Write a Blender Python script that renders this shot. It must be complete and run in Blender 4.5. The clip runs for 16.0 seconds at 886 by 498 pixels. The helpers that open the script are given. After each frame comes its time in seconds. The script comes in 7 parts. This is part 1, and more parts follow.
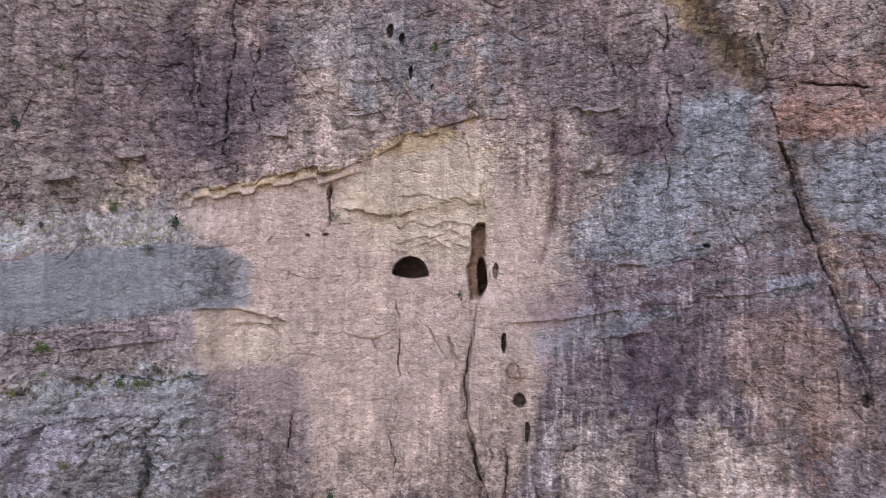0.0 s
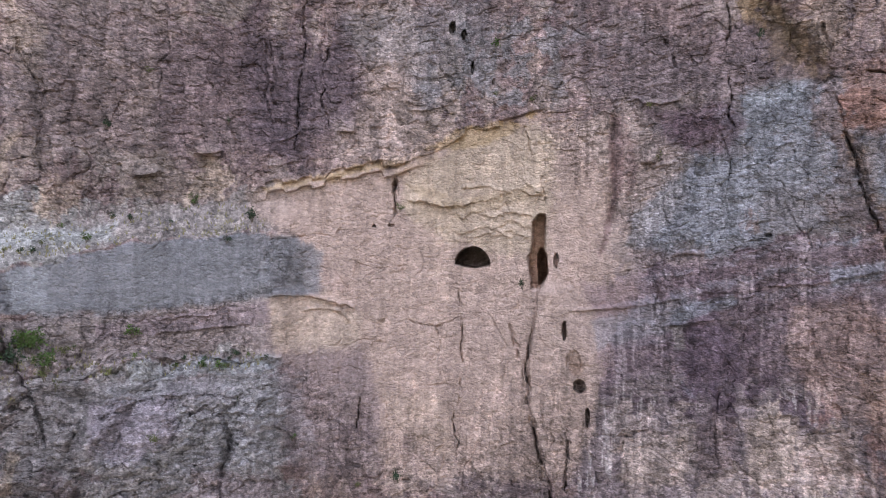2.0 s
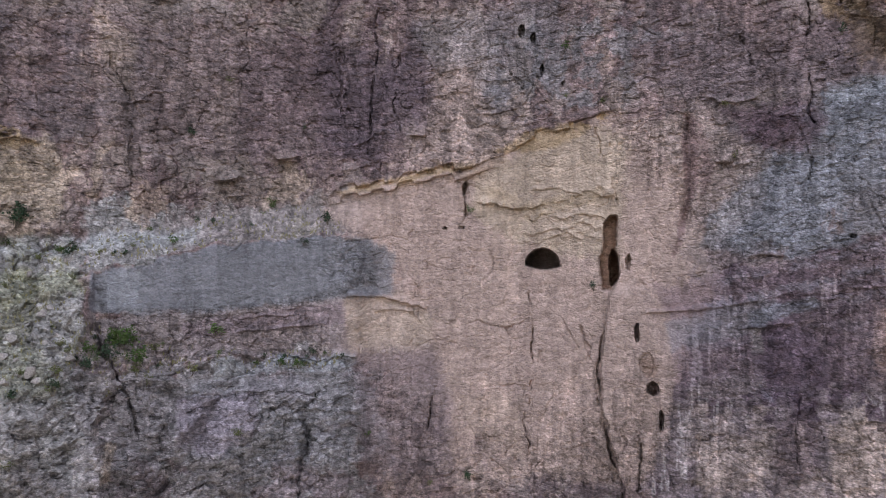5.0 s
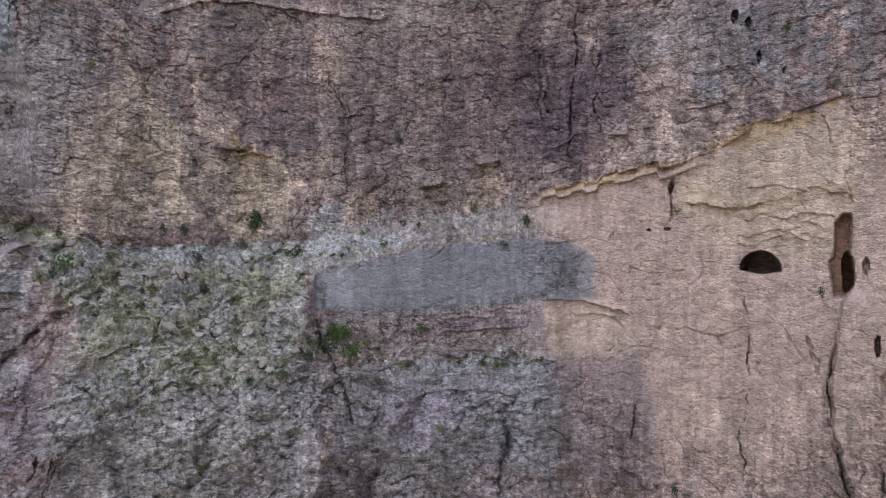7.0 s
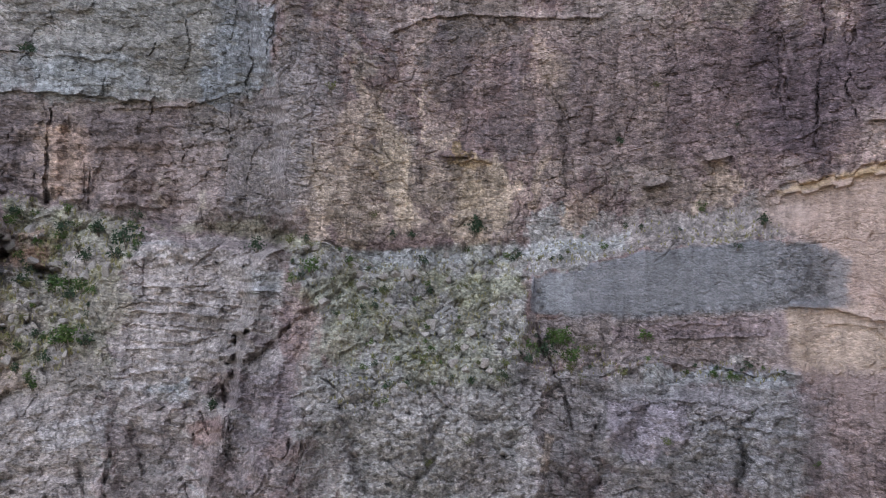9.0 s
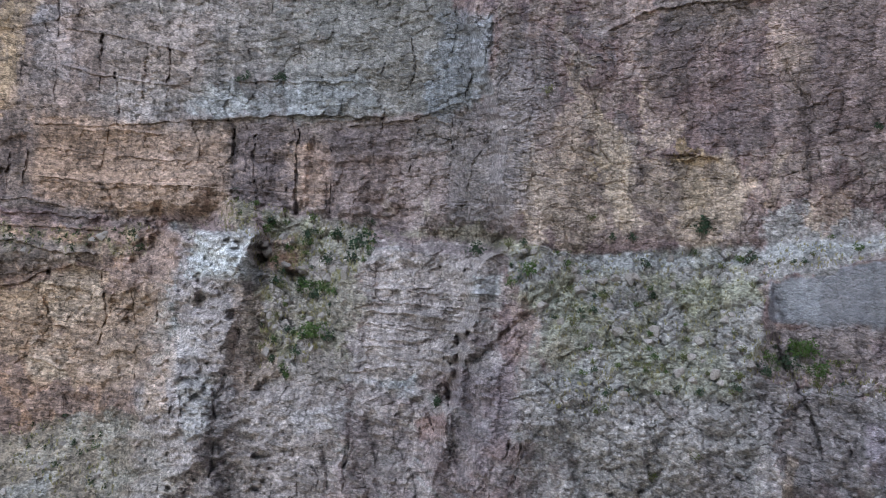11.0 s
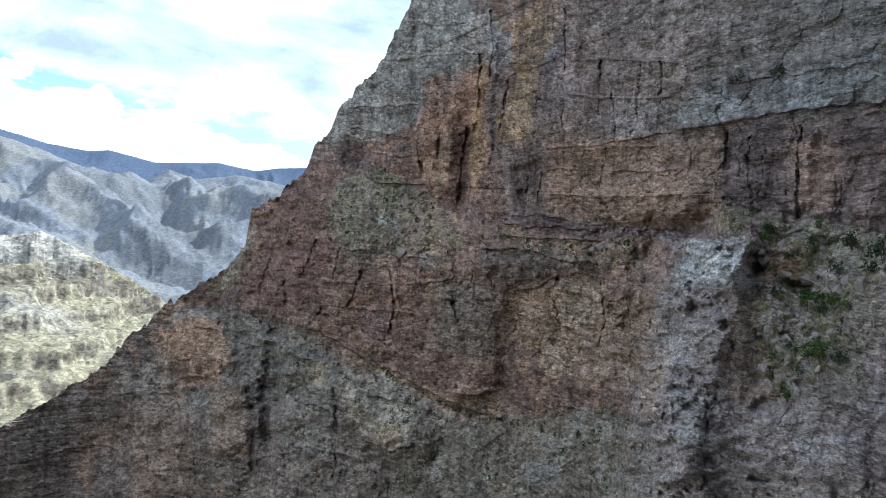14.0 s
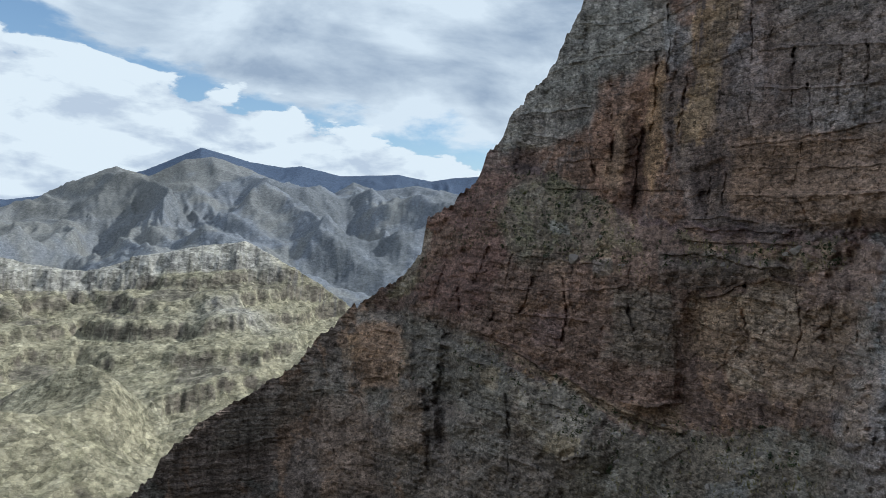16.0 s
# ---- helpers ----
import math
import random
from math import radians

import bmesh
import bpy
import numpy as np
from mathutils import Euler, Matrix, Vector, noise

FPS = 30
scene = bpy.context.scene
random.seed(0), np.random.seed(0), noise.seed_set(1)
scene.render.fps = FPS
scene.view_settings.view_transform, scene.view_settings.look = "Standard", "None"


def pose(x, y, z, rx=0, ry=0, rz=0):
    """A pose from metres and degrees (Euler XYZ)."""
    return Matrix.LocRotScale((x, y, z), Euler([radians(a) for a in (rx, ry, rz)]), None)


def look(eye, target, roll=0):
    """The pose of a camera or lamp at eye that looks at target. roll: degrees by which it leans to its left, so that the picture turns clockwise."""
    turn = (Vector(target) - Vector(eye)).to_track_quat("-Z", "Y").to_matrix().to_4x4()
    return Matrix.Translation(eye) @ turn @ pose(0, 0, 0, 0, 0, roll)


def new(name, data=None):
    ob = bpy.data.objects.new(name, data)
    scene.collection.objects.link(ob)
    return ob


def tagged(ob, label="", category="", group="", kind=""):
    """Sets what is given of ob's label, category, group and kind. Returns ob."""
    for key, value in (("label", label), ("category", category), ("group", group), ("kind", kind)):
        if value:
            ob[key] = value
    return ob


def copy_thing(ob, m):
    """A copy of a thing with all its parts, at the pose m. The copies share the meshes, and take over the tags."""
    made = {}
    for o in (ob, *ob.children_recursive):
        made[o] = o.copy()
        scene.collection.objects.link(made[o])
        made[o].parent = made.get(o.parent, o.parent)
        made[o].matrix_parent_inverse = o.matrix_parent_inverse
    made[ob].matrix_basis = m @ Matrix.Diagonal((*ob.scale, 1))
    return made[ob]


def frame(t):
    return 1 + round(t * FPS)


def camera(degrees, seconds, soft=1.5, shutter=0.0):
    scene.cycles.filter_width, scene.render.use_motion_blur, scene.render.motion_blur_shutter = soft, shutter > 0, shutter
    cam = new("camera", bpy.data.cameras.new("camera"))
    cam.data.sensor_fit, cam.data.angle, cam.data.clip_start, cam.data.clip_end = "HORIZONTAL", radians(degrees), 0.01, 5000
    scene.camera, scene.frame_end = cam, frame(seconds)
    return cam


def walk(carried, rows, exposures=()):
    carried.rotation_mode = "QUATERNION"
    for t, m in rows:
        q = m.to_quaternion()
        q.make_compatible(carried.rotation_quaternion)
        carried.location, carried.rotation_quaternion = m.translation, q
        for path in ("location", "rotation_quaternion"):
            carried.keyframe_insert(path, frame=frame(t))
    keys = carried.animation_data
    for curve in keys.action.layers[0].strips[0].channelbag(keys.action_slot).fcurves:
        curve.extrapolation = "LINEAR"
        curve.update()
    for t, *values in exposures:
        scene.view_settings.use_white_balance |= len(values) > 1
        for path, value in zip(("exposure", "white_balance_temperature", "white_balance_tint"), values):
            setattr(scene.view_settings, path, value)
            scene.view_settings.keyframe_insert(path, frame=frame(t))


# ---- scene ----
PATH = [  # seconds, x, y, z, tilt, lean, turn
    (0.0, -0.00, 0.00, -0.00, 93.41, -1.50, -0.10),
    (0.5, -0.28, -0.69, -0.16, 93.30, -1.51, 0.17),
    (1.0, -0.49, -1.40, -0.31, 93.08, -1.62, 1.69),
    (1.5, -0.68, -2.09, -0.45, 92.92, -1.65, 2.75),
    (2.0, -0.92, -2.61, -0.58, 92.77, -1.76, 4.28),
    (2.5, -1.19, -2.96, -0.63, 92.65, -1.85, 5.90),
    (3.0, -1.52, -3.27, -0.62, 92.57, -1.86, 7.54),
    (3.2, -1.62, -3.36, -0.62, 92.58, -1.86, 8.05),
    (5.3, -2.10, -3.72, -0.79, 92.84, -1.88, 9.20),
    (5.5, -2.13, -3.71, -0.80, 92.84, -1.89, 9.46),
    (6.0, -2.30, -3.55, -0.89, 92.70, -2.10, 16.62),
    (6.5, -2.29, -3.49, -0.90, 92.59, -2.43, 22.33),
    (7.0, -2.25, -3.49, -0.87, 92.50, -2.55, 25.46),
    (7.5, -2.25, -3.51, -0.88, 92.44, -2.61, 28.18),
    (8.0, -2.36, -3.45, -0.94, 92.34, -2.76, 32.80),
    (8.5, -2.45, -3.33, -0.93, 92.15, -2.89, 38.36),
    (8.7, -2.49, -3.29, -0.93, 92.07, -2.92, 40.45),
    (10.8, -2.72, -3.09, -0.97, 91.43, -3.07, 58.90),
    (11.0, -2.74, -3.07, -0.98, 91.36, -3.09, 61.18),
    (11.5, -2.86, -2.99, -1.09, 91.15, -3.22, 68.24),
    (12.0, -2.92, -2.99, -1.09, 91.10, -3.23, 70.90),
    (12.5, -2.93, -3.10, -0.99, 90.71, -3.08, 78.56),
    (13.0, -3.09, -3.07, -1.03, 90.38, -3.18, 86.90),
    (13.5, -3.31, -2.96, -1.20, 90.15, -3.26, 94.45),
    (14.0, -3.53, -2.91, -1.41, 90.01, -3.28, 100.21),
    (14.5, -3.73, -2.88, -1.60, 90.00, -3.30, 103.75),
    (15.0, -3.88, -2.78, -1.66, 90.02, -3.20, 105.86),
    (15.5, -4.02, -2.72, -1.71, 89.95, -3.08, 109.83),
    (16.0, -4.19, -2.72, -1.77, 89.84, -3.00, 114.41),
]
FOV = 65.04
EXPOSURES = [(0.0, 2.05, 5950, 15), (3.0, 1.88, 5950, 15), (5.5, 1.59, 5950, 15), (6.5, 1.64, 5950, 14), (8.5, 1.74, 5900, 12), (11.0, 1.8, 5650, 8), (12.0, 1.86, 5570, 6), (12.7, 1.62, 5500, 4), (13.5, 1.02, 5550, 4), (14.5, 0.7, 5550, 3), (16.0, -0.14, 5750, 3)]
cam = camera(FOV, 16.0, soft=0.5)
walk(cam, [(t, pose(x, y, z, rx, ry, rz)) for t, x, y, z, rx, ry, rz in PATH], EXPOSURES)

# ---- sky and sun ----
SUN_YAW, SUN_UP = 42.0, 41.0
world = bpy.data.worlds.new("sky")
scene.world = world
world.use_nodes = True
wn, wl = world.node_tree.nodes, world.node_tree.links
wn.clear()


def wnode(kind, **values):
    n = wn.new(kind)
    for key, value in values.items():
        n.inputs[key].default_value = value
    return n


w_out, w_bg = wn.new("ShaderNodeOutputWorld"), wn.new("ShaderNodeBackground")
w_bg.inputs["Strength"].default_value = 0.11
w_sky = wn.new("ShaderNodeTexSky")
w_sky.sky_type, w_sky.sun_disc = "NISHITA", False
w_sky.sun_elevation, w_sky.sun_rotation = radians(SUN_UP), radians(-SUN_YAW)
w_tc, w_sep = wn.new("ShaderNodeTexCoord"), wn.new("ShaderNodeSeparateXYZ")
wl.new(w_tc.outputs["Generated"], w_sep.inputs[0])
# two decks of cloud with a ragged gap of blue between them, higher over the ridge to the left
w_map = wn.new("ShaderNodeMapping"); w_map.inputs["Scale"].default_value = (1.0, 1.0, 2.6); w_map.inputs["Location"].default_value = (0.3, 0.1, 0.7)
wl.new(w_tc.outputs["Generated"], w_map.inputs["Vector"])
w_n1 = wnode("ShaderNodeTexNoise", Scale=5.5, Detail=9.0, Roughness=0.56, Distortion=0.15)
w_n2 = wnode("ShaderNodeTexNoise", Scale=4.2, Detail=8.0, Roughness=0.55, Distortion=0.25)
w_n3 = wnode("ShaderNodeTexNoise", Scale=11.0, Detail=8.0, Roughness=0.55, Distortion=0.2)
for w_n in (w_n1, w_n2, w_n3):
    wl.new(w_map.outputs[0], w_n.inputs["Vector"])


def wmath(kind, a, b, c=None):
    n = wn.new("ShaderNodeMath"); n.operation = kind
    for i, v in enumerate((a, b, c)):
        if v is None:
            continue
        if isinstance(v, (int, float)):
            n.inputs[i].default_value = v
        else:
            wl.new(v, n.inputs[i])
    return n.outputs[0]


def wramp(value, low, high):
    n = wn.new("ShaderNodeMapRange"); n.interpolation_type = "SMOOTHSTEP"
    n.inputs["From Min"].default_value, n.inputs["From Max"].default_value = low, high
    wl.new(value, n.inputs["Value"])
    return n.outputs["Result"]


w_gap = wmath("MAXIMUM", wmath("MULTIPLY_ADD", w_sep.outputs["Y"], -0.27, 0.015), 0.02)
w_d = wmath("SUBTRACT", w_sep.outputs["Z"], w_gap)
w_low = wramp(wmath("MULTIPLY_ADD", w_n3.outputs["Fac"], 0.16, wmath("MULTIPLY_ADD", w_d, -1.0, -0.085)), -0.004, 0.006)
w_high = wramp(wmath("MULTIPLY_ADD", w_n1.outputs["Fac"], 0.22, wmath("ADD", w_d, -0.115)), 0.0, 0.03)
w_cov = wmath("MAXIMUM", w_low, w_high)
w_deck = wn.new("ShaderNodeValToRGB")
w_deck.color_ramp.elements[0].position, w_deck.color_ramp.elements[0].color = 0.40, (7.6, 7.9, 8.3, 1)
w_deck.color_ramp.elements[1].position, w_deck.color_ramp.elements[1].color = 0.62, (3.6, 4.15, 5.1, 1)
wl.new(w_n2.outputs["Fac"], w_deck.inputs["Fac"])
w_heap = wn.new("ShaderNodeValToRGB")
w_heap.color_ramp.elements[0].position, w_heap.color_ramp.elements[0].color = 0.38, (5.6, 6.0, 6.8, 1)
w_heap.color_ramp.elements[1].position, w_heap.color_ramp.elements[1].color = 0.52, (8.2, 8.4, 8.6, 1)
wl.new(w_n3.outputs["Fac"], w_heap.inputs["Fac"])
w_shade = wn.new("ShaderNodeMix"); w_shade.data_type = "RGBA"
wl.new(w_low, w_shade.inputs["Factor"]); wl.new(w_deck.outputs["Color"], w_shade.inputs["A"]); wl.new(w_heap.outputs["Color"], w_shade.inputs["B"])
w_mix = wn.new("ShaderNodeMix"); w_mix.data_type = "RGBA"
wl.new(w_cov, w_mix.inputs["Factor"])
w_blue = wn.new("ShaderNodeVectorMath"); w_blue.operation = "SCALE"; w_blue.inputs["Scale"].default_value = 1.3
wl.new(w_sky.outputs["Color"], w_blue.inputs[0]); wl.new(w_blue.outputs[0], w_mix.inputs["A"]); wl.new(w_shade.outputs["Result"], w_mix.inputs["B"])
wl.new(w_mix.outputs["Result"], w_bg.inputs["Color"]); wl.new(w_bg.outputs[0], w_out.inputs[0])

sun_data = bpy.data.lights.new("sun", "SUN")
sun_data.energy, sun_data.angle, sun_data.color = 4.2, radians(0.6), (1.0, 0.94, 0.86)
sun = new("sun", sun_data)
up = radians(SUN_UP)
sun_way = Vector((-math.sin(radians(SUN_YAW)) * math.cos(up), math.cos(radians(SUN_YAW)) * math.cos(up), math.sin(up)))
sun.matrix_world = look(sun_way * 900, (0, 0, 0))

# ---- noise ----
rng = np.random.RandomState(7)
TABLE = rng.rand(64, 64, 64).astype(np.float32)
FLAT = rng.rand(256, 256).astype(np.float32)


def n2(x, y):
    """Smooth value noise on a plane, -1 to 1."""
    xi, yi = np.floor(x).astype(np.int32), np.floor(y).astype(np.int32)
    fx, fy = (x - xi).astype(np.float32), (y - yi).astype(np.float32)
    fx, fy = fx * fx * (3 - 2 * fx), fy * fy * (3 - 2 * fy)
    x0, x1, y0, y1 = xi & 255, (xi + 1) & 255, yi & 255, (yi + 1) & 255
    a = FLAT[x0, y0] * (1 - fx) + FLAT[x1, y0] * fx
    b = FLAT[x0, y1] * (1 - fx) + FLAT[x1, y1] * fx
    return (a * (1 - fy) + b * fy) * 2 - 1


def n3(x, y, z):
    """Smooth value noise in space, -1 to 1."""
    xi, yi, zi = (np.floor(v).astype(np.int32) for v in (x, y, z))
    fx, fy, fz = ((v - i).astype(np.float32) for v, i in ((x, xi), (y, yi), (z, zi)))
    fx, fy, fz = (f * f * (3 - 2 * f) for f in (fx, fy, fz))
    x0, x1, y0, y1, z0, z1 = xi & 63, (xi + 1) & 63, yi & 63, (yi + 1) & 63, zi & 63, (zi + 1) & 63
    a = (TABLE[x0, y0, z0] * (1 - fx) + TABLE[x1, y0, z0] * fx) * (1 - fy) + (TABLE[x0, y1, z0] * (1 - fx) + TABLE[x1, y1, z0] * fx) * fy
    b = (TABLE[x0, y0, z1] * (1 - fx) + TABLE[x1, y0, z1] * fx) * (1 - fy) + (TABLE[x0, y1, z1] * (1 - fx) + TABLE[x1, y1, z1] * fx) * fy
    return (a * (1 - fz) + b * fz) * 2 - 1


def fbm2(x, y, octaves, gain=0.5):
    total, amp, norm = 0, 1.0, 0.0
    for o in range(octaves):
        total = total + amp * n2(x * 2.03 ** o + 17.3 * o, y * 2.03 ** o + 9.1 * o)
        norm += amp
        amp *= gain
    return total / norm


def fbm3(p, scale, octaves, gain=0.5, flat=1.0):
    total, amp, norm = 0, 1.0, 0.0
    for o in range(octaves):
        s = 2.03 ** o / scale
        total = total + amp * n3(p[0] * s + 11.7 * o, p[1] * s + 5.3 * o, p[2] * s * flat + 3.1 * o)
        norm += amp
        amp *= gain
    return total / norm


def smooth(a, b, v):
    t = np.clip((v - a) / (b - a), 0, 1)
    return t * t * (3 - 2 * t)


def curve(theta, *pairs):
    """A value that changes with the bearing: bearing, value, bearing, value ..."""
    return np.interp(theta, pairs[0::2], pairs[1::2])


# ---- materials ----
def rock_material(name, fine=0.34, relief=0.45, grain=4.2, joints=0.4, chipped=0.55):
    """Rock whose base colour is its mineral colour plus painted shade and haze, broken up by grain, flecks and joints.
    """
    m = bpy.data.materials.new(name)
    m.use_nodes = True
    nt = m.node_tree
    n, l = nt.nodes, nt.links
    b = n["Principled BSDF"]
    b.inputs["Roughness"].default_value = 0.93
    b.inputs["Specular IOR Level"].default_value = 0.15
    col = n.new("ShaderNodeAttribute"); col.attribute_name = "mineral"
    geo = n.new("ShaderNodeAttribute"); geo.attribute_name = "sheet"
    mapped = n.new("ShaderNodeMapping"); mapped.inputs["Scale"].default_value = (0.95, 1, 1.35)
    l.new(geo.outputs["Vector"], mapped.inputs["Vector"])
    g1 = n.new("ShaderNodeTexNoise"); g1.inputs["Scale"].default_value = grain; g1.inputs["Detail"].default_value = 6; g1.inputs["Roughness"].default_value = 0.58
    l.new(mapped.outputs[0], g1.inputs["Vector"])
    warp = n.new("ShaderNodeVectorMath"); warp.operation = "MULTIPLY_ADD"; warp.inputs[1].default_value = (0.9 / grain,) * 3
    l.new(g1.outputs["Color"], warp.inputs[0]); l.new(mapped.outputs[0], warp.inputs[2])
    chip = n.new("ShaderNodeTexVoronoi"); chip.inputs["Scale"].default_value = grain * 0.55
    l.new(warp.outputs[0], chip.inputs["Vector"])
    both = n.new("ShaderNodeMath"); both.operation = "MULTIPLY_ADD"; both.inputs[1].default_value = -0.35
    l.new(chip.outputs["Distance"], both.inputs[0]); l.new(g1.outputs["Fac"], both.inputs[2])
    cell = n.new("ShaderNodeSeparateColor")
    l.new(chip.outputs["Color"], cell.inputs[0])
    tone = n.new("ShaderNodeMath"); tone.operation = "MULTIPLY_ADD"; tone.inputs[1].default_value = 0.5
    l.new(cell.outputs[0], tone.inputs[0]); l.new(g1.outputs["Fac"], tone.inputs[2])
    r1 = n.new("ShaderNodeMapRange"); r1.inputs["From Min"].default_value = 0.45; r1.inputs["From Max"].default_value = 1.05
    r1.inputs["To Min"].default_value, r1.inputs["To Max"].default_value = 1 - fine, 1 + fine
    r1.clamp = False
    l.new(tone.outputs[0], r1.inputs["Value"])
    slow = n.new("ShaderNodeTexNoise"); slow.inputs["Scale"].default_value = 0.6 * grain / 3.2; slow.inputs["Detail"].default_value = 4
    l.new(geo.outputs["Vector"], slow.inputs["Vector"])
    bent = n.new("ShaderNodeVectorMath"); bent.operation = "MULTIPLY_ADD"; bent.inputs[1].default_value = (4.0 / grain,) * 3
    l.new(slow.outputs["Color"], bent.inputs[0]); l.new(geo.outputs["Vector"], bent.inputs[2])
    face = n.new("ShaderNodeAttribute"); face.attribute_name = "face"
    last = r1.outputs["Result"]
    for size, amount in (((0.8, 0.8, 0.07), 0.18), ((0.7, 0.7, 3.0), 0.15), ((3.2, 3.2, 1.2), 0.15)):
        mp = n.new("ShaderNodeMapping"); mp.inputs["Scale"].default_value = size
        l.new(warp.outputs[0], mp.inputs["Vector"])
        tx = n.new("ShaderNodeTexNoise"); tx.inputs["Scale"].default_value = grain / 3.2; tx.inputs["Detail"].default_value = 3; tx.inputs["Roughness"].default_value = 0.65
        l.new(mp.outputs[0], tx.inputs["Vector"])
        off = n.new("ShaderNodeMath"); off.operation = "SUBTRACT"; off.inputs[1].default_value = 0.5
        l.new(tx.outputs["Fac"], off.inputs[0])
        wide = n.new("ShaderNodeMath"); wide.operation = "MULTIPLY"; wide.inputs[1].default_value = 2.6 * amount * fine
        l.new(off.outputs[0], wide.inputs[0])
        by = n.new("ShaderNodeMath"); by.operation = "MULTIPLY_ADD"; by.inputs[2].default_value = 1.0
        l.new(wide.outputs[0], by.inputs[0]); l.new(face.outputs["Fac"], by.inputs[1])
        both2 = n.new("ShaderNodeMath"); both2.operation = "MULTIPLY"
        l.new(last, both2.inputs[0]); l.new(by.outputs[0], both2.inputs[1])
        last = both2.outputs[0]
    for size, scale, low, high, much, seed in (((0.75, 0.75, 1.5), 0.62, 0.53, 0.57, -0.45, 3.0), ((1.3, 1.3, 0.55), 0.5, 0.55, 0.59, -0.35, 17.0), ((1.0, 1.0, 1.3), 0.55, 0.55, 0.6, 0.4, 41.0), ((0.8, 0.8, 1.3), 1.3, 0.53, 0.57, -0.35, 8.0)):
        mp = n.new("ShaderNodeMapping"); mp.inputs["Scale"].default_value = size; mp.inputs["Location"].default_value = (seed, seed, seed)
        l.new(warp.outputs[0], mp.inputs["Vector"])
        tx = n.new("ShaderNodeTexNoise"); tx.inputs["Scale"].default_value = scale * grain; tx.inputs["Detail"].default_value = 5; tx.inputs["Roughness"].default_value = 0.6
        l.new(mp.outputs[0], tx.inputs["Vector"])
        lim = n.new("ShaderNodeMapRange"); lim.inputs["From Min"].default_value, lim.inputs["From Max"].default_value = low, high
        lim.inputs["To Min"].default_value, lim.inputs["To Max"].default_value = 1.0 - 0.25 * much * chipped, 1.0 + 0.75 * much * chipped
        l.new(tx.outputs["Fac"], lim.inputs["Value"])
        chips = n.new("ShaderNodeMath"); chips.operation = "MULTIPLY"
        l.new(last, chips.inputs[0]); l.new(lim.outputs[0], chips.inputs[1])
        last = chips.outputs[0]
    split = n.new("ShaderNodeAttribute"); split.attribute_name = "split"
    for size, scale, seed in (((1.0, 1.0, 2.4), 0.62, 0.0), ((1.0, 1.0, 0.75), 0.5, 31.0)):
        mp = n.new("ShaderNodeMapping"); mp.inputs["Scale"].default_value = size; mp.inputs["Location"].default_value = (seed, seed, seed)
        l.new(bent.outputs[0], mp.inputs["Vector"])
        vo = n.new("ShaderNodeTexVoronoi"); vo.feature = "DISTANCE_TO_EDGE"; vo.inputs["Scale"].default_value = scale * grain / 3.2; vo.inputs["Randomness"].default_value = 0.85
        l.new(mp.outputs[0], vo.inputs["Vector"])
        gap = n.new("ShaderNodeMapRange"); gap.inputs["From Max"].default_value = 0.075; gap.inputs["To Min"].default_value = 1.0; gap.inputs["To Max"].default_value = 0.0
        l.new(vo.outputs["Distance"], gap.inputs["Value"])
        spot = n.new("ShaderNodeTexNoise"); spot.inputs["Scale"].default_value = 0.35 * grain / 3.2; spot.inputs["Detail"].default_value = 3
        l.new(mp.outputs[0], spot.inputs["Vector"])
        some = n.new("ShaderNodeMapRange"); some.inputs["From Min"].default_value = 0.46; some.inputs["From Max"].default_value = 0.6; some.inputs["To Max"].default_value = joints
        l.new(spot.outputs["Fac"], some.inputs["Value"])
        cut = n.new("ShaderNodeMath"); cut.operation = "MULTIPLY"
        on = n.new("ShaderNodeMath"); on.operation = "MULTIPLY_ADD"; on.inputs[1].default_value, on.inputs[2].default_value = 0.95, 0.05
        l.new(split.outputs["Fac"], on.inputs[0])
        here = n.new("ShaderNodeMath"); here.operation = "MULTIPLY"
        l.new(some.outputs[0], here.inputs[0]); l.new(on.outputs[0], here.inputs[1])
        l.new(gap.outputs[0], cut.inputs[0]); l.new(here.outputs[0], cut.inputs[1])
        rest = n.new("ShaderNodeMath"); rest.operation = "SUBTRACT"; rest.inputs[0].default_value = 1.0
        l.new(cut.outputs[0], rest.inputs[1])
        both3 = n.new("ShaderNodeMath"); both3.operation = "MULTIPLY"
        l.new(last, both3.inputs[0]); l.new(rest.outputs[0], both3.inputs[1])
        last = both3.outputs[0]
    keep = n.new("ShaderNodeClamp"); keep.inputs["Min"].default_value, keep.inputs["Max"].default_value = 0.22, 2.1
    grit = n.new("ShaderNodeAttribute"); grit.attribute_name = "grit"
    less = n.new("ShaderNodeMath"); less.operation = "SUBTRACT"; less.inputs[1].default_value = 1.0
    l.new(last, less.inputs[0])
    back = n.new("ShaderNodeMath"); back.operation = "MULTIPLY_ADD"; back.inputs[2].default_value = 1.0
    l.new(less.outputs[0], back.inputs[0]); l.new(grit.outputs["Fac"], back.inputs[1])
    l.new(back.outputs[0], keep.inputs["Value"])
    mul = n.new("ShaderNodeVectorMath"); mul.operation = "SCALE"
    l.new(col.outputs["Color"], mul.inputs[0]); l.new(keep.outputs[0], mul.inputs["Scale"])
    l.new(mul.outputs[0], b.inputs["Base Color"])
    bump = n.new("ShaderNodeBump"); bump.inputs["Strength"].default_value = 0.9; bump.inputs["Distance"].default_value = relief
    l.new(both.outputs[0], bump.inputs["Height"]); l.new(bump.outputs[0], b.inputs["Normal"])
    return m


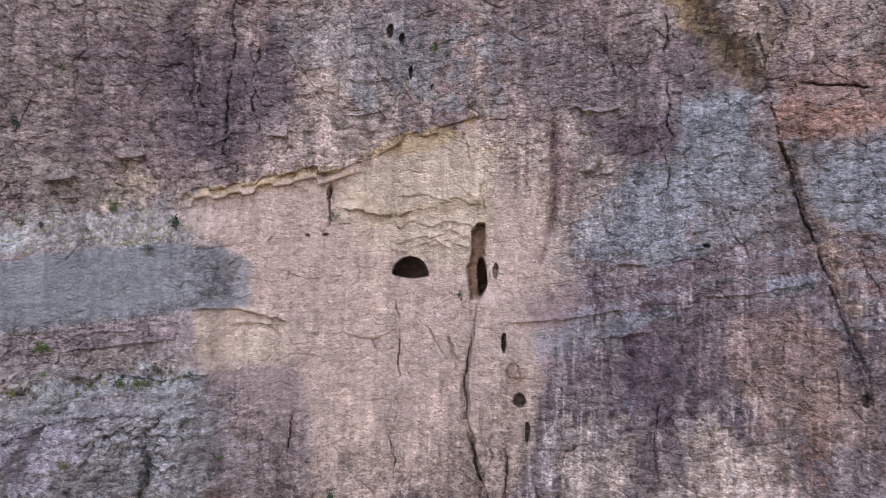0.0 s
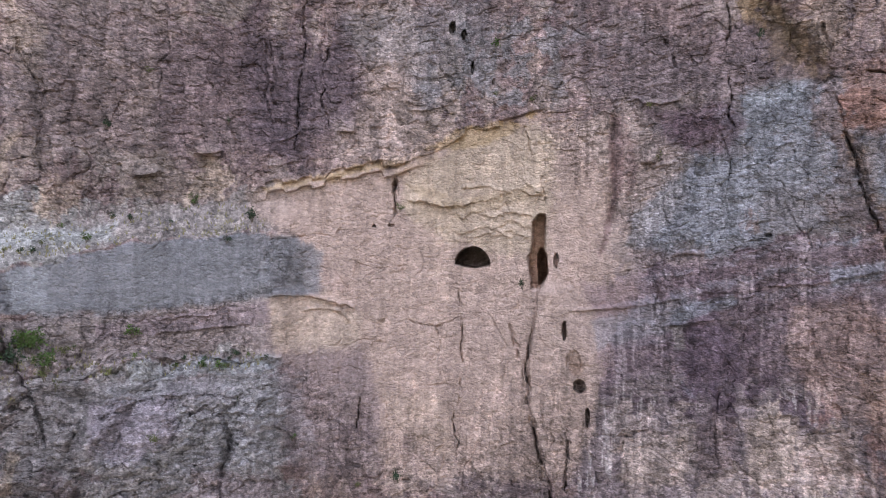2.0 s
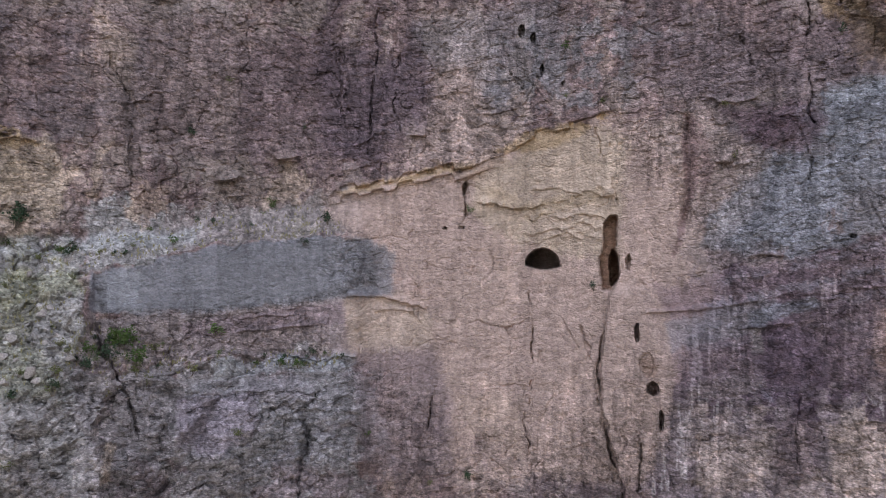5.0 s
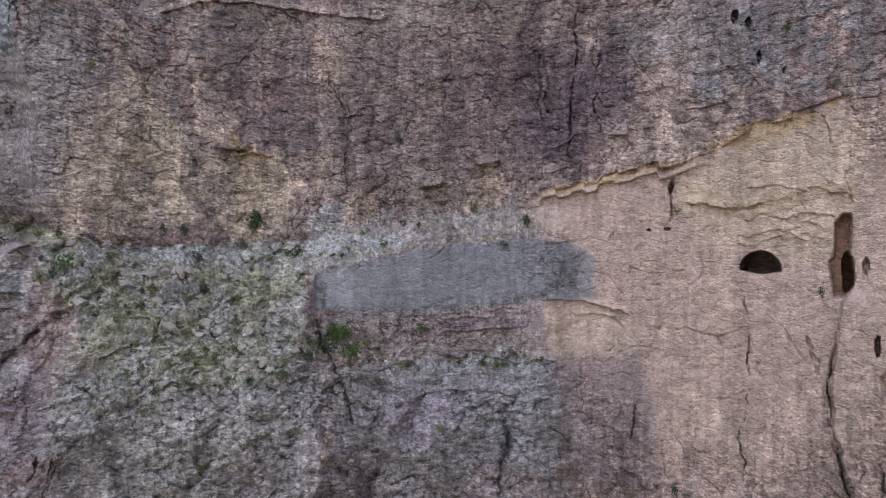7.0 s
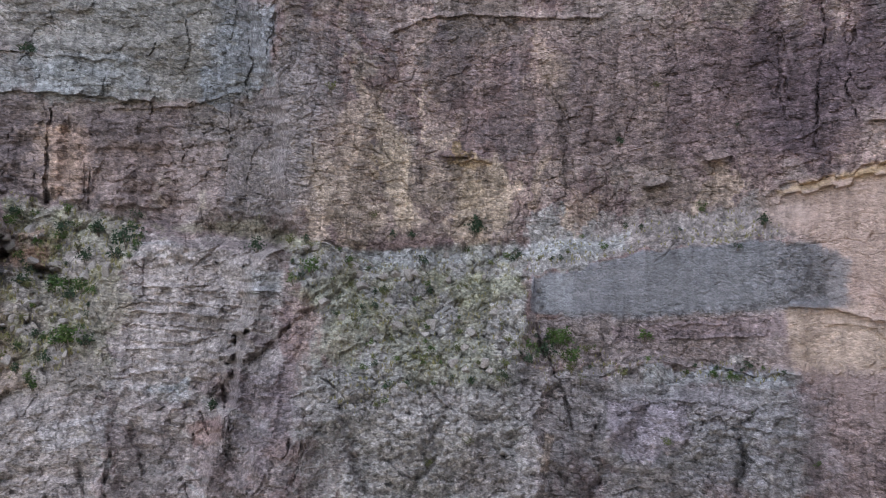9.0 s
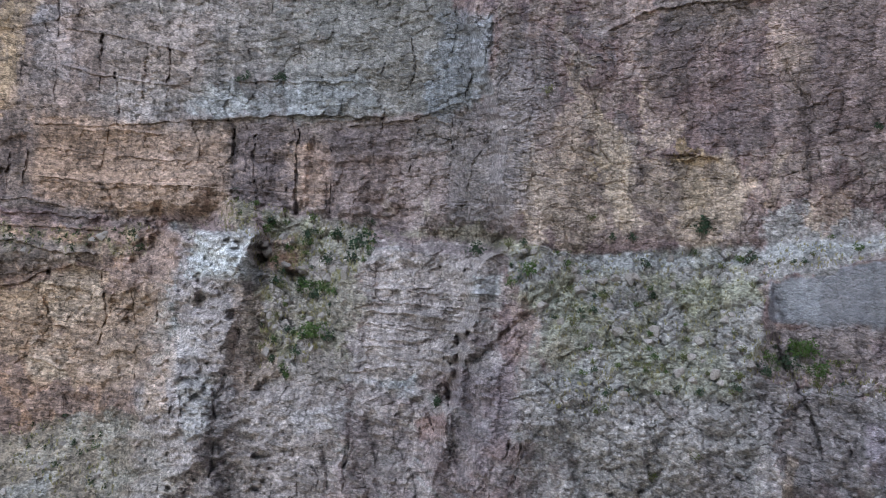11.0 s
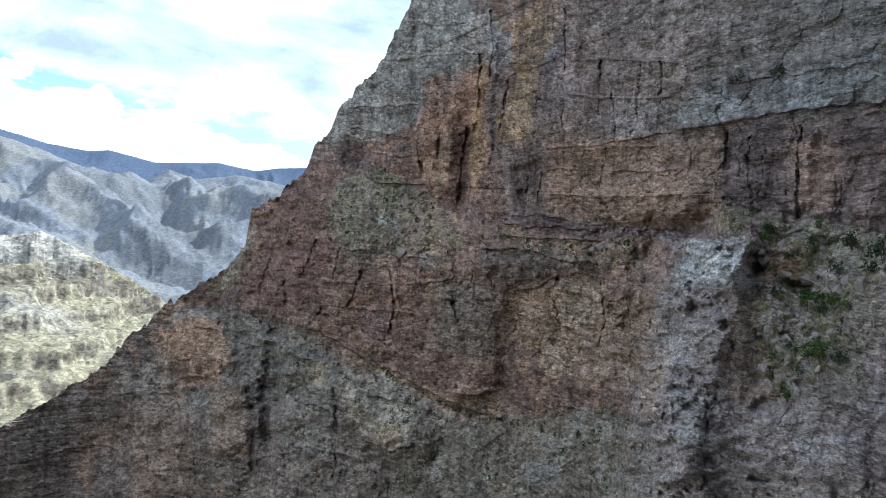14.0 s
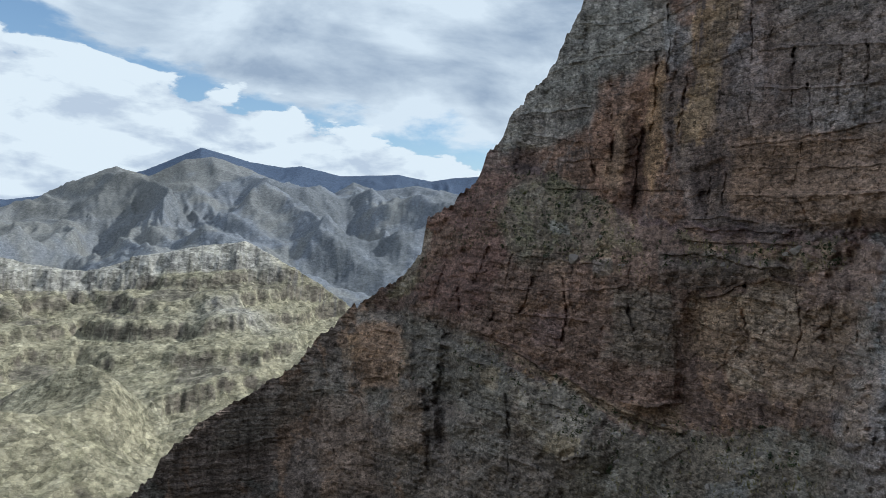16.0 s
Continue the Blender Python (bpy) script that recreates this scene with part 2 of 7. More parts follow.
CLIFF_ROCK = rock_material("cliff_rock")
FAR_ROCK = rock_material("hill_rock", 0.42, 1.6, 2.6, 0.5, 0.6)


def grid_object(name, pos, material, colours, face, split, grit, sheet, even=False):
    """One mesh from a regular sheet of places, rows by columns."""
    rows, cols = pos.shape[:2]
    me = bpy.data.meshes.new(name)
    me.vertices.add(rows * cols)
    me.vertices.foreach_set("co", np.ascontiguousarray(pos, np.float32).ravel())
    a = (np.arange(rows - 1)[:, None] * cols + np.arange(cols - 1)[None, :]).ravel()
    quads = np.stack([a, a + cols, a + cols + 1, a + 1], 1).astype(np.int32)
    me.loops.add(quads.size)
    me.loops.foreach_set("vertex_index", quads.ravel())
    me.polygons.add(len(quads))
    me.polygons.foreach_set("loop_start", np.arange(0, quads.size, 4, dtype=np.int32))
    me.polygons.foreach_set("use_smooth", np.full(len(quads), even))
    me.update()
    at = me.attributes.new("mineral", "FLOAT_COLOR", "POINT")
    rgba = np.ones((rows * cols, 4), np.float32)
    rgba[:, :3] = colours.reshape(-1, 3)
    at.data.foreach_set("color", rgba.ravel())
    at = me.attributes.new("sheet", "FLOAT_VECTOR", "POINT")
    at.data.foreach_set("vector", np.ascontiguousarray(sheet, np.float32).ravel())
    at = me.attributes.new("face", "FLOAT", "POINT")
    at.data.foreach_set("value", np.ascontiguousarray(face, np.float32).ravel())
    at = me.attributes.new("split", "FLOAT", "POINT")
    at.data.foreach_set("value", np.ascontiguousarray(split, np.float32).ravel())
    at = me.attributes.new("grit", "FLOAT", "POINT")
    at.data.foreach_set("value", np.ascontiguousarray(grit, np.float32).ravel())
    me.materials.append(material)
    return new(name, me)


# ---- the cliff: a bay of rock round the flight; bearings t in degrees left of +y, height angles p in degrees ----
AXIS = np.array((-2.0, -3.3, -0.8))
TH = np.concatenate([np.arange(-85, -35, 0.6), np.arange(-35, 84, 0.1), np.arange(84, 124, 0.066), np.arange(124, 139, 0.1), np.arange(139, 156, 0.5)])
PH = np.concatenate([np.arange(-62, -21, 1.2), np.arange(-21, 25.5, 0.08), np.arange(25.5, 58, 1.0)])
th, ph = (v.astype(np.float32) for v in np.meshgrid(TH, PH))


def rim_up(t):
    """How high the rim of the cliff stands over the horizon."""
    return curve(t, -85, 44, 60, 44, 88, 35, 99, 26.6, 103.4, 20.5, 105.7, 15.8, 108.1, 12.0, 109.7, 9.1, 111.9, 5.4, 114.1, 3.0, 115.4, 2.0, 116.2, -0.8,
                 117.9, -3.2, 120.6, -4.7, 124.1, -8.0, 125.8, -10.3, 130.9, -13.3, 134.1, -15.7, 137.5, -19.5, 156, -38)


def wall_far(t):
    """Distance of the upper wall from the middle of the bay."""
    return curve(t, -85, 95, -50, 86, -25, 77, -18, 74, -10, 78, -3, 80, 3, 84, 12, 83, 22, 85, 30, 86, 40, 88, 50, 87, 57, 82, 59.3, 83,
                 60.3, 100, 66, 110, 75, 128, 82, 145, 88, 178, 95, 215, 100, 250, 106, 300, 112, 350, 118, 400, 125, 430, 138, 400, 156, 380)


def cliff_form(t, p):
    """Distance of the rock at a bearing and height angle: upper wall, bench, lower wall, lower bench, foot."""
    wall = wall_far(t)
    base = curve(t, -85, -10, 13, 4, 16, 6.6, 22.8, 5.7, 33.4, 3.5, 41.4, 2.2, 51, 1.3, 56, 2.1, 62, 2.0, 66, 1.6, 72, 3.2, 78, 4.0, 83, 1.8, 90, 1.1, 96, 2.1, 102, 4.2,
                 106.9, 6.4, 111, 6.3, 113, 4.2, 156, -60)
    up1 = curve(t, -85, -12, 12, 2, 17.7, 3.8, 27.4, 2.5, 36, 0.1, 37, -4.5, 45, -5.5, 52, -5, 55.5, -2.0, 57, 1.2, 62.5, 1.5, 65.6, 0.4, 67.5, -1.5, 69, -4.2, 71, -7.2, 72.5, -9.0, 74, -6.5, 75.6, -2.5, 77.6, 1.6, 82.2, 1.4,
                85.5, -0.4, 95, -0.9, 97, -2.2, 103, -1.4, 106, 0, 112, 0, 117, -4, 125, -11, 138, -22)
    up2 = curve(t, -85, -14, 12, -3, 16.6, -5.6, 24.8, -6.0, 33, -5.2, 35.8, -3.4, 37, -5.5, 45, -12, 53, -14, 57, -14, 68, -14, 69, -10, 72.5, -13, 76.5, -15, 77.2, -19, 82.2, -18.5, 84.5, -15, 88, -12.8, 95, -12.8,
                97, -13.2, 103, -11.2, 106, -9.2, 112, -7.2, 117, -10, 125, -15, 138, -26)
    up3 = curve(t, -85, -16, 13, -6, 16.4, -7.0, 26, -7.4, 36, -7.5, 38, -15, 58, -17, 69, -17, 75.6, -17, 77, -20, 83, -21, 86, -22, 97, -22, 103, -15, 106, -12.5, 112, -9.6, 118, -13, 125, -19, 138, -30)
    a1 = curve(t, -85, 86, 14, 85, 17.5, 50, 36, 45, 37.2, 42, 55, 44, 56.5, 34, 59, 15, 64, 15, 69, 46, 75.4, 47, 77.6, 17, 82, 17, 86, 42, 103, 42, 106, 44, 113, 42, 118, 55, 138, 48)
    a2 = curve(t, -85, 86, 14, 84, 18, 80, 36, 80, 37.2, 52, 53, 56, 56, 66, 58, 74, 66, 72, 69, 58, 73, 56, 74.6, 52, 77.6, 82, 82.3, 82, 84, 84, 95, 84, 97, 80, 103, 79, 106, 78, 113, 76, 118, 66, 124, 56, 138, 50)
    a3 = curve(t, -85, 86, 13, 84, 18, 48, 36, 46, 38, 58, 56, 62, 58, 74, 68, 72, 69, 68, 75.6, 70, 77, 78, 82.3, 76, 85.5, 44, 88, 36, 103, 38, 106, 42, 113, 42, 118, 52, 138, 46)
    a4 = curve(t, -85, 84, 13, 82, 18, 70, 36, 66, 38, 66, 57, 68, 59, 76, 75.6, 76, 83, 70, 86, 36, 97, 42, 103, 66, 113, 72, 118, 60, 125, 50, 138, 44)
    rad = np.radians
    tp = np.tan(rad(p))
    up1 = np.minimum(up1, base)
    up2 = np.minimum(up2, up1)
    up3 = np.minimum(up3, up2)
    lean = np.tan(rad(86.0))
    rho = np.where(p >= base, (wall * lean - wall * np.tan(rad(base))) / (lean - np.minimum(tp, 2)), 0)
    edge, level = wall, np.tan(rad(base))
    lie = np.full(np.shape(p), 86.0)
    for steep, foot in ((a1, up1), (a2, up2), (a3, up3), (a4, None)):
        s = np.tan(rad(steep))
        k = edge * (s - level)
        top = np.degrees(np.arctan(level))
        rho = np.where(p < top, k / (s - tp), rho)
        lie = np.where(p < top, steep, lie)
        if foot is not None:
            level = np.tan(rad(np.minimum(foot, top)))
            edge = k / (s - level)
    return rho, lie


def layers(s, along, thick, edge=0.32):
    """Beds of rock: steps in height with sharp brows, each bed pinching out along the wall."""
    i = np.floor(s / thick).astype(np.int32)
    f = (s / thick - i).astype(np.float32)
    f = smooth(0.5 - edge, 0.5 + edge, f)
    a, b = n2(i * 7.31 + 0.5, along), n2((i + 1) * 7.31 + 0.5, along)
    return a * (1 - f) + b * f


def cells(x, y, seed=0):
    """Broken cells on a plane: distance to the nearest centre and to the next, a number for each cell, and the way to its centre."""
    xi, yi = np.floor(x).astype(np.int32), np.floor(y).astype(np.int32)
    d1 = np.full(x.shape, 9.0, np.float32)
    d2, who, ox, oy = d1.copy(), np.zeros(x.shape, np.float32), np.zeros(x.shape, np.float32), np.zeros(x.shape, np.float32)
    for dx in (-1, 0, 1):
        for dy in (-1, 0, 1):
            cx, cy = xi + dx, yi + dy
            jx, jy = FLAT[(cx + seed) & 255, cy & 255], FLAT[(cx + 91) & 255, (cy + 57 + seed) & 255]
            ax, ay = cx + jx - x, cy + jy - y
            d = ax * ax + ay * ay
            near = d < d1
            d2 = np.where(near, d1, np.minimum(d2, d))
            who = np.where(near, FLAT[(cx + 33) & 255, (cy + 140 + seed) & 255], who)
            ox, oy = np.where(near, ax, ox), np.where(near, ay, oy)
            d1 = np.where(near, d, d1)
    return np.sqrt(d1), np.sqrt(d2), who, ox, oy


def blob(t0, p0, rt, rp, soft=0.35, tilt=0.0, jag=1.0):
    """1 inside an uneven oval patch of the wall, 0 outside."""
    a, b = t + jag * jt - t0, p + jag * jp - p0
    b = b - a * tilt
    return 1 - smooth(1 - soft, 1 + soft, np.sqrt((a / rt) ** 2 + (b / rp) ** 2))


def line(*pairs):
    """Height angle of a line that runs along the wall."""
    return curve(t, *pairs)


def upright(*pairs):
    """Bearing of a line that runs up the wall, from heights and bearings, lowest first."""
    return np.interp(p, pairs[0::2], pairs[1::2])


def block(pad, pts):
    """The part of the sheet round some places: rows, columns, and their ragged bearings and height angles."""
    a, b = pts[0::2], pts[1::2]
    i0, i1 = np.searchsorted(TH, (min(a) - pad, max(a) + pad))
    j0, j1 = np.searchsorted(PH, (min(b) - pad, max(b) + pad))
    sl = (slice(j0, j1), slice(i0, i1))
    return sl, th[sl] + 0.35 * JT[sl], ph[sl] + 0.35 * JP[sl]


def way_off(x, y, pts, closed):
    """Distance in degrees from a line through places; for a closed line less than nothing outside it."""
    best, inside = np.full(x.shape, 99.0, np.float32), np.zeros(x.shape, bool)
    n = len(pts) // 2
    for k in range(n if closed else n - 1):
        ax, ay = pts[2 * k], pts[2 * k + 1]
        bx, by = pts[(2 * k + 2) % len(pts)], pts[(2 * k + 3) % len(pts)]
        dx, dy = bx - ax, by - ay
        f = np.clip(((x - ax) * dx + (y - ay) * dy) / max(dx * dx + dy * dy, 1e-6), 0, 1)
        best = np.minimum(best, np.hypot(x - ax - f * dx, y - ay - f * dy))
        if closed and abs(dy) > 1e-6:
            inside ^= ((ay > y) != (by > y)) & (x < ax + (y - ay) / dy * dx)
    return np.where(inside, best, -best) if closed else best


def groove(wide, deep, *pts):
    """An open joint along a line."""
    sl, x, y = block(0.5, pts)
    x, y = x + 0.3 * FINE[sl], y + 0.3 * FINE[sl]
    w = 0.05 + max(wide, 0.09) * (0.35 + 0.65 * torn0[sl])
    relief[sl] += smooth(w, 0.2 * w, way_off(x, y, pts, False)) * 0.75 * min(deep, 4.0) * torn[sl] * (0.4 + 0.6 * torn0[sl])


def roof(out, high, *pts):
    """Rock that stands out over a line and falls back above it."""
    sl, x, y = block(high + 0.4, pts)
    a, b = np.array(pts[0::2]), np.array(pts[1::2])
    k = np.argsort(a)
    over = y - np.interp(x, a[k], b[k])
    ends = smooth(a.min(), a.min() + 0.3, x) * smooth(a.max(), a.max() - 0.3, x)
    relief[sl] -= (0.9 if out < 2 else 0.6) * out * ends * smooth(-0.04, 0.05, over + 0.2 * FINE[sl]) * smooth(high, 0.15 * high, over) * (0.5 + 0.5 * torn[sl])


def bulge(out, soft, *pts):
    """Rock that stands out, or back, over a patch of the wall."""
    sl, x, y = block(soft + 0.5, pts)
    relief[sl] -= 0.35 * out * smooth(-soft, soft, way_off(x, y, pts, True))


def paint(rgb, much, soft, *pts):
    """A patch of other stone, or of shade put into the colour: its own mean colour, with the grain that is there."""
    sl, x, y = block(1.5 * soft + 0.6, pts)
    m = way_off(x, y, pts, True) / soft
    m = smooth(-0.9, 0.9, m + 0.9 * patchy[sl] + 0.5 * fall2[sl])
    c = colour[sl]
    lum = c.mean(axis=2)
    mean = float((lum * m).sum() / max(m.sum(), 1e-6))
    target = np.array(rgb, np.float32) * (np.clip(lum / max(mean, 0.02), 0.25, 3.0) ** 0.4)[..., None]
    colour[sl] = c + (m * much)[..., None] * (target - c)


rim = rim_up(TH + 0.35 * n2(TH * 1.3, TH * 0) + 0.2 * n2(TH * 4.0, TH * 0)) + 0.42 * fbm2(TH * 1.1, TH * 0 + 3.3, 5, 0.7)
rim2 = np.broadcast_to(rim, ph.shape).astype(np.float32)
t, p = th, np.minimum(ph, rim2)
ref = np.interp(TH, TH, wall_far(TH))
ref = np.convolve(np.pad(ref, 30, "edge"), np.ones(61) / 61, "valid")
# sheet coordinates: metres as on a wall 85 m off, so that farther rock is broken more coarsely
U = (85 * np.radians(th)).astype(np.float32)
V = (85 * np.tan(np.radians(p))).astype(np.float32)
level = (ref[None, :] * np.tan(np.radians(p))).astype(np.float32)
jt = 0.5 * fbm2(U / 3.2, V / 3.2, 4, 0.6)
jp = 0.5 * fbm2(U / 3.2 + 70, V / 3.2 + 31, 4, 0.6)
FINE = 0.5 * fbm2(U / 1.1 + 31, V / 1.1 + 7, 3, 0.7)
JT, JP = jt + 0.25 * n2(U / 0.7, V / 0.7), jp + 0.25 * n2(U / 0.7 + 9, V / 0.7)

lean_t = 0.13 * (p + 4) * smooth(53, 58, t) * smooth(88, 84, t) * smooth(4, 2, p)
bend_t = (1.7 + 1.3 * smooth(54, 60, t)) * fbm2(U / 11.0, V / 8.0 + 9, 5, 0.66) + lean_t + 0.9 * fbm2(U / 2.6 + 3, V / 2.6, 4, 0.65) * (0.35 * smooth(52, 58, t) + 0.65 * smooth(70, 75, t))
bend_t = bend_t * (1 - 0.5 * smooth(82, 88, t))
bend_p = (1.0 - 0.5 * smooth(82, 88, t)) * fbm2(U / 9.0 + 80, V / 6.0 + 7, 5, 0.62)
near_walls = smooth(39, 36.5, t) + smooth(112, 118, t)
shear = 0.25 * (19 - p) * smooth(48, 54, t) * smooth(72, 64, t) * smooth(0.5, 2.5, p)
rho, steep = cliff_form(t + shear + bend_t * np.where(p > 5, 0.5, 1.0) * (1 - 0.55 * smooth(38, 36, t) * smooth(-9, -4, p)) * (1 + 2.2 * smooth(-4, -9, p) * smooth(24, 30, t) * smooth(58, 50, t)), p + bend_p * (1 - 0.7 * near_walls))
rho, steep = rho.astype(np.float32), steep.astype(np.float32)
slope = 1 - smooth(47, 62, steep)
slope = slope * (p < rim2 - 0.02)


def spread(a, rows, cols):
    """A mask with its edges eased over some rows and columns."""
    for axis, half in ((0, rows), (1, cols)):
        wide = np.concatenate([np.repeat(np.take(a, [0], axis), half + 1, axis), a, np.repeat(np.take(a, [-1], axis), half, axis)], axis)
        run = np.cumsum(wide, axis=axis, dtype=np.float64)
        n = a.shape[axis]
        a = ((np.take(run, np.arange(2 * half + 1, 2 * half + 1 + n), axis) - np.take(run, np.arange(n), axis)) / (2 * half + 1)).astype(np.float32)
    return a


slope = spread(slope, 6, 6)
size = np.clip(ref / 85.0, 0.85, 3.2)[None, :].astype(np.float32)
P0 = np.stack([-np.sin(np.radians(t)) * rho, np.cos(np.radians(t)) * rho, rho * np.tan(np.radians(p))])

qx0 = fbm2(U / 6 + 5, V / 6, 2)
# where the rock is smooth: the grey slab, the pale scar
slab_top = line(14, 4.2, 17.7, 3.8, 27.4, 2.4, 36, -0.1)
slab_foot = line(14, -0.2, 16.6, -0.4, 24.8, -2.3, 35.8, -3.0)
slab = smooth(-0.35, 0.3, slab_top - p - 0.5 * jp) * smooth(-0.35, 0.3, p + 0.5 * jp - slab_foot) * smooth(14, 22, t + 1.4 * jt) * smooth(36.6, 36.1, t + 0.3 * jt)
steps = 0.5 * layers(U + 2 * qx0, V * 0, 2.2, 0.1) + 0.3 * jp
brow = steps + line(-12, 15.6, -4.6, 14.0, -2.8, 13.4, 1.7, 12.3, 4.5, 10.9, 7.8, 9.7, 13.8, 8.3, 18.4, 7.0, 24, 5.6)
scar_left = upright(-17, 8, -10, 10, -7.4, 12.5, -6, 17.3, -1.2, 17.6, -0.4, 15, 4, 15.5, 5, 19, 9, 19)
run_down = fbm2(U / 1.4 + 2, V / 14, 4, 0.65)
scar = smooth(-0.3, 0.3, brow - p + 0.3 * jp) * smooth(-0.25, 0.35, (t + 10.4) / 4 + 0.9 * run_down + 1.3 * fbm2(U / 6, V / 6 + 40, 4, 0.6)) * smooth(2.4, -1.6, t - scar_left + 2.4 * jt) * (1 - slab)
scar = scar * smooth(-19, -6, p + 5.0 * run_down + 0.3 * (t - 5)) * smooth(-0.6, 0.3, run_down + 0.16 * (t + 8) - 0.12 * (p - 6) + 0.25)
calm = spread(np.clip(slab + scar * 0.75, 0, 1), 4, 4)
rubble = slope * (1 - calm)

# relief
dip = np.interp(TH, [-40, 36, 50, 156], [0.16, 0.12, 0.0, 0.0])
rise = np.cumsum(dip * np.gradient(U[0])).astype(np.float32)[None, :]
qx = 1.3 * fbm2(U / 6 + 5, V / 6, 3)
qy = 1.3 * fbm2(U / 6 + 45, V / 6 + 8, 3)
bed = level + rise + 0.5 * qx * np.sqrt(size)
amp = np.sqrt(size)
f1, f2, w1, fx, fy = cells((U + 1.2 * qx) / 3.6, (V + 1.2 * qy) / 2.8, 3)
g1, g2, w2, ex, ey = cells((U + 0.6 * qy) / 1.15, (V + rise + 0.5 * qx) / 0.95, 40)
h1, h2, w3, kx, ky = cells((U + 0.3 * qx) / 0.55, (V + 0.3 * qy) / 0.52, 90)
c1, c2, w4, vx, vy = cells((U + 0.6 * qx + 0.3 * FINE) / 2.4, (V + 0.6 * qy + 0.5 * FINE) / 5.0, 61)
d1, d2, w5, sx, sy = cells((U + 0.25 * qx + 0.15 * V) / 1.3, (V + rise + 0.25 * qy + 0.2 * FINE) / 0.7, 17)
jointed = 0.45 + 0.55 * smooth(56, 62, t)
panel_edge = jointed * smooth(0.05, 0.0, c2 - c1)
block_edge = jointed * smooth(0.09, 0.0, d2 - d1)
torn0 = smooth(-0.1, 0.3, fbm2(U / 3 + 7, V / 3 + 3, 3, 0.7))
broken = smooth(-0.1, 0.35, fbm2(U / 8 + 12, V / 8 + 77, 3))
up_joint = np.abs(n2((U + 1.4 * qx) / 4.5, V / 15) + 0.25 * n2(U / 1.6, V / 2.0))
bed_joint = np.abs(n2(U / 16 + 3, (V + rise + 0.3 * qy) / 2.4) + 0.3 * n2(U / 2.5, bed / 0.9))
facets = 0.9 * ((w1 - 0.5) * fx + (w2 - 0.5) * fy) + 0.45 * ((w2 - 0.5) * ex + (w3 - 0.5) * ey)
wall_relief = (jointed * (0.8 * (w4 - 0.5) + 1.0 * (w5 - 0.5) * vx + 0.4 * (w4 - 0.5) * vy + 0.45 * (w5 - 0.5)) + 0.4 * panel_edge * torn0 * (1 - 0.6 * calm) + 0.12 * block_edge * broken * (1 - 0.8 * calm) + 0.9 * fbm2((U + qx) / 11, (V + qy) / 13, 4) + 0.4 * facets
               + 0.4 * smooth(0.06, 0.0, up_joint) * broken + 0.22 * smooth(0.05, 0.0, bed_joint) * smooth(0.6, 0.0, broken) * torn0
               - 0.14 * layers(bed, U / 7, 1.5, 0.12) - 0.06 * layers(bed + 9, U / 2.5, 0.5, 0.2) - 0.2 * layers(U + 1.2 * qx, V / 6, 2.3, 0.08)
               + 0.24 * (w2 - 0.5) + 0.14 * (w3 - 0.5) + 0.12 * np.abs(fbm2((U + 0.4 * qx) / 1.0, (V + 0.4 * qy) / 0.7, 4, 0.7)) * 2)
ribs = np.abs(n2((0.85 * U + 0.5 * V + 2 * qx) / 5.5, (-0.5 * U + 0.85 * V + 2 * qy) / 16))
boulder_relief = (1.4 * fbm2((U + qx) / 9, (V + qy) / 7, 4) - 2.2 * ribs + 0.6 * facets - 0.75 * np.sqrt(np.clip(1 - f1 * f1 * 1.5, 0, 1)) * (0.2 + w1)
                  - 0.5 * np.sqrt(np.clip(1 - g1 * g1 * 1.7, 0, 1)) * (0.15 + w2) - 0.26 * np.sqrt(np.clip(1 - h1 * h1 * 1.6, 0, 1)) * (0.15 + w3))
boulder_relief = boulder_relief - boulder_relief[slope > 0.5].mean() - 0.15
rough = smooth(36, 40, t) * 0.5 + smooth(-7, -9, p + jp) * smooth(12, 20, t + 2 * jt) * 0.9
rough = np.clip(rough * smooth(60, 40, t) * smooth(3, 1, p) + rubble, 0, 1) * (1 - 0.85 * smooth(76, 77, t) * smooth(84, 82.5, t))
flute = np.abs(n2((U + 1.5 * qx) / 2.6, V / 45) + 0.4 * n2(U / 2.0, V / 9))
wall_relief = wall_relief + smooth(58, 66, t) * (0.25 * smooth(0.2, 0.0, flute) * torn0 + 0.8 * fbm2(U / 5, V / 30, 3))
low_far = smooth(84, 88, t) * smooth(0.5, -0.5, p - line(83, 1.2, 90, 0.7, 96, 1.6, 102, 3.6, 107, 6, 111, 6, 113, 4.5, 120, 4))
shelf = level + 3.0 * fbm2(U / 9, V / 9, 3) * size
wall_relief = wall_relief * (1 - 0.35 * smooth(60, 70, t)) + smooth(60, 66, t) * (-0.55 * layers(bed, U / 16, 4.2, 0.1) - 0.25 * layers(bed + 3, U / 8, 1.6, 0.14))
wall_relief = wall_relief + 0.6 * low_far * (-1.3 * layers(shelf, U / 12, 9.0, 0.08) - 0.7 * layers(shelf + 5, U / 6, 3.4, 0.08) + 0.5 * facets + 0.8 * fbm2(U / 5 + 8, V / 6, 3, 0.5) - 0.4 * layers(shelf + 2, U / 3, 1.2, 0.1) + 0.5 * (w2 - 0.5) + 0.4 * (w3 - 0.5) - 0.8 * layers(U + qx, V / 5, 1.7, 0.06) - 0.5 * layers(U + 0.6 * qx + 40, V / 2.5, 0.7, 0.1))
far_calm = 1 - 0.2 * smooth(80, 96, t)
ledge_calm = 1 - 0.85 * smooth(14, 17, t) * smooth(37, 36, t) * smooth(-1.5, 0, p)
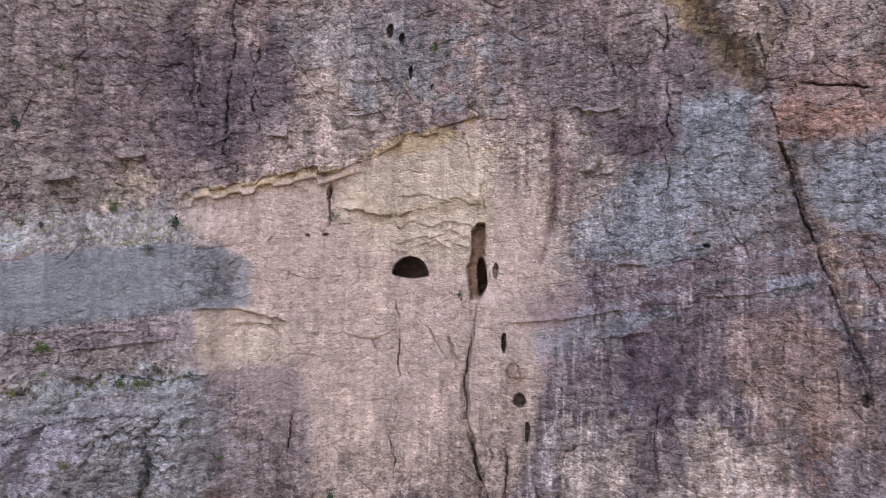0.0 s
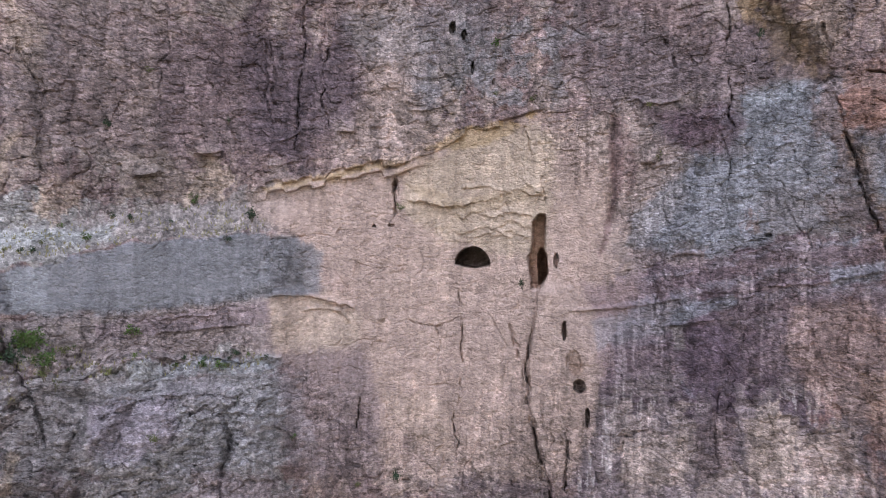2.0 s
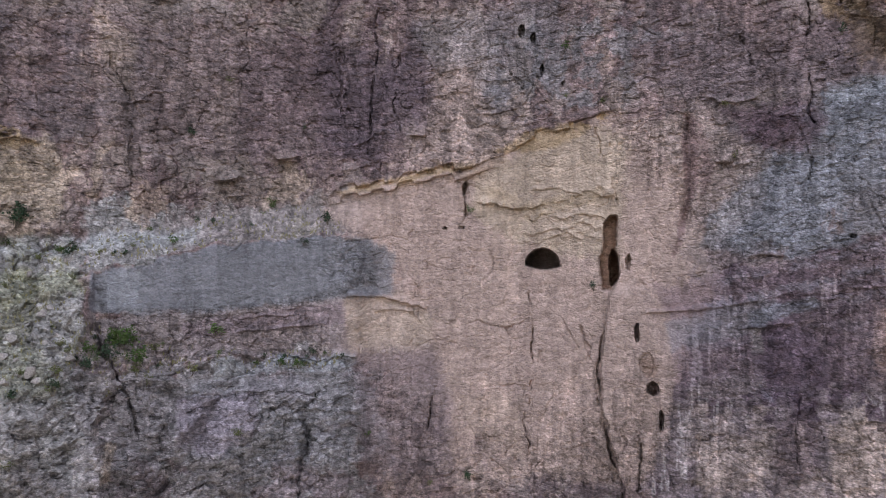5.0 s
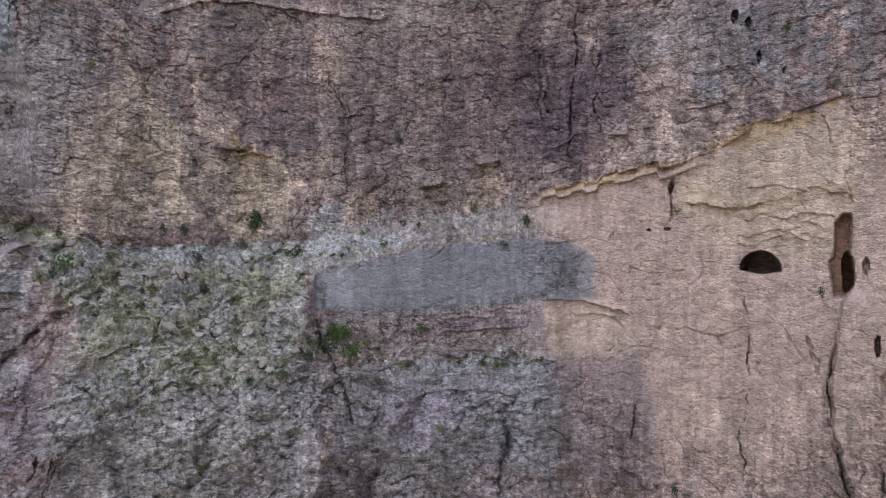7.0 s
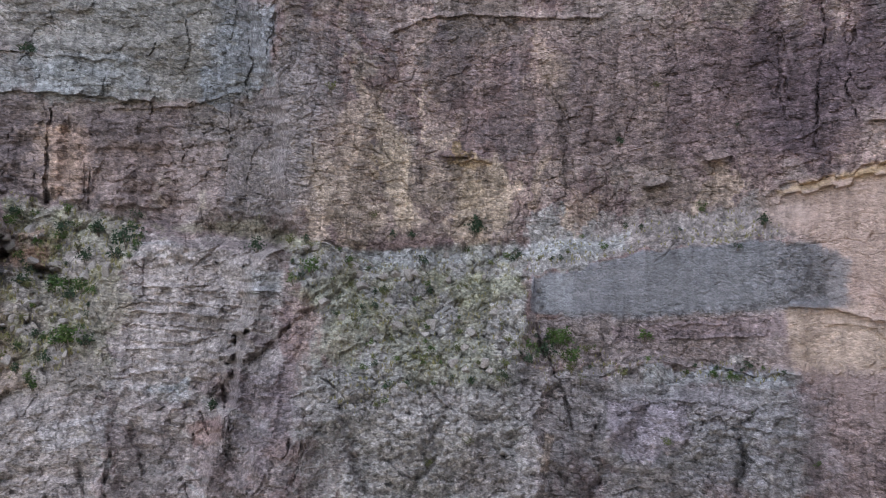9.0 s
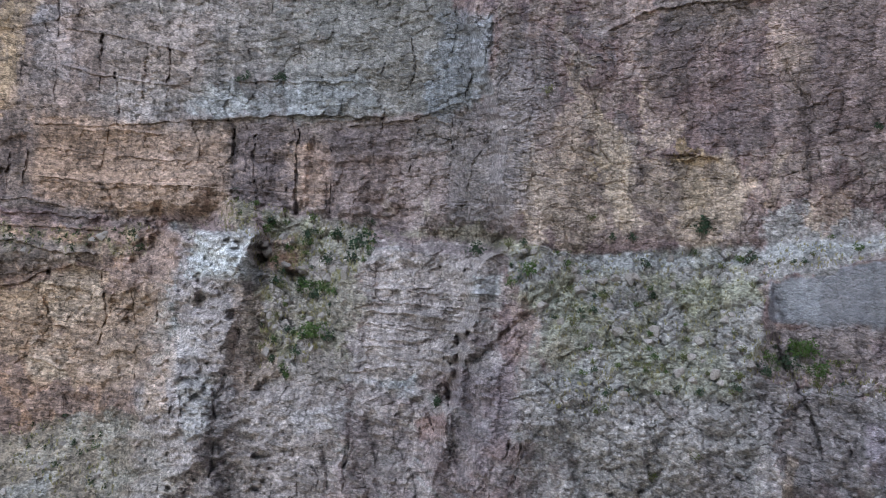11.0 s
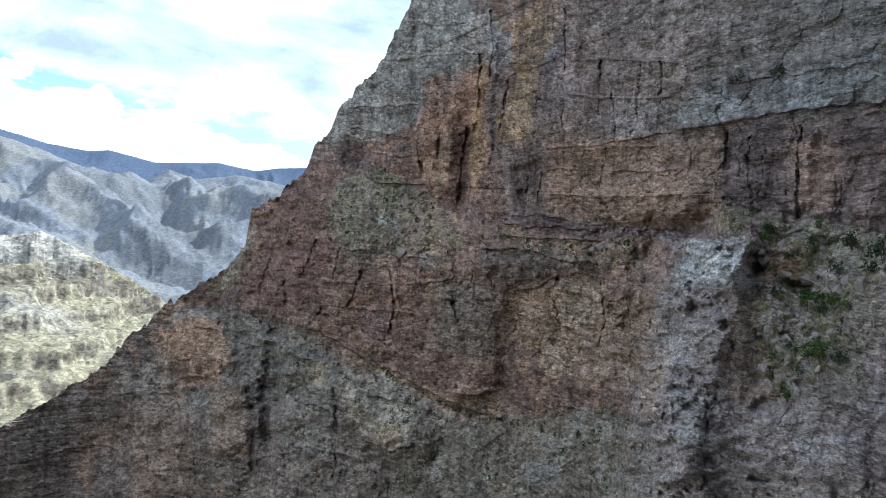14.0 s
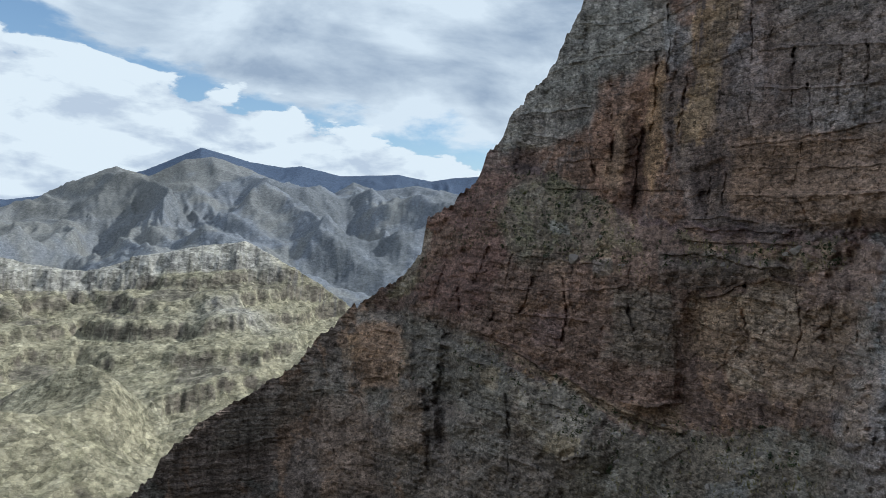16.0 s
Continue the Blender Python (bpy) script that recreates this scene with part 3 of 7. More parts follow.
relief = (wall_relief * (1 - 0.72 * calm) * (1 - rough) * 0.85 * amp + (1.35 - 0.65 * smooth(80, 88, t)) * boulder_relief * rough * np.minimum(amp, 1.35) * ledge_calm) * far_calm


def proud(mask, metres):
    global relief
    relief = relief - mask * metres


# the brow over the scar, and smaller brows inside it
proud(smooth(-0.05, 0.12, p - brow + 0.7 * jp) * smooth(5, 0.2, p - brow) * smooth(-6, -3, t) * smooth(19.5, 17.5, t) * (0.4 + 0.6 * torn0), 0.8)
proud(smooth(-0.05, 0.08, p - brow + 0.75 + 0.15 * jp) * smooth(0.75, 0.2, p - brow + 0.75) * smooth(5, 7, t) * smooth(19, 17, t), 0.7)
inner = line(-4.5, 7.4, -2, 7.6, 2, 6.1, 4.4, 6.6, 7.4, 6.9) + 1.2 * jp + 0.5 * steps
proud(smooth(-0.05, 0.1, p - inner) * smooth(1.6, 0.0, p - inner) * smooth(-5, -4, t) * smooth(8, 5.5, t + jt) * (0.3 + 0.7 * torn0), 0.8)
for drop, much in ((1.2, 0.35), (2.1, 0.3), (2.9, 0.2)):
    low = inner - drop + 0.15 * t + 0.3 * jp
    proud(smooth(-0.05, 0.1, p - low) * smooth(0.7, 0.1, p - low) * smooth(-4.2, -3.2, t) * smooth(3.4, 1.8, t + jt), much)
# small roofs in the upper wall
for t0, p0, rt in ((26.9, 7.5, 1.0), (22.6, 9.5, 0.9), (43, 9.4, 1.4), (12, 12, 0.8), (-12.6, 10, 0.7)):
    proud(smooth(-0.04, 0.08, p - p0 + 0.3 * jp) * smooth(1.3, 0.1, p - p0) * smooth(rt, rt * 0.6, np.abs(t - t0 + jt)), 1.1)
# the great crack and the pillar beyond it
crack = upright(-16, -34.6, -5.6, -31.6, 1.0, -29.6, 5.7, -28.0, 11.3, -26.2, 16.1, -25.1, 21.8, -20.9, 30, -16) + 0.25 * jt
proud(smooth(0.6, -0.8, t - crack) * smooth(-14, 2, p), 0.9)
torn = smooth(-0.5, 0.1, fbm2(U / 2.5 + 7, V / 2.5 + 3, 3, 0.7))
crack = crack + 0.7 * jt
proud(np.exp(-((t - crack) / (0.05 + 0.05 * torn)) ** 2) * (0.2 + 0.8 * smooth(-8, 6, p)) * smooth(17, 12, p) * torn, -1.0)
proud(np.exp(-((t - crack + 0.3 - 1.6) / 1.4) ** 2) * smooth(14.5, 17, p), -2.4)
seam = line(-40, 12.8, -34, 14.2, -25, 16.0) + 0.15 * jp
proud(np.exp(-((p - seam - 0.4 * jp) / 0.07) ** 2) * smooth(0, -0.3, t - crack) * torn, -1.0)
# the crack under the tall cave, its right side stands out
crack2 = upright(-18, -6.2, -16, -5.6, -12.7, -4.7, -9.3, -3.7, -5.8, -3.7, -0.8, -4.2) + 0.18 * jt
low = smooth(0.6, -0.6, p)
proud(smooth(0.05, -0.15, t - crack2) * smooth(-9, -4.5, t) * low, 1.3)
crack2 = crack2 + 0.8 * jt
proud(np.exp(-((t - crack2) / (0.04 + 0.06 * torn)) ** 2) * low * smooth(-2, -6, p) * torn, -1.2)
for t0, lo, hi, w in ((10.1, -12, -9, 0.1), (-6.9, -16, -11, 0.12), (7.7, 5, 8.4, 0.12), (15.5, 10, 22, 0.14), (-18.5, 8, 22, 0.12), (2.0, -14, 0, 0.08), (13.6, 12, 19, 0.1)):
    proud(np.exp(-((t - t0 + 1.3 * jt) / (0.7 * w)) ** 2) * smooth(lo, lo + 0.6, p) * smooth(hi, hi - 0.6, p) * torn, -0.8)
# stripes of flutes below the upper wall, to the right of the scar
proud(np.exp(-((t + 9.9 + 0.2 * jt) / 0.3) ** 2) * smooth(4, 6, p) * smooth(15, 13, p), -1.0)
# far wall: the band that overhangs, dark recesses, a deep gully, flutes
band = line(63, 12.2, 69.5, 11.1, 74.8, 11.0, 80, 10.1, 86, 9.4, 94.2, 8.3, 100, 8.0) + 0.9 * jp + 0.25 * qx
farw = smooth(60, 63, t + shear)
proud(smooth(-0.1, 0.14, p - band) * smooth(4, 0.2, p - band) * farw * smooth(92, 82, t) * (0.3 + 0.7 * torn), 0.5)
proud(smooth(-0.06, 0.1, p - band + 5.0) * smooth(1, 0.2, p - band + 5.0) * farw * smooth(78, 82, t) * smooth(98, 94, t) * torn, 0.5)
for t0, w, deep in ((72.4, 0.35, 3.5), (75.2, 0.5, 3.0), (78.2, 0.45, 4.0), (67.6, 0.25, 2.5), (70.3, 0.3, 1.5), (82.3, 0.2, 2.0)):
    proud(np.exp(-((t - t0 + 1.2 * jt) / w) ** 2) * smooth(3, 4.2, p) * smooth(10.4, 8.6, p + jp) * (0.3 + 0.7 * torn), -deep * 0.45)
for t0, w, lo, hi, deep in ((98.6, 0.7, 2.5, 13, 10.0), (101, 0.3, 3.5, 16, 4.0), (96.4, 0.25, 3, 18, 3.5), (103.2, 0.4, 6, 19, 5.0), (106.2, 0.3, 8, 14, 4.0)):
    proud(np.exp(-((t - t0 + 1.0 * jt) / w) ** 2) * smooth(lo, lo + 1.5, p) * smooth(hi, hi - 2, p), -deep * 0.6)
# alcove, its roof and the round mass beside it
proud(blob(89.5, -5.4, 5.2, 3.8, 0.5), -2.0)
proud(blob(93.6, -4.0, 1.0, 2.0, 0.5), -2.0)
proud(blob(86.5, -9.3, 1.2, 0.7, 0.5), 1.0)
proud(blob(99.2, -7.5, 3.6, 5.2, 0.6), 3.0)
proud(blob(99.0, -11.8, 3.0, 1.0, 0.6), 1.5)
# gully caves
proud(blob(76.0, 0.2, 0.7, 0.6, 0.4), -7.0)
proud(blob(73.0, -1.6, 0.9, 0.4, 0.4), -5.0)
# the sloping ledge under the red walls, and the pale rocks below it
ledge = line(94, -14.2, 99.3, -12.6, 104.1, -10.2, 110.7, -7.8, 116, -5.6) + 1.1 * jp + 0.8 * FINE
proud(smooth(0.05, -0.25, p - ledge) * smooth(93, 97, t) * smooth(118, 114, t), 5.0)
proud(smooth(-0.9, -1.5, p - ledge) * smooth(103, 106, t) * smooth(116, 112, t), 6.0)
proud(blob(119.0, -8.4, 2.3, 2.4, 0.35), 8.0)
proud(blob(116.5, -14.0, 2.0, 4.5, 0.5), 14.0)
proud(blob(113.2, -12.0, 0.7, 5.0, 0.5), -12.0)
proud(blob(108, -12.8, 2.4, 1.6, 0.5), 7.0)
proud(blob(102.4, -15.4, 2.4, 1.6, 0.5), 8.0)
proud(blob(116.0, 0.8, 0.8, 1.2, 0.5), -6.0)
proud(smooth(74.8, 77.8, t + lean_t + 0.8 * jt) * smooth(84.5, 82.0, t + lean_t + 0.8 * jt) * smooth(1.9, 1.2, p + jp) * (4 + 4 * smooth(77, 82, t)), 1.0)
# buttress: square edges, and the notch beside it
proud(blob(79.5, -4.0, 2.0, 5.2, 0.3), 4.0)
proud(blob(77.0, -12.0, 0.35, 5.0, 0.5, 0, 2.0), -0.4)
proud(blob(80.6, -12.5, 1.6, 4.5, 0.4), 3.0)
for t0, lo, hi in ((70.4, -19, -14), (66.2, -20, -11), (59.5, -17, -9)):
    proud(np.exp(-((t - t0 + 1.2 * jt - 0.2 * (p + 14)) / 0.2) ** 2) * smooth(lo, lo + 1.5, p) * smooth(hi, hi - 2, p) * torn, -1.2)
# gullies in the near slope
for t0, p0, run, w in ((36.2, -5.0, 0.05, 0.7), (37.0, -13, 0.12, 0.5), (44, -14, 0.3, 0.4), (50, -15, -0.35, 0.45), (31, -15, 0.1, 0.4), (20, -13, 0.05, 0.3), (54.4, -4.2, 1.2, 0.4)):
    proud(np.exp(-((t - t0 + 2.4 * jt + run * (p - p0)) / w) ** 2) * smooth(5.0, 2.5, np.abs(p - p0)) * (0.4 + 0.6 * torn), -1.6)
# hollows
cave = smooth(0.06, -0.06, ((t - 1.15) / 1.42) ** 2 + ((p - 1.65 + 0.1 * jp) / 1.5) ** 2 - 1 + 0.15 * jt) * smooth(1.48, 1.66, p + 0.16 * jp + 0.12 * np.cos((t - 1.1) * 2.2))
proud(cave, -7.5)
slot_mid = upright(-0.3, -4.05, 1.5, -4.1, 3.5, -4.15, 5.9, -4.25)
slot_half = np.interp(p, [-0.3, 1.0, 2.2, 3.4, 5.2, 5.9], [0.25, 0.62, 0.7, 0.5, 0.55, 0.2])
slot = smooth(0.1, -0.06, np.abs(t - slot_mid + 0.9 * jt) - slot_half) * smooth(-0.4, 0.3, p) * smooth(6.0, 5.8, p)
proud(slot, -2.2)
deep_slot = smooth(0.25, -0.2, ((t + 4.45 + 0.8 * jt) / 0.4) ** 2 + ((p - 1.6 + 0.6 * jp) / 1.4) ** 2 - 1)
proud(deep_slot, -4.0)
holes = 0
for t0, p0, rt, rp, deep in ((-6.4, -3.4, 0.16, 0.75, 2.2), (-7.7, -7.7, 0.42, 0.5, 2.6), (-8.4, -10.0, 0.16, 0.7, 1.6), (-7.2, -5.9, 0.5, 1.0, 0.5), (-5.7, 2.2, 0.18, 0.6, 1.2), (7.75, 7.9, 0.16, 0.5, 1.6),
                             (9.3, 4.6, 0.16, 0.12, 1.0), (7.9, 4.7, 0.25, 0.12, 0.8), (-21.3, 4.4, 0.25, 0.14, 1.0), (3.4, 20.4, 0.25, 0.5, 1.8), (2.4, 19.9, 0.22, 0.4, 1.5), (1.6, 17.4, 0.12, 0.5, 1.2),
                             (-31.3, -6.0, 0.2, 0.4, 1.2), (6.0, -15.4, 0.35, 0.1, 0.6), (-0.2, 16.4, 0.1, 0.3, 0.8)):
    hole = smooth(0.25, -0.25, ((t - t0 + 0.25 * jt) / rt) ** 2 + ((p - p0 + 0.25 * jp) / rp) ** 2 - 1)
    proud(hole, -deep)

# scar, caves and the walls beside them
groove(0.14, 0.9, 7.7, 8.5, 7.5, 7.8, 7.4, 7.1)
groove(0.09, 0.6, -2.8, 12.8, -3.2, 11.8, -3.4, 10.8)
groove(0.09, 0.6, -3.9, 12.1, -4, 11.4)
groove(0.09, 0.5, -4.2, 9, -4.4, 7.9, -4.7, 6.7)
groove(0.09, 0.5, -6.5, 0.2, -8, 0.9, -10, 1.2, -12.8, 1.7, -14.7, 2.3, -16.5, 2.9, -19.4, 3.5)
groove(0.14, 0.7, -7.2, -11.6, -9.1, -11.4, -11.5, -11.1, -13, -10.4)
groove(0.14, 0.8, 9, -7.3, 8.6, -8.3, 8.9, -9.4)
groove(0.09, 0.6, 1.2, -5.1, 1.3, -6.8, 1.7, -9.4, 1.8, -11.9, 1.7, -15.1)
groove(0.09, 0.5, 6.6, -3, 3.9, -3.4, 2.2, -2.7)
groove(0.09, 0.5, 3.9, -3.4, 3.6, -5.6, 4.1, -6)
groove(0.09, 0.5, 6.4, -8.4, 4.2, -8.2, 1.8, -8)
groove(0.09, 0.4, 13.7, 3.8, 12.4, 3.4, 12, 4.3)
groove(0.09, 0.4, 5, 2.3, 2.5, 1.9)
groove(0.09, 0.5, 11.1, 1.7, 9.3, 1.1, 6.7, 1.4)
groove(0.09, 0.4, 0.9, -1.5, -0.5, -2.4, -1.9, -5)
groove(0.14, 0.8, -2.1, -3.2, -2.9, -5.8, -3.4, -7.9, -3.9, -10, -4.3, -11.7, -4.9, -13.1, -5.1, -14.9)
groove(0.14, 0.8, -8.7, -12.7, -9, -13.8, -9.2, -14.6)
groove(0.09, 0.7, -8.2, -9, -8.5, -10.2)
groove(0.14, 0.7, -16.3, -12.6, -16.7, -14)
groove(0.09, 0.6, -11.3, -11.3, -10.9, -12.9, -10.7, -14.6)
groove(0.14, 0.8, -26.2, 11.5, -26.9, 9.7, -27.4, 7.7, -27.9, 5.7, -28.3, 4.2)
groove(0.09, 0.6, -28.3, 4.2, -28.9, 2.6, -29.5, 1.5, -30, -0.3, -30.3, -2.1, -31, -3.8, -31.5, -5.8)
groove(0.09, 0.6, -26.9, 16.2, -29.4, 16.6, -32.7, 16.8)
groove(0.14, 0.9, -24.7, 19.1, -25.1, 17.2, -25.5, 15.6)
groove(0.14, 0.8, -26, 21.2, -26.6, 20, -26.4, 18.2)
groove(0.09, 0.6, -19.4, 4.2, -20, 4, -21.1, 4.1)
groove(0.14, 0.7, -13.7, 19, -14.3, 18.1, -14.6, 17.2)
groove(0.14, 0.6, -19.7, 18.9, -20.5, 17.6)
groove(0.09, 0.6, -18.1, -7.5, -17.8, -9.9, -18, -12.6)
groove(0.09, 0.6, -23.4, -9.8, -25.4, -9.5, -26.9, -9.2)
groove(0.09, 0.6, -30.3, 4, -31.3, 4.1, -32.5, 4.4)
groove(0.14, 0.9, 18, 15.4, 17.7, 14)
groove(0.09, 0.6, 18.4, 19.7, 18.1, 17.4, 17.6, 15.4)
groove(0.14, 0.7, 2.1, 18.4, 1.9, 15.2)
groove(0.09, 0.5, 20.3, 19.8, 19, 18.9, 18.5, 16.5)
groove(0.09, 0.5, 14.7, 16.1, 14.2, 14.9)
groove(0.09, 0.5, 10.4, 17.3, 9.1, 15.7, 7.7, 14.5)
groove(0.09, 0.5, 30.2, 2.6, 28.2, 3, 25.1, 3.6, 19.4, 4.3, 17.6, 4.1)
groove(0.09, 0.5, 26.7, 1.6, 24.7, 3.7)
groove(0.09, 0.5, 23.2, 3.8, 22.6, 2.8, 23.1, 2.2)
roof(0.8, 0.5, 17.3, -1.4, 15.1, -1.2, 13.5, -1.5, 10.5, -2.2)
roof(0.5, 0.4, 14.9, -2.5, 13.4, -2.3, 11.7, -2.5, 10.9, -3.4)
roof(0.5, 0.4, 14.3, -5.6, 13.9, -5.9, 13.5, -5.6)
roof(0.9, 0.6, 27.8, 7.3, 26.7, 7.6, 25.8, 7.9)
roof(0.7, 0.5, 23.4, 9.4, 22.4, 9.7, 21.4, 9.9)
roof(0.6, 0.4, 17.3, 10.9, 16.1, 11.4, 15.3, 11.9)
roof(0.5, 0.4, -14.3, 2.6, -16.5, 3, -17.4, 2.9)
roof(0.4, 0.4, 0.6, 4, -0.8, 4.5, -2.1, 3.9)
roof(0.4, 0.4, 2.5, 7.8, 0.5, 8.1, -2, 7.5)
roof(0.5, 0.4, 7, 13.9, 5.4, 14, 3.6, 14.4)
roof(0.5, 0.4, -13.1, 9.6, -13.9, 9.7, -14.8, 9.9)
roof(0.5, 0.4, -20.8, 19.9, -22.8, 19.3, -24.4, 19.5)
roof(0.5, 0.4, -11.3, 14.9, -13.5, 14.4, -15.2, 14.7)
roof(0.4, 0.3, 25.7, -3.5, 23.5, -3.1, 21.3, -3)
roof(0.5, 0.4, 28.2, -6.4, 26.2, -6.2, 23.4, -6.4, 16.1, -6.2)
roof(0.5, 0.4, 27.3, -9.6, 25.3, -9, 22.4, -8.9)
roof(0.5, 0.4, 22.2, -11, 20.1, -10.3, 17.3, -10.6)
roof(0.5, 0.4, -6.8, -1.9, -9.4, -1.6, -12.8, -1.1, -15.3, -0.5)
roof(0.5, 0.4, -13.7, -2.8, -15.8, -2.5, -17.8, -2.1)
roof(0.5, 0.4, -21, 0.5, -24.4, 0.9, -28.6, 1.8)
# upper wall, bank and broken slope
groove(0.14, 0.8, 45.7, 8.2, 45.4, 5.9, 44.5, 3.6)
groove(0.09, 0.7, 51.8, 4.1, 51.3, 1.9, 51.1, 0.1)
groove(0.09, 0.6, 49.6, 12.4, 49, 9.7, 47.5, 7.6, 46.1, 5.9)
groove(0.09, 0.7, 51.8, 18.2, 50.5, 15.3, 49.6, 12.8)
groove(0.14, 0.9, 18.5, 18.3, 18.2, 13.7, 17.9, 12.7)
groove(0.09, 0.6, 33.4, 9.3, 33.1, 7.9)
groove(0.09, 0.6, 36.4, 18.1, 35.8, 15.5, 34.3, 12.9)
groove(0.14, 1.0, 58.1, 16.1, 58.4, 17.3, 58.3, 19.7)
roof(0.6, 0.4, 62.9, 12.2, 60.8, 13, 58, 13.7)
roof(0.8, 0.5, 69.7, 10.6, 66.5, 11.2, 64.6, 11.4, 62.8, 12.2)
roof(0.9, 0.5, 27.7, 7.3, 26.7, 7.5, 25.6, 7.8)
roof(0.7, 0.4, 43, 8.9, 41.4, 9.3, 39.9, 9)
roof(0.7, 0.5, 49.1, 18.7, 45.9, 20, 41.8, 20.6, 36.1, 20.4, 31.4, 20.3)
roof(0.5, 0.4, 25.8, -4.5, 22.8, -4.1, 18.6, -3.6)
roof(0.5, 0.4, 28.4, -7, 24, -6.2, 16.5, -6.4)
roof(0.6, 0.3, 67.6, -5.2, 64.3, -5.6, 59.7, -6)
roof(0.6, 0.3, 66.7, -3.2, 62.6, -3.5, 58.2, -3.6)
roof(0.6, 0.3, 67.3, -4.2, 62.5, -4.5, 58.6, -4.2)
roof(0.6, 0.3, 67.9, -6.4, 63.5, -6.5, 59.7, -5.5)
roof(0.6, 0.3, 68.4, -9.1, 65.3, -8.6, 61.9, -8.3)
roof(0.6, 0.3, 66.4, -2.2, 61.8, -2.6, 57.9, -2.5)
groove(0.18, 1.6, 36.1, -2.6, 35.9, -4.2, 34.3, -7.3, 33.3, -9.5, 32.5, -12.1)
groove(0.14, 1.2, 59.7, -6, 59.9, -9.3, 60.3, -12.6, 59.9, -15)
groove(0.14, 1.2, 54.1, -13.6, 54.4, -15.2, 54.7, -16.4)
groove(0.14, 1.0, 30, -12.3, 29.2, -13.6, 29.6, -15.7)
groove(0.14, 1.0, 68.2, -13.4, 67.6, -14.5, 68.3, -16.3)
groove(0.14, 0.9, 30.6, -3.7, 30.4, -4.8)
groove(0.14, 0.9, 19.9, -8, 19.6, -10.1)
groove(0.14, 1.2, 50.2, -10.2, 53.8, -14, 54.9, -17.2)
groove(0.14, 1.0, 37.8, -2.5, 36.2, -5.2)
groove(0.09, 0.8, 34.5, -12.2, 34.6, -15.2)
# layered rib, gully and grey pier
roof(0.7, 0.3, 67.2, -3.5, 63.2, -3.5, 58.2, -4.2)
roof(0.7, 0.3, 67.5, -5.2, 64, -5.2, 59.8, -5.5)
roof(0.7, 0.3, 67.2, -2.4, 62, -2.1, 57.1, -2.4)
roof(0.7, 0.3, 67.6, -4.3, 62.8, -4.3, 58.6, -4.8)
roof(0.7, 0.3, 67.9, -6.9, 63.9, -7, 60.5, -7.2)
roof(0.7, 0.3, 67.6, -8.7, 64.3, -8.7, 61.3, -9.4)
roof(0.9, 0.4, 80.2, -3.3, 78.1, -3.4)
roof(0.9, 0.4, 80.3, -4.3, 77.8, -4.3)
roof(0.9, 0.4, 80.2, -5.2, 77.8, -5.3)
roof(0.9, 0.4, 80, -6.3, 77.9, -6.4)
roof(0.9, 0.4, 80.2, -7.3, 78.1, -7.4)
groove(0.18, 2.0, 81.8, -11.4, 82.1, -14, 81.5, -16.1)
groove(0.14, 1.8, 78.6, -10.8, 78.7, -13.8, 78.7, -16.8)
groove(0.14, 1.5, 81.2, -10.4, 81.2, -13.1)
groove(0.18, 2.0, 68.2, -13.1, 68.3, -16.1, 68.4, -18.1)
groove(0.14, 1.6, 73.1, -10.4, 74, -11.8)
groove(0.18, 2.0, 77.3, -4.8, 77.4, -7.6, 78.2, -10.3)
groove(0.18, 2.0, 60.4, -9.7, 59.9, -12.2, 59.9, -16.2)
groove(0.18, 2.0, 62, -11.6, 61.1, -13.6)
groove(0.18, 2.2, 53.2, -13.2, 54.2, -15.3)
groove(0.14, 1.5, 55.1, -13.9, 55.7, -16)
bulge(3.0, 0.45, 80.9, 1.5, 78.4, 2.3, 75.6, 1.3, 75.2, -1.9, 77.7, -2.1, 80.5, -1.8)
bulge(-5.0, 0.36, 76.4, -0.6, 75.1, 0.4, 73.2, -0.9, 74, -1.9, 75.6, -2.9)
bulge(2.0, 0.36, 77.2, -11.1, 73.6, -10.9, 73, -12.6, 68.5, -11.4, 68, -13.5, 69.7, -14.9, 76.1, -15)
bulge(1.8, 0.27, 66.8, -5.5, 63.2, -5, 60.5, -7.2, 60, -9.3, 62.5, -10.8, 67.7, -10)
roof(1.6, 0.6, 87.5, 8.9, 83, 9.7, 78.4, 10.5, 73.8, 11.2, 69.3, 11.4, 66.6, 11.6)
roof(0.8, 0.4, 79.9, 13.1, 74.9, 13.7, 69.4, 14.1)
roof(0.7, 0.4, 91.3, 4.3, 87.3, 4.3, 82.7, 4.8)
roof(0.7, 0.4, 91.2, 6.3, 87.4, 6.5, 83.3, 7)
roof(0.7, 0.4, 91.1, 8, 87.5, 8.5, 83.4, 8.6)
groove(0.18, 3.0, 73.5, 10.1, 73.5, 7.4, 73.4, 3.7)
groove(0.18, 2.5, 76.7, 9.3, 76.8, 7.2, 76.3, 4)
groove(0.14, 2.0, 70.9, 8.8, 70.7, 5.6, 70.7, 3.6)
groove(0.14, 1.5, 85.3, 17.3, 85, 13.9, 85.1, 9.9)
groove(0.14, 2.0, 78.4, 9.9, 78.3, 4.8)
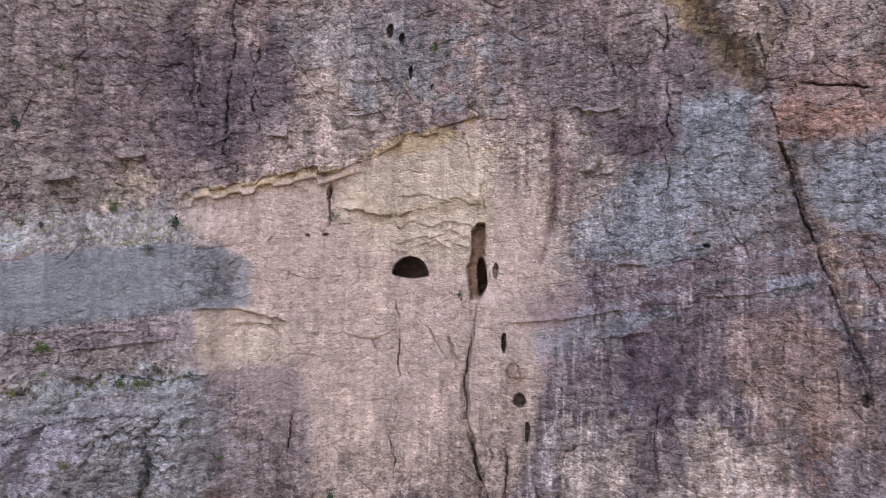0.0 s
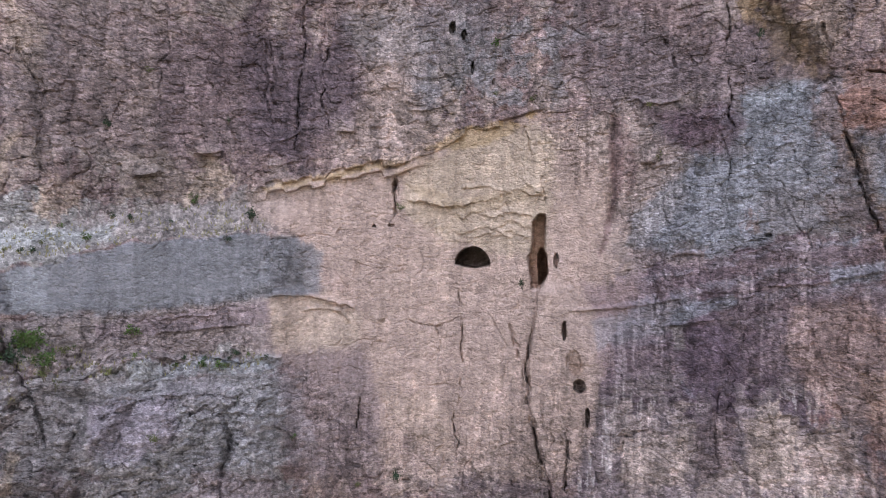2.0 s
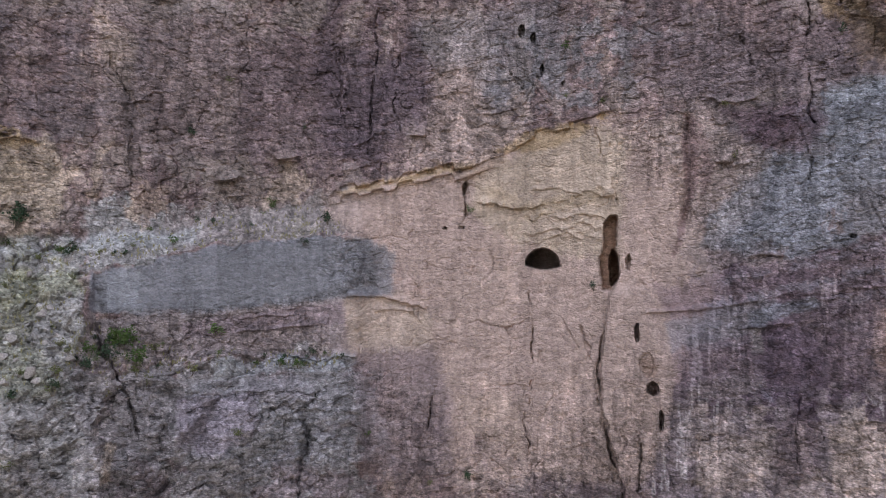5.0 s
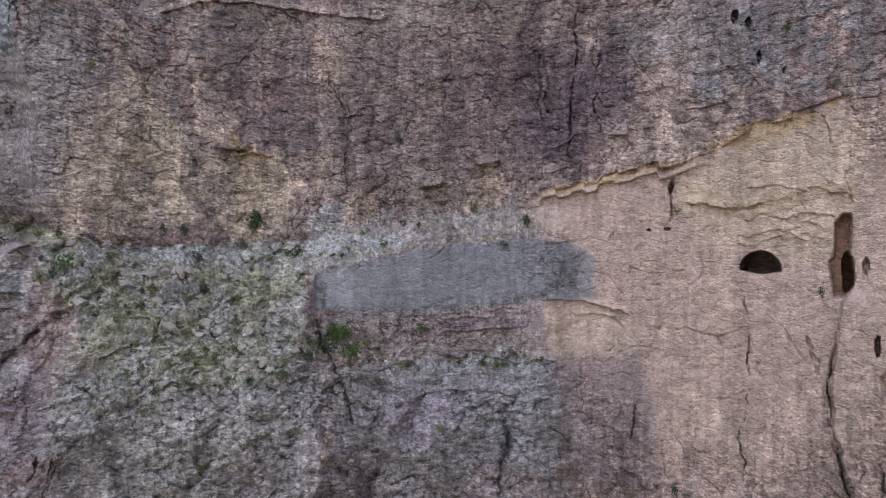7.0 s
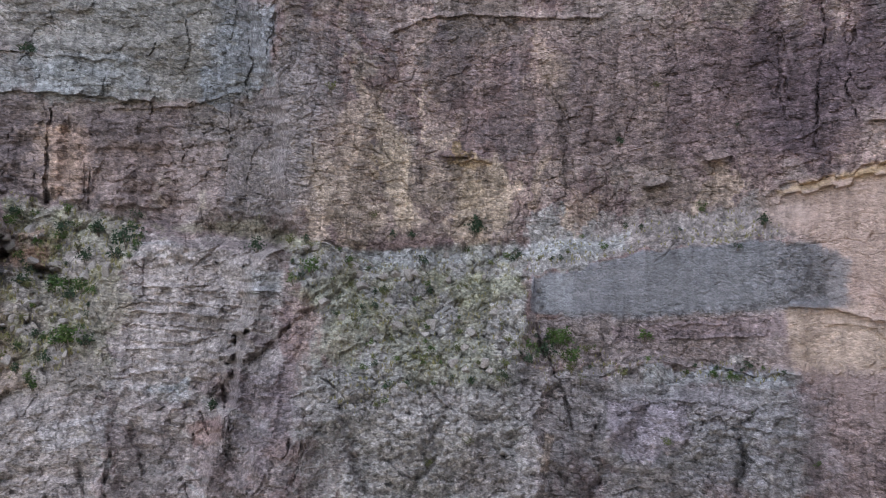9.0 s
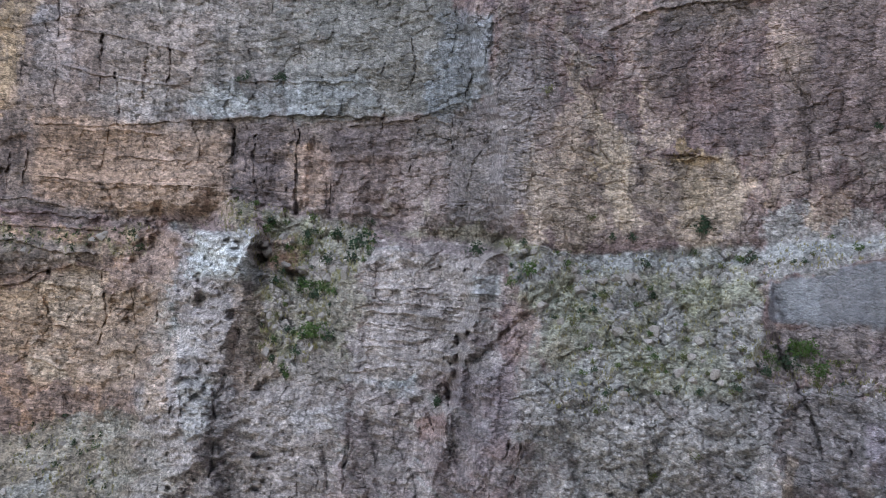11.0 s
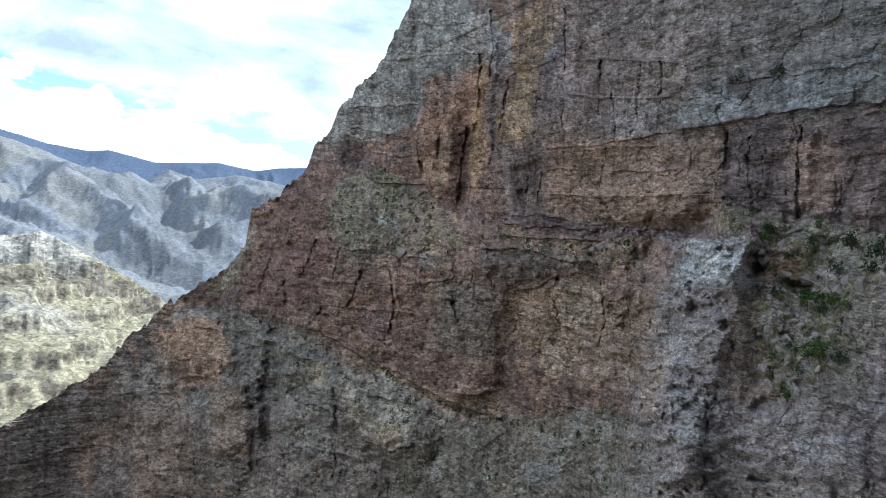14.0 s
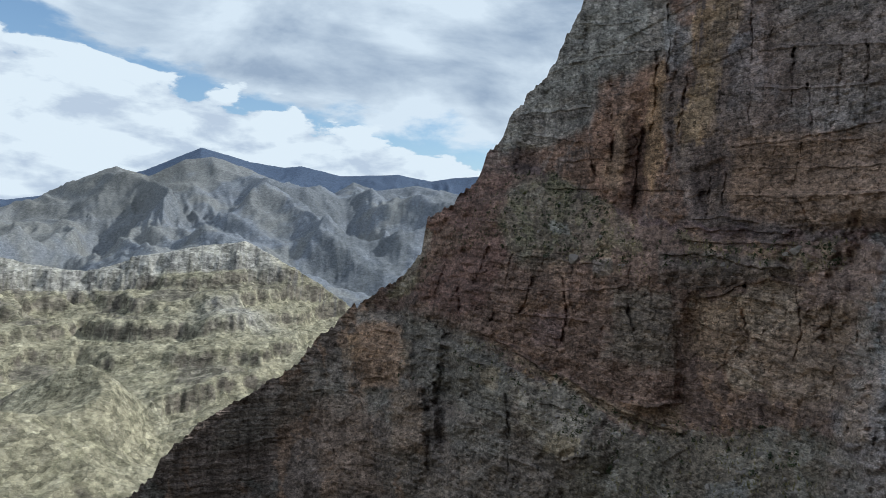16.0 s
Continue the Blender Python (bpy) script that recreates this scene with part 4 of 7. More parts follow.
# far wall, the ground under it and the crags at its edge
roof(2.0, 0.3, 104.9, 14.8, 101.2, 15.3, 97.5, 15.6)
roof(2.0, 0.3, 108.5, 10.8, 105.6, 11.2, 102.6, 11.5)
roof(2.0, 0.3, 108.7, 9.3, 105.4, 9, 102.6, 8.5)
roof(2.0, 0.3, 107.2, 7.6, 104.4, 7.1, 101.6, 7.5)
roof(2.0, 0.3, 104.1, 17.7, 101.3, 17.6, 99, 17.9)
groove(0.22, 6.0, 98.5, 9.7, 98.8, 7.4, 98.9, 5.1, 99.3, 3)
groove(0.22, 5.0, 97.9, 15.8, 97.8, 12.8, 97.9, 8.3)
groove(0.18, 4.0, 102.9, 9.9, 102.5, 7.2, 101.5, 4.9)
groove(0.18, 4.0, 97.2, 18.8, 96.9, 16.3, 97, 14.1)
groove(0.18, 4.0, 95.5, 13.7, 95.9, 9.7, 96.7, 7)
groove(0.18, 4.0, 100.9, 10.9, 100.9, 7.3)
groove(0.22, 5.0, 93.5, 8, 93.5, 5.3, 93.5, 3.5)
groove(0.18, 3.5, 92.5, 6.7, 92.3, 4)
groove(0.14, 2.5, 91.2, 18.9, 91, 16, 90.9, 9.9)
groove(0.14, 2.5, 83.7, 17.1, 83.4, 13.3, 83.5, 10)
groove(0.14, 2.5, 87.1, 12.6, 86.6, 9.1)
groove(0.14, 2.5, 88.1, 15.5, 88.2, 13)
bulge(-6.0, 0.36, 99.8, 8.7, 98, 9.7, 98.1, 6.5, 98.8, 2.8, 100, 3.6)
bulge(-8.0, 0.32, 94.8, 6.6, 92.4, 7.6, 91.9, 3.5, 93.5, 3.2)
roof(5.0, 0.5, 97, 0.1, 94.7, 0.3, 91.9, -0.2, 90.1, -0.6, 87.4, -0.7)
roof(3.0, 0.4, 95.3, 2, 92, 2.1, 87.6, 1.9)
roof(2.5, 0.4, 95.7, 1.2, 91.1, 1.1, 87.1, 1)
roof(3.0, 0.4, 94.8, 2.7, 92.6, 3.1, 89.8, 2.6)
roof(2.5, 0.4, 108.5, -0.5, 104.8, -0.8, 101.1, -1.1)
bulge(-2.0, 0.36, 94.9, -3.5, 93.1, -2.7, 90.5, -1.9, 87.3, -1.7, 86.3, -5.2, 87, -8.4, 89.1, -9.9, 91.4, -8.7, 94.3, -7.1)
bulge(-4.0, 0.27, 95.3, -5.4, 94.2, -4.4, 93.4, -7.1, 93.8, -11.1, 94.9, -11.2)
bulge(-5.0, 0.27, 93.6, -2.5, 90.5, -1.4, 90.4, -2.3, 93.1, -3.2)
bulge(7.0, 0.45, 101.8, -5.7, 99, -4.7, 95.7, -5.9, 94.6, -9, 95.4, -11.7, 98.6, -11.9, 101.5, -9.8)
roof(4.0, 0.4, 99.5, -11.7, 97.2, -11.8, 94.5, -11.1)
roof(3.0, 0.4, 92.2, -7.7, 90.8, -8.2, 88.9, -9.2)
roof(5.0, 0.4, 111.3, -6.8, 108.1, -8.1, 105.7, -9.6, 103.3, -10.4, 100.5, -11.8, 97.1, -13, 94.3, -13.7)
bulge(8.0, 0.45, 108, -10.1, 104.3, -10.6, 100.4, -13.1, 101.8, -16, 105.3, -16.1, 107.3, -13.2)
roof(5.0, 0.4, 105.8, -15.7, 103.4, -16.5, 101.6, -16)
bulge(9.0, 0.36, 121, -6.4, 117.1, -6.3, 117.2, -11.9, 120.1, -11.9, 121, -9.8)
roof(2.5, 0.3, 121, -7.5, 119.1, -7.2, 117.2, -7.6)
roof(2.5, 0.3, 121.1, -8.5, 119.1, -8.3, 117.1, -8.7)
roof(2.5, 0.3, 120.6, -9.8, 119, -9.6, 117.1, -10)
roof(2.5, 0.3, 120.4, -11.1, 118.9, -11, 117.2, -11.3)
bulge(8.0, 0.36, 117.8, -11.9, 115.5, -11.5, 114.7, -16.6, 117.3, -16.5)
bulge(7.0, 0.36, 114.1, -13.2, 112.3, -13.2, 111.6, -16.6, 114.3, -17)
groove(0.27, 7.0, 115, -12, 114.4, -14.9, 114.4, -18.2)
groove(0.22, 6.0, 120.9, -11.9, 119.1, -14.8, 118.5, -18.5)
groove(0.22, 6.0, 124.4, -13, 122.7, -15.9, 121.3, -19.1)
groove(0.22, 6.0, 111.5, -11.9, 110.4, -14.5, 110.7, -17.9)
groove(0.22, 6.0, 108.3, -11.9, 107.7, -14.9, 107.9, -18.7)
groove(0.22, 5.0, 127.3, -14.5, 125.7, -16.9, 124.8, -19.2)
groove(0.22, 6.0, 117.5, -6.8, 116, -9.8, 116.7, -12)
groove(0.22, 6.0, 112.9, -2.6, 112.5, -5.3)
groove(0.22, 6.0, 110.4, -0.2, 111.1, -2.5)
groove(0.22, 6.0, 108.5, -0.5, 108.8, -3.3, 110, -6.1)
groove(0.22, 6.0, 106.6, -2.3, 107.4, -5.1)
groove(0.22, 5.0, 114.5, 0.9, 113.9, -1.3, 114.6, -4.5)
groove(0.18, 5.0, 104.3, -2.2, 103.7, -4.9, 104, -7.7)
groove(0.18, 5.0, 111.5, 4.3, 112.3, 1.1)
groove(0.18, 4.0, 99, -1, 99.1, -4.2, 98.5, -6)
bulge(-10.0, 0.36, 108.4, 8.4, 106.8, 8, 106.7, 6.5, 108.5, 6.3)
bulge(6.0, 0.27, 115.2, 3.1, 113.7, 3.5, 113.2, 2.4, 114.9, 1.6)
bulge(6.0, 0.27, 102.1, -0.7, 100.7, -0.6, 100.6, -1.6, 101.8, -1.8)
roof(2.5, 0.4, 94, -3.2, 92.2, -2.8, 90.5, -1.6)
roof(2.0, 0.4, 90.5, -1.7, 88.7, -1.5, 87.1, -1.8)
groove(0.18, 4.0, 90.7, -1.9, 90.7, -3.7, 90.3, -5.5)
groove(0.18, 3.0, 93.5, -5.2, 91.6, -5.8, 89.3, -6.1)
groove(0.14, 3.0, 87.1, -2.1, 86.7, -4.8, 87, -7.5)
groove(0.14, 3.0, 85.1, -2.9, 84.5, -6.4, 84.5, -9.9)
groove(0.14, 3.0, 83.3, -3.7, 82.9, -7.1)
roof(2.0, 0.3, 92.4, 8.4, 87.9, 8.7, 83.6, 8.6)
roof(2.0, 0.3, 92.1, 6.7, 86.9, 6.7, 81.8, 6.9)
roof(2.0, 0.3, 91.7, 4.7, 86.4, 4.6, 81.3, 5)
roof(2.0, 0.3, 90.5, 15.1, 86.6, 15.3, 82.3, 14.9)
roof(2.0, 0.3, 90.8, 12.5, 85.9, 12.3, 82.5, 12.5)
roof(2.5, 0.3, 108.4, -3.3, 103.8, -3.3, 99.1, -2.7)
roof(2.5, 0.3, 110.1, -5.2, 106, -5.4, 101.8, -5.7)
roof(2.0, 0.3, 117.1, -5.6, 114.9, -6.3, 111.8, -6.8)
roof(2.5, 0.4, 116.1, -8.5, 113.4, -8.9, 109.8, -9.7)
roof(2.5, 0.4, 117.2, -10.7, 115.1, -11, 111.5, -11.9)
roof(2.5, 0.4, 106, -12.2, 103.2, -12.7, 101.3, -13.8)
roof(2.0, 0.3, 115.2, -2.2, 112.9, -2.6, 110.3, -2)
roof(2.0, 0.3, 115.7, -0, 113.1, -0.1, 110.4, -0.2)
roof(2.0, 0.3, 113.2, 1.9, 111.4, 2.1, 109.6, 1.9)
roof(3.0, 0.4, 124.8, -12.2, 122.5, -11.9, 120.5, -12.3)
roof(3.0, 0.4, 119.5, -14.8, 116.5, -15.3, 113.5, -14.9)
roof(3.0, 0.4, 113.2, -12.4, 109.6, -13.2, 107.7, -14)
roof(3.0, 0.4, 111.2, -16.2, 107.6, -16.6, 105.2, -17.4)
roof(3.0, 0.4, 128.3, -15.9, 125.4, -15.7, 123, -16.7)
rho = rho + relief
lift = np.clip(-0.5 * boulder_relief, -0.8, 0.9) * slope
over = np.clip(ph - rim2, 0, None)
rho_b = rho + over * 9.0
z = rho * np.tan(np.radians(p)) + lift - over * 6.5
pos = np.stack([AXIS[0] - np.sin(np.radians(th)) * rho_b, AXIS[1] + np.cos(np.radians(th)) * rho_b, AXIS[2] + z], -1).astype(np.float32)

# mineral colours, with the shade of some recesses put in as colour
rag_t, rag_p = fbm2(U / 1.6 + 21, V / 1.6 + 4, 4, 0.75), fbm2(U / 1.6 + 61, V / 1.6 + 44, 4, 0.75)
jt, jp = 2.2 * jt + 0.8 * rag_t, 2.2 * jp + 0.8 * rag_p
colour = np.empty(pos.shape, np.float32)
colour[:] = (0.215, 0.158, 0.15)


def lay(mask, r, g, b, strength=1.0):
    global colour
    m = np.clip(mask, 0, 1)
    m = smooth(0.2, 0.8, m + 2.4 * patchy * m * (1 - m)) * strength
    m = m[..., None]
    colour = colour + m * (np.array((r, g, b), np.float32) - colour)


wu, wv = U + 1.6 * qx + 1.2 * jt, V + 1.6 * qy + 1.2 * jp
m1 = fbm2(wu / 6.5, wv / 6, 5, 0.6)
m2 = fbm2(wu / 2.1 + 50, wv / 2.5 + 20, 5, 0.66)
m3 = fbm2(U / 0.5 + 90, V / 0.55, 4, 0.8)
fall = fbm2(wu / 1.4, V / 15, 4, 0.65) * 0.9 + 0.4 * m2
fall2 = fbm2(U / 0.45 + 33, V / 5, 3, 0.7) * 0.9 + 0.3 * m2
beds = layers(bed, U / 20, 0.8, 0.2)
thin = n2(U / 1.2, bed / 0.3)
t, p = t + 1.1 * jt, p + 0.7 * jp
patchy = np.clip(0.9 * m2 + 0.5 * m3 + 0.35 * fall2, -0.8, 0.8)
dark = (0.085, 0.06, 0.066)
lay(smooth(0.0, 0.35, m1), 0.27, 0.22, 0.205, 0.7)
lay(smooth(0.0, 0.5, fall + 0.6 * m1), *dark, 0.6)
lay(smooth(0.05, 0.5, -fall - 0.4 * m1), 0.36, 0.275, 0.24, 0.65)
lay(smooth(0.05, 0.45, m2), 0.125, 0.092, 0.096, 0.4)
upper = smooth(-0.3, 0.4, p - brow) * smooth(59.2, 57.6, t + shear + 0.5 * jt)
lay(upper * smooth(0.08, 0.3, m1), 0.13, 0.098, 0.10, 0.45)
lay(upper * smooth(0.1, 0.3, -m1 - 0.3 * fall), 0.30, 0.245, 0.225, 0.5)
lay(blob(11, 15, 7, 4.5, 0.6) * smooth(-0.35, 0.2, m2), 0.105, 0.078, 0.082, 0.6)
lay(blob(30, 14, 7, 9, 0.7), 0.20, 0.172, 0.155, 0.45)
lay(blob(-1, 18, 9, 3.6, 0.6) * smooth(-0.2, 0.4, m2 + fall), 0.24, 0.225, 0.225, 0.6)
lay(blob(6.5, 12.2, 2.2, 3.0, 0.5) + blob(3.5, 16, 0.9, 5, 0.6), 0.38, 0.30, 0.26, 0.6)
lay(blob(-13, 15, 8, 5, 0.6) * smooth(-0.3, 0.3, fall), 0.25, 0.205, 0.195, 0.5)
leaf = smooth(0.02, 0.2, fbm2((wu + 0.12 * V) / 2.4 + 5, V / 9 + 2, 4, 0.55) + 0.25 * m1)
lay(upper * leaf * smooth(18, 21, t) * smooth(17, 8, p + 6 * m1), 0.41, 0.322, 0.265, 0.75)
lay(upper * smooth(17, 22, t) * smooth(0.05, 0.3, m1 - 0.5 * m2), 0.235, 0.19, 0.165, 0.6)
# pale scar
lay(scar, 0.445, 0.34, 0.296, 0.92)
lay(scar * blob(12, 3.5, 6, 4, 0.6), 0.46, 0.335, 0.295, 0.6)
lay(scar * smooth(0.0, 0.5, m2 + fall2), 0.36, 0.265, 0.235, 0.45)
lay(blob(1.0, 7.5, 6.2, 6.0, 0.5) * scar, 0.50, 0.395, 0.305, 0.6)
lay(np.exp(-((p - brow + 0.5) / 0.55) ** 2) * smooth(-6, -3, t) * smooth(19.5, 17, t) * smooth(-0.5, 0.3, m2 + 0.2), 0.40, 0.265, 0.125, 0.7)
lay(np.exp(-((p - inner + 0.25) / 0.4) ** 2) * smooth(-5, -4, t) * smooth(8, 6, t), 0.37, 0.25, 0.12, 0.6)
lay(blob(-2.8, 6.0, 1.4, 2.2, 0.6), 0.38, 0.28, 0.15, 0.45)
lay(blob(13.5, -3.4, 4.8, 2.4, 0.25, 0.05), 0.50, 0.385, 0.32, 0.8)
lay(blob(6, -12, 6.5, 4.5, 0.6) * smooth(-0.3, 0.25, fall + m1 + 0.1), 0.44, 0.335, 0.29, 0.7)
lay(blob(10, -9, 12, 6, 0.6) * smooth(0.0, 0.4, m1 + fall), 0.235, 0.175, 0.17, 0.55)
lay(blob(-5.8, -6.5, 2.2, 7, 0.5), 0.36, 0.28, 0.255, 0.6)
lay(blob(5, -6, 9, 4, 0.7), 0.40, 0.30, 0.27, 0.45)
lay(blob(15.5, -11, 6, 5, 0.8) * smooth(-0.5, 0.3, m1 + m2), 0.36, 0.285, 0.26, 0.65)
lay(blob(17.5, 1.5, 4.5, 5.0, 0.8) * smooth(-0.4, 0.3, m2 + fall2), 0.36, 0.285, 0.26, 0.6)
# grey slab and the banks above and under it
lay(slab, 0.222, 0.215, 0.226, 0.9)
lay(slab * smooth(-0.1, 0.45, m1 + 0.6 * m2), 0.17, 0.165, 0.185, 0.6)
lay(slab * smooth(0.25, 0.6, m2), 0.33, 0.32, 0.33, 0.6)
lay(slab * smooth(22, 14, t), 0.25, 0.20, 0.20, 0.7)
bank = smooth(38.6, 35.2, t) * smooth(13.5, 19, t)
lay(bank * smooth(0, 0.2, p - slab_top) * smooth(0.2, -0.2, p - brow), 0.262, 0.232, 0.222, 0.8)
lay(bank * smooth(0, 0.2, p - slab_top) * smooth(0.2, -0.2, p - brow) * smooth(28, 34, t), 0.31, 0.295, 0.285, 0.6)
lay(bank * smooth(0, -0.3, p - slab_foot) * smooth(-7.4, -6.4, p), 0.258, 0.217, 0.21, 0.85)
lay(bank * np.exp(-((p - slab_foot + 1.4) / 0.5) ** 2) * smooth(-0.2, 0.3, fall), 0.34, 0.28, 0.26, 0.7)
lay(blob(18.8, -5.6, 1.0, 0.4, 0.6), 0.6, 0.55, 0.53, 0.6)
lay(bank * np.exp(-((p + 6.4 - 0.02 * (t - 20)) / 0.25) ** 2) * smooth(24, 21, t), 0.40, 0.41, 0.44, 0.7)
rocky = smooth(-6.6, -7.6, p + 0.4 * jp) * smooth(12, 17, t + 2 * jt) * smooth(40, 36, t)
lay(rocky, 0.29, 0.262, 0.256, 0.85)
lay(rocky * smooth(0.0, 0.5, m1 + 0.4 * m2), 0.20, 0.155, 0.155, 0.7)
# right-hand wall: grey-blue beds, dark stains, pale runs
right = smooth(-9.5, -12, t + 0.8 * jt) * smooth(0.3, -0.3, p - line(-36, 15, -24, 15.6, -18, 14.5, -9, 12))
lay(right * smooth(0.3, -0.3, p - 16), 0.21, 0.175, 0.175, 0.6)
lay((blob(-19.5, 7.2, 7.2, 3.8, 0.3, -0.18) + blob(-21.5, 13.3, 3.4, 1.6, 0.4, -0.12) + blob(-32, 8, 4, 4, 0.4)) * smooth(-0.5, 0.1, m2 + 0.3), 0.25, 0.25, 0.272, 0.7)
lay(blob(-23.4, 6.5, 3.0, 4.0, 0.5) * right, 0.19, 0.165, 0.165, 0.6)
lay(blob(-15.6, 12.2, 2.6, 1.4, 0.5), 0.12, 0.085, 0.095, 0.7)
lay(blob(-11.2, 10.5, 0.9, 4.5, 0.5), 0.30, 0.23, 0.21, 0.5)
lay(np.exp(-((t + 9.8 + 0.3 * jt) / 0.35) ** 2) * smooth(4, 6, p) * smooth(15, 13, p), 0.19, 0.12, 0.11, 0.7)
lay(np.exp(-((t + 11.2 + 0.3 * jt - 0.05 * (p - 9)) / 0.3) ** 2) * smooth(3, 5, p) * smooth(13, 11, p), 0.15, 0.105, 0.11, 0.6)
stain = smooth(-8.8, -11.5, t + 1.2 * jt + 0.3 * (p + 6)) * smooth(0.3, -0.4, p - line(-32, 5.0, -23, 4.6, -11, 1.4, -6, -0.2) + 0.4 * jp)
lay(stain, 0.205, 0.165, 0.168, 0.9)
lay(stain * smooth(-0.1, 0.3, fall + 0.6 * m2), 0.10, 0.072, 0.084, 0.8)
for drop, much in ((0.9, 0.7), (2.6, 0.9), (4.2, 0.6), (6.0, 0.4)):
    at = line(-32, 5.0, -23, 4.6, -11, 1.4, -6, -0.2) - drop + 0.3 * jp
    lay(stain * np.exp(-((p - at) / 0.34) ** 2) * smooth(-0.35, 0.15, m2 + 0.5 * m1 + 0.1), 0.27, 0.275, 0.30, much)
lay(stain * smooth(0.18, 0.4, fall2 + 0.4 * fall) * smooth(-0.4, 0.3, m1 + 0.2), 0.42, 0.37, 0.36, 0.7)
lay(blob(-17.5, -4.5, 2.6, 2.6, 0.5) * smooth(0.1, 0.4, m3 + m2), 0.40, 0.39, 0.41, 0.7)
lay(blob(-18, -4.5, 3.2, 4.0, 0.6) * smooth(-0.2, 0.2, m2 + fall), 0.09, 0.064, 0.08, 0.7)
lay(smooth(-8.4, -9.6, p + 0.8 * jp) * smooth(-9, -13, t) * smooth(-30, -26, t) * smooth(-0.35, 0.1, fall + 0.25 * m1), 0.36, 0.29, 0.27, 0.75)
lay((blob(-22.1, -11, 1.3, 2.6, 0.25) + blob(-25, -12, 0.9, 2.6, 0.3)), 0.48, 0.39, 0.35, 0.75)
lay(blob(-27, -6, 2.4, 7, 0.6) * smooth(-0.3, 0.3, fall), 0.25, 0.15, 0.125, 0.55)
lay(blob(-30, 2.5, 3.0, 2.0, 0.6) * right, 0.25, 0.165, 0.15, 0.5)
pillar = smooth(0.1, -0.3, t - crack)
lay(pillar * smooth(0.05, 0.45, fall) * smooth(8, 10, p), 0.34, 0.25, 0.215, 0.6)
lay(pillar * blob(-29.5, 12.5, 3.5, 1.6, 0.4), 0.26, 0.145, 0.115, 0.7)
lay(np.exp(-((t - crack - 1.2) / 1.3) ** 2) * smooth(14.5, 16.5, p) * smooth(-0.3, 0.2, m2 + 0.2), 0.30, 0.21, 0.13, 0.7)
lay(np.exp(-((t - crack + 0.5) / 0.5) ** 2) * smooth(-6, 2, p) * smooth(14, 10, p), 0.27, 0.19, 0.145, 0.5)
# pale and ochre runs at the foot of the near upper wall
for t0, p0, rt, rp, til in ((53.4, 5.0, 1.5, 4.2, 0), (50.4, 5.5, 1.2, 6.0, 0), (47.3, 6.2, 1.0, 4.6, 0), (42.0, 5.6, 2.0, 3.6, 0), (36.2, 17, 0.7, 2.0, 0), (51.6, 15.5, 0.5, 2.4, 0.8), (45.4, 12.6, 0.6, 3.2, 0), (39.2, 6.2, 1.0, 3.0, 0), (33.0, 5.6, 1.2, 1.6, 0)):
    lay(blob(t0, p0, rt, rp, 0.6, til, 0.6) * smooth(-0.8, -0.15, fall + m2 + 0.15), 0.47, 0.37, 0.30, 0.8)
lay(blob(42.4, 9.3, 1.5, 0.45, 0.4) + blob(54.2, 8.9, 0.6, 0.5, 0.5) + blob(49, 9.2, 0.5, 0.7, 0.5), 0.33, 0.235, 0.12, 0.6)
lay(blob(41.8, 7.0, 1.2, 1.6, 0.5), 0.43, 0.325, 0.21, 0.6)
lay(blob(45.5, 15, 14, 5, 0.7) * smooth(-0.3, 0.4, m1 + m2), 0.17, 0.155, 0.155, 0.45)
lay(blob(31.5, 6.4, 7, 2.4, 0.6) * smooth(0.0, 0.4, fall2 + fall), 0.085, 0.055, 0.055, 0.6)
lay(blob(56.0, 8.5, 3.2, 8, 0.6), 0.26, 0.212, 0.195, 0.55)
# broken slope
loose = np.clip(rough * smooth(36.2, 37, t) * smooth(58, 55, t) * smooth(2.6, 1.6, p), 0, 1)
lay(loose, 0.30, 0.285, 0.268, 0.85)
lay(loose * smooth(0.1, 0.5, m1 + 0.3 * m2), 0.225, 0.195, 0.185, 0.6)
lay(smooth(36.2, 37, t) * smooth(58, 55, t) * smooth(-7, -10, p) * smooth(-0.2, 0.3, m1), 0.245, 0.205, 0.20, 0.6)
grass = np.clip(rubble * smooth(0.0, 0.35, m2 + 0.5 * m1 - 0.25 * w1 + 0.14) * smooth(-11, -6, p + m1 * 3 + 0.0 * t), 0, 1)
# layered rib, gully, buttress
te = t + 0.9 * lean_t
rib = smooth(55.2, 57.4, te + 0.4 * jt) * smooth(69.2, 67.4, te + 0.4 * jt) * smooth(2.2, 1.2, p)
lay(rib, 0.35, 0.30, 0.283, 0.88)
lay(rib * smooth(0.0, 0.3, layers(bed, U / 30, 1.3, 0.12)), 0.19, 0.15, 0.148, 0.75)
lay(rib * smooth(0.2, 0.5, layers(bed + 7, U / 25, 0.7, 0.15)), 0.32, 0.305, 0.295, 0.5)
lay(rib * smooth(-8, -10, p + jp) * smooth(-0.3, 0.3, m1 + fall), 0.30, 0.235, 0.225, 0.7)
lay(rib * blob(65.5, -9.3, 2.2, 1.2, 0.5) + blob(72.6, -12.6, 2.6, 1.4, 0.4), 0.34, 0.345, 0.37, 0.75)
gul = smooth(67.4, 68.8, te + 0.5 * jt) * smooth(77.2, 75.8, te + 0.4 * jt) * smooth(3.8, 2.6, p)
lay(gul, 0.31, 0.275, 0.245, 0.75)
lay(gul * smooth(-9, -6, p) * smooth(-0.1, 0.25, m2 + 0.5 * m3), 0.17, 0.16, 0.10, 0.5)
lay(gul * smooth(-9, -11, p), 0.31, 0.26, 0.245, 0.7)
lay(gul * blob(75, 0.2, 2, 1, 0.5), 0.26, 0.15, 0.09, 0.5)
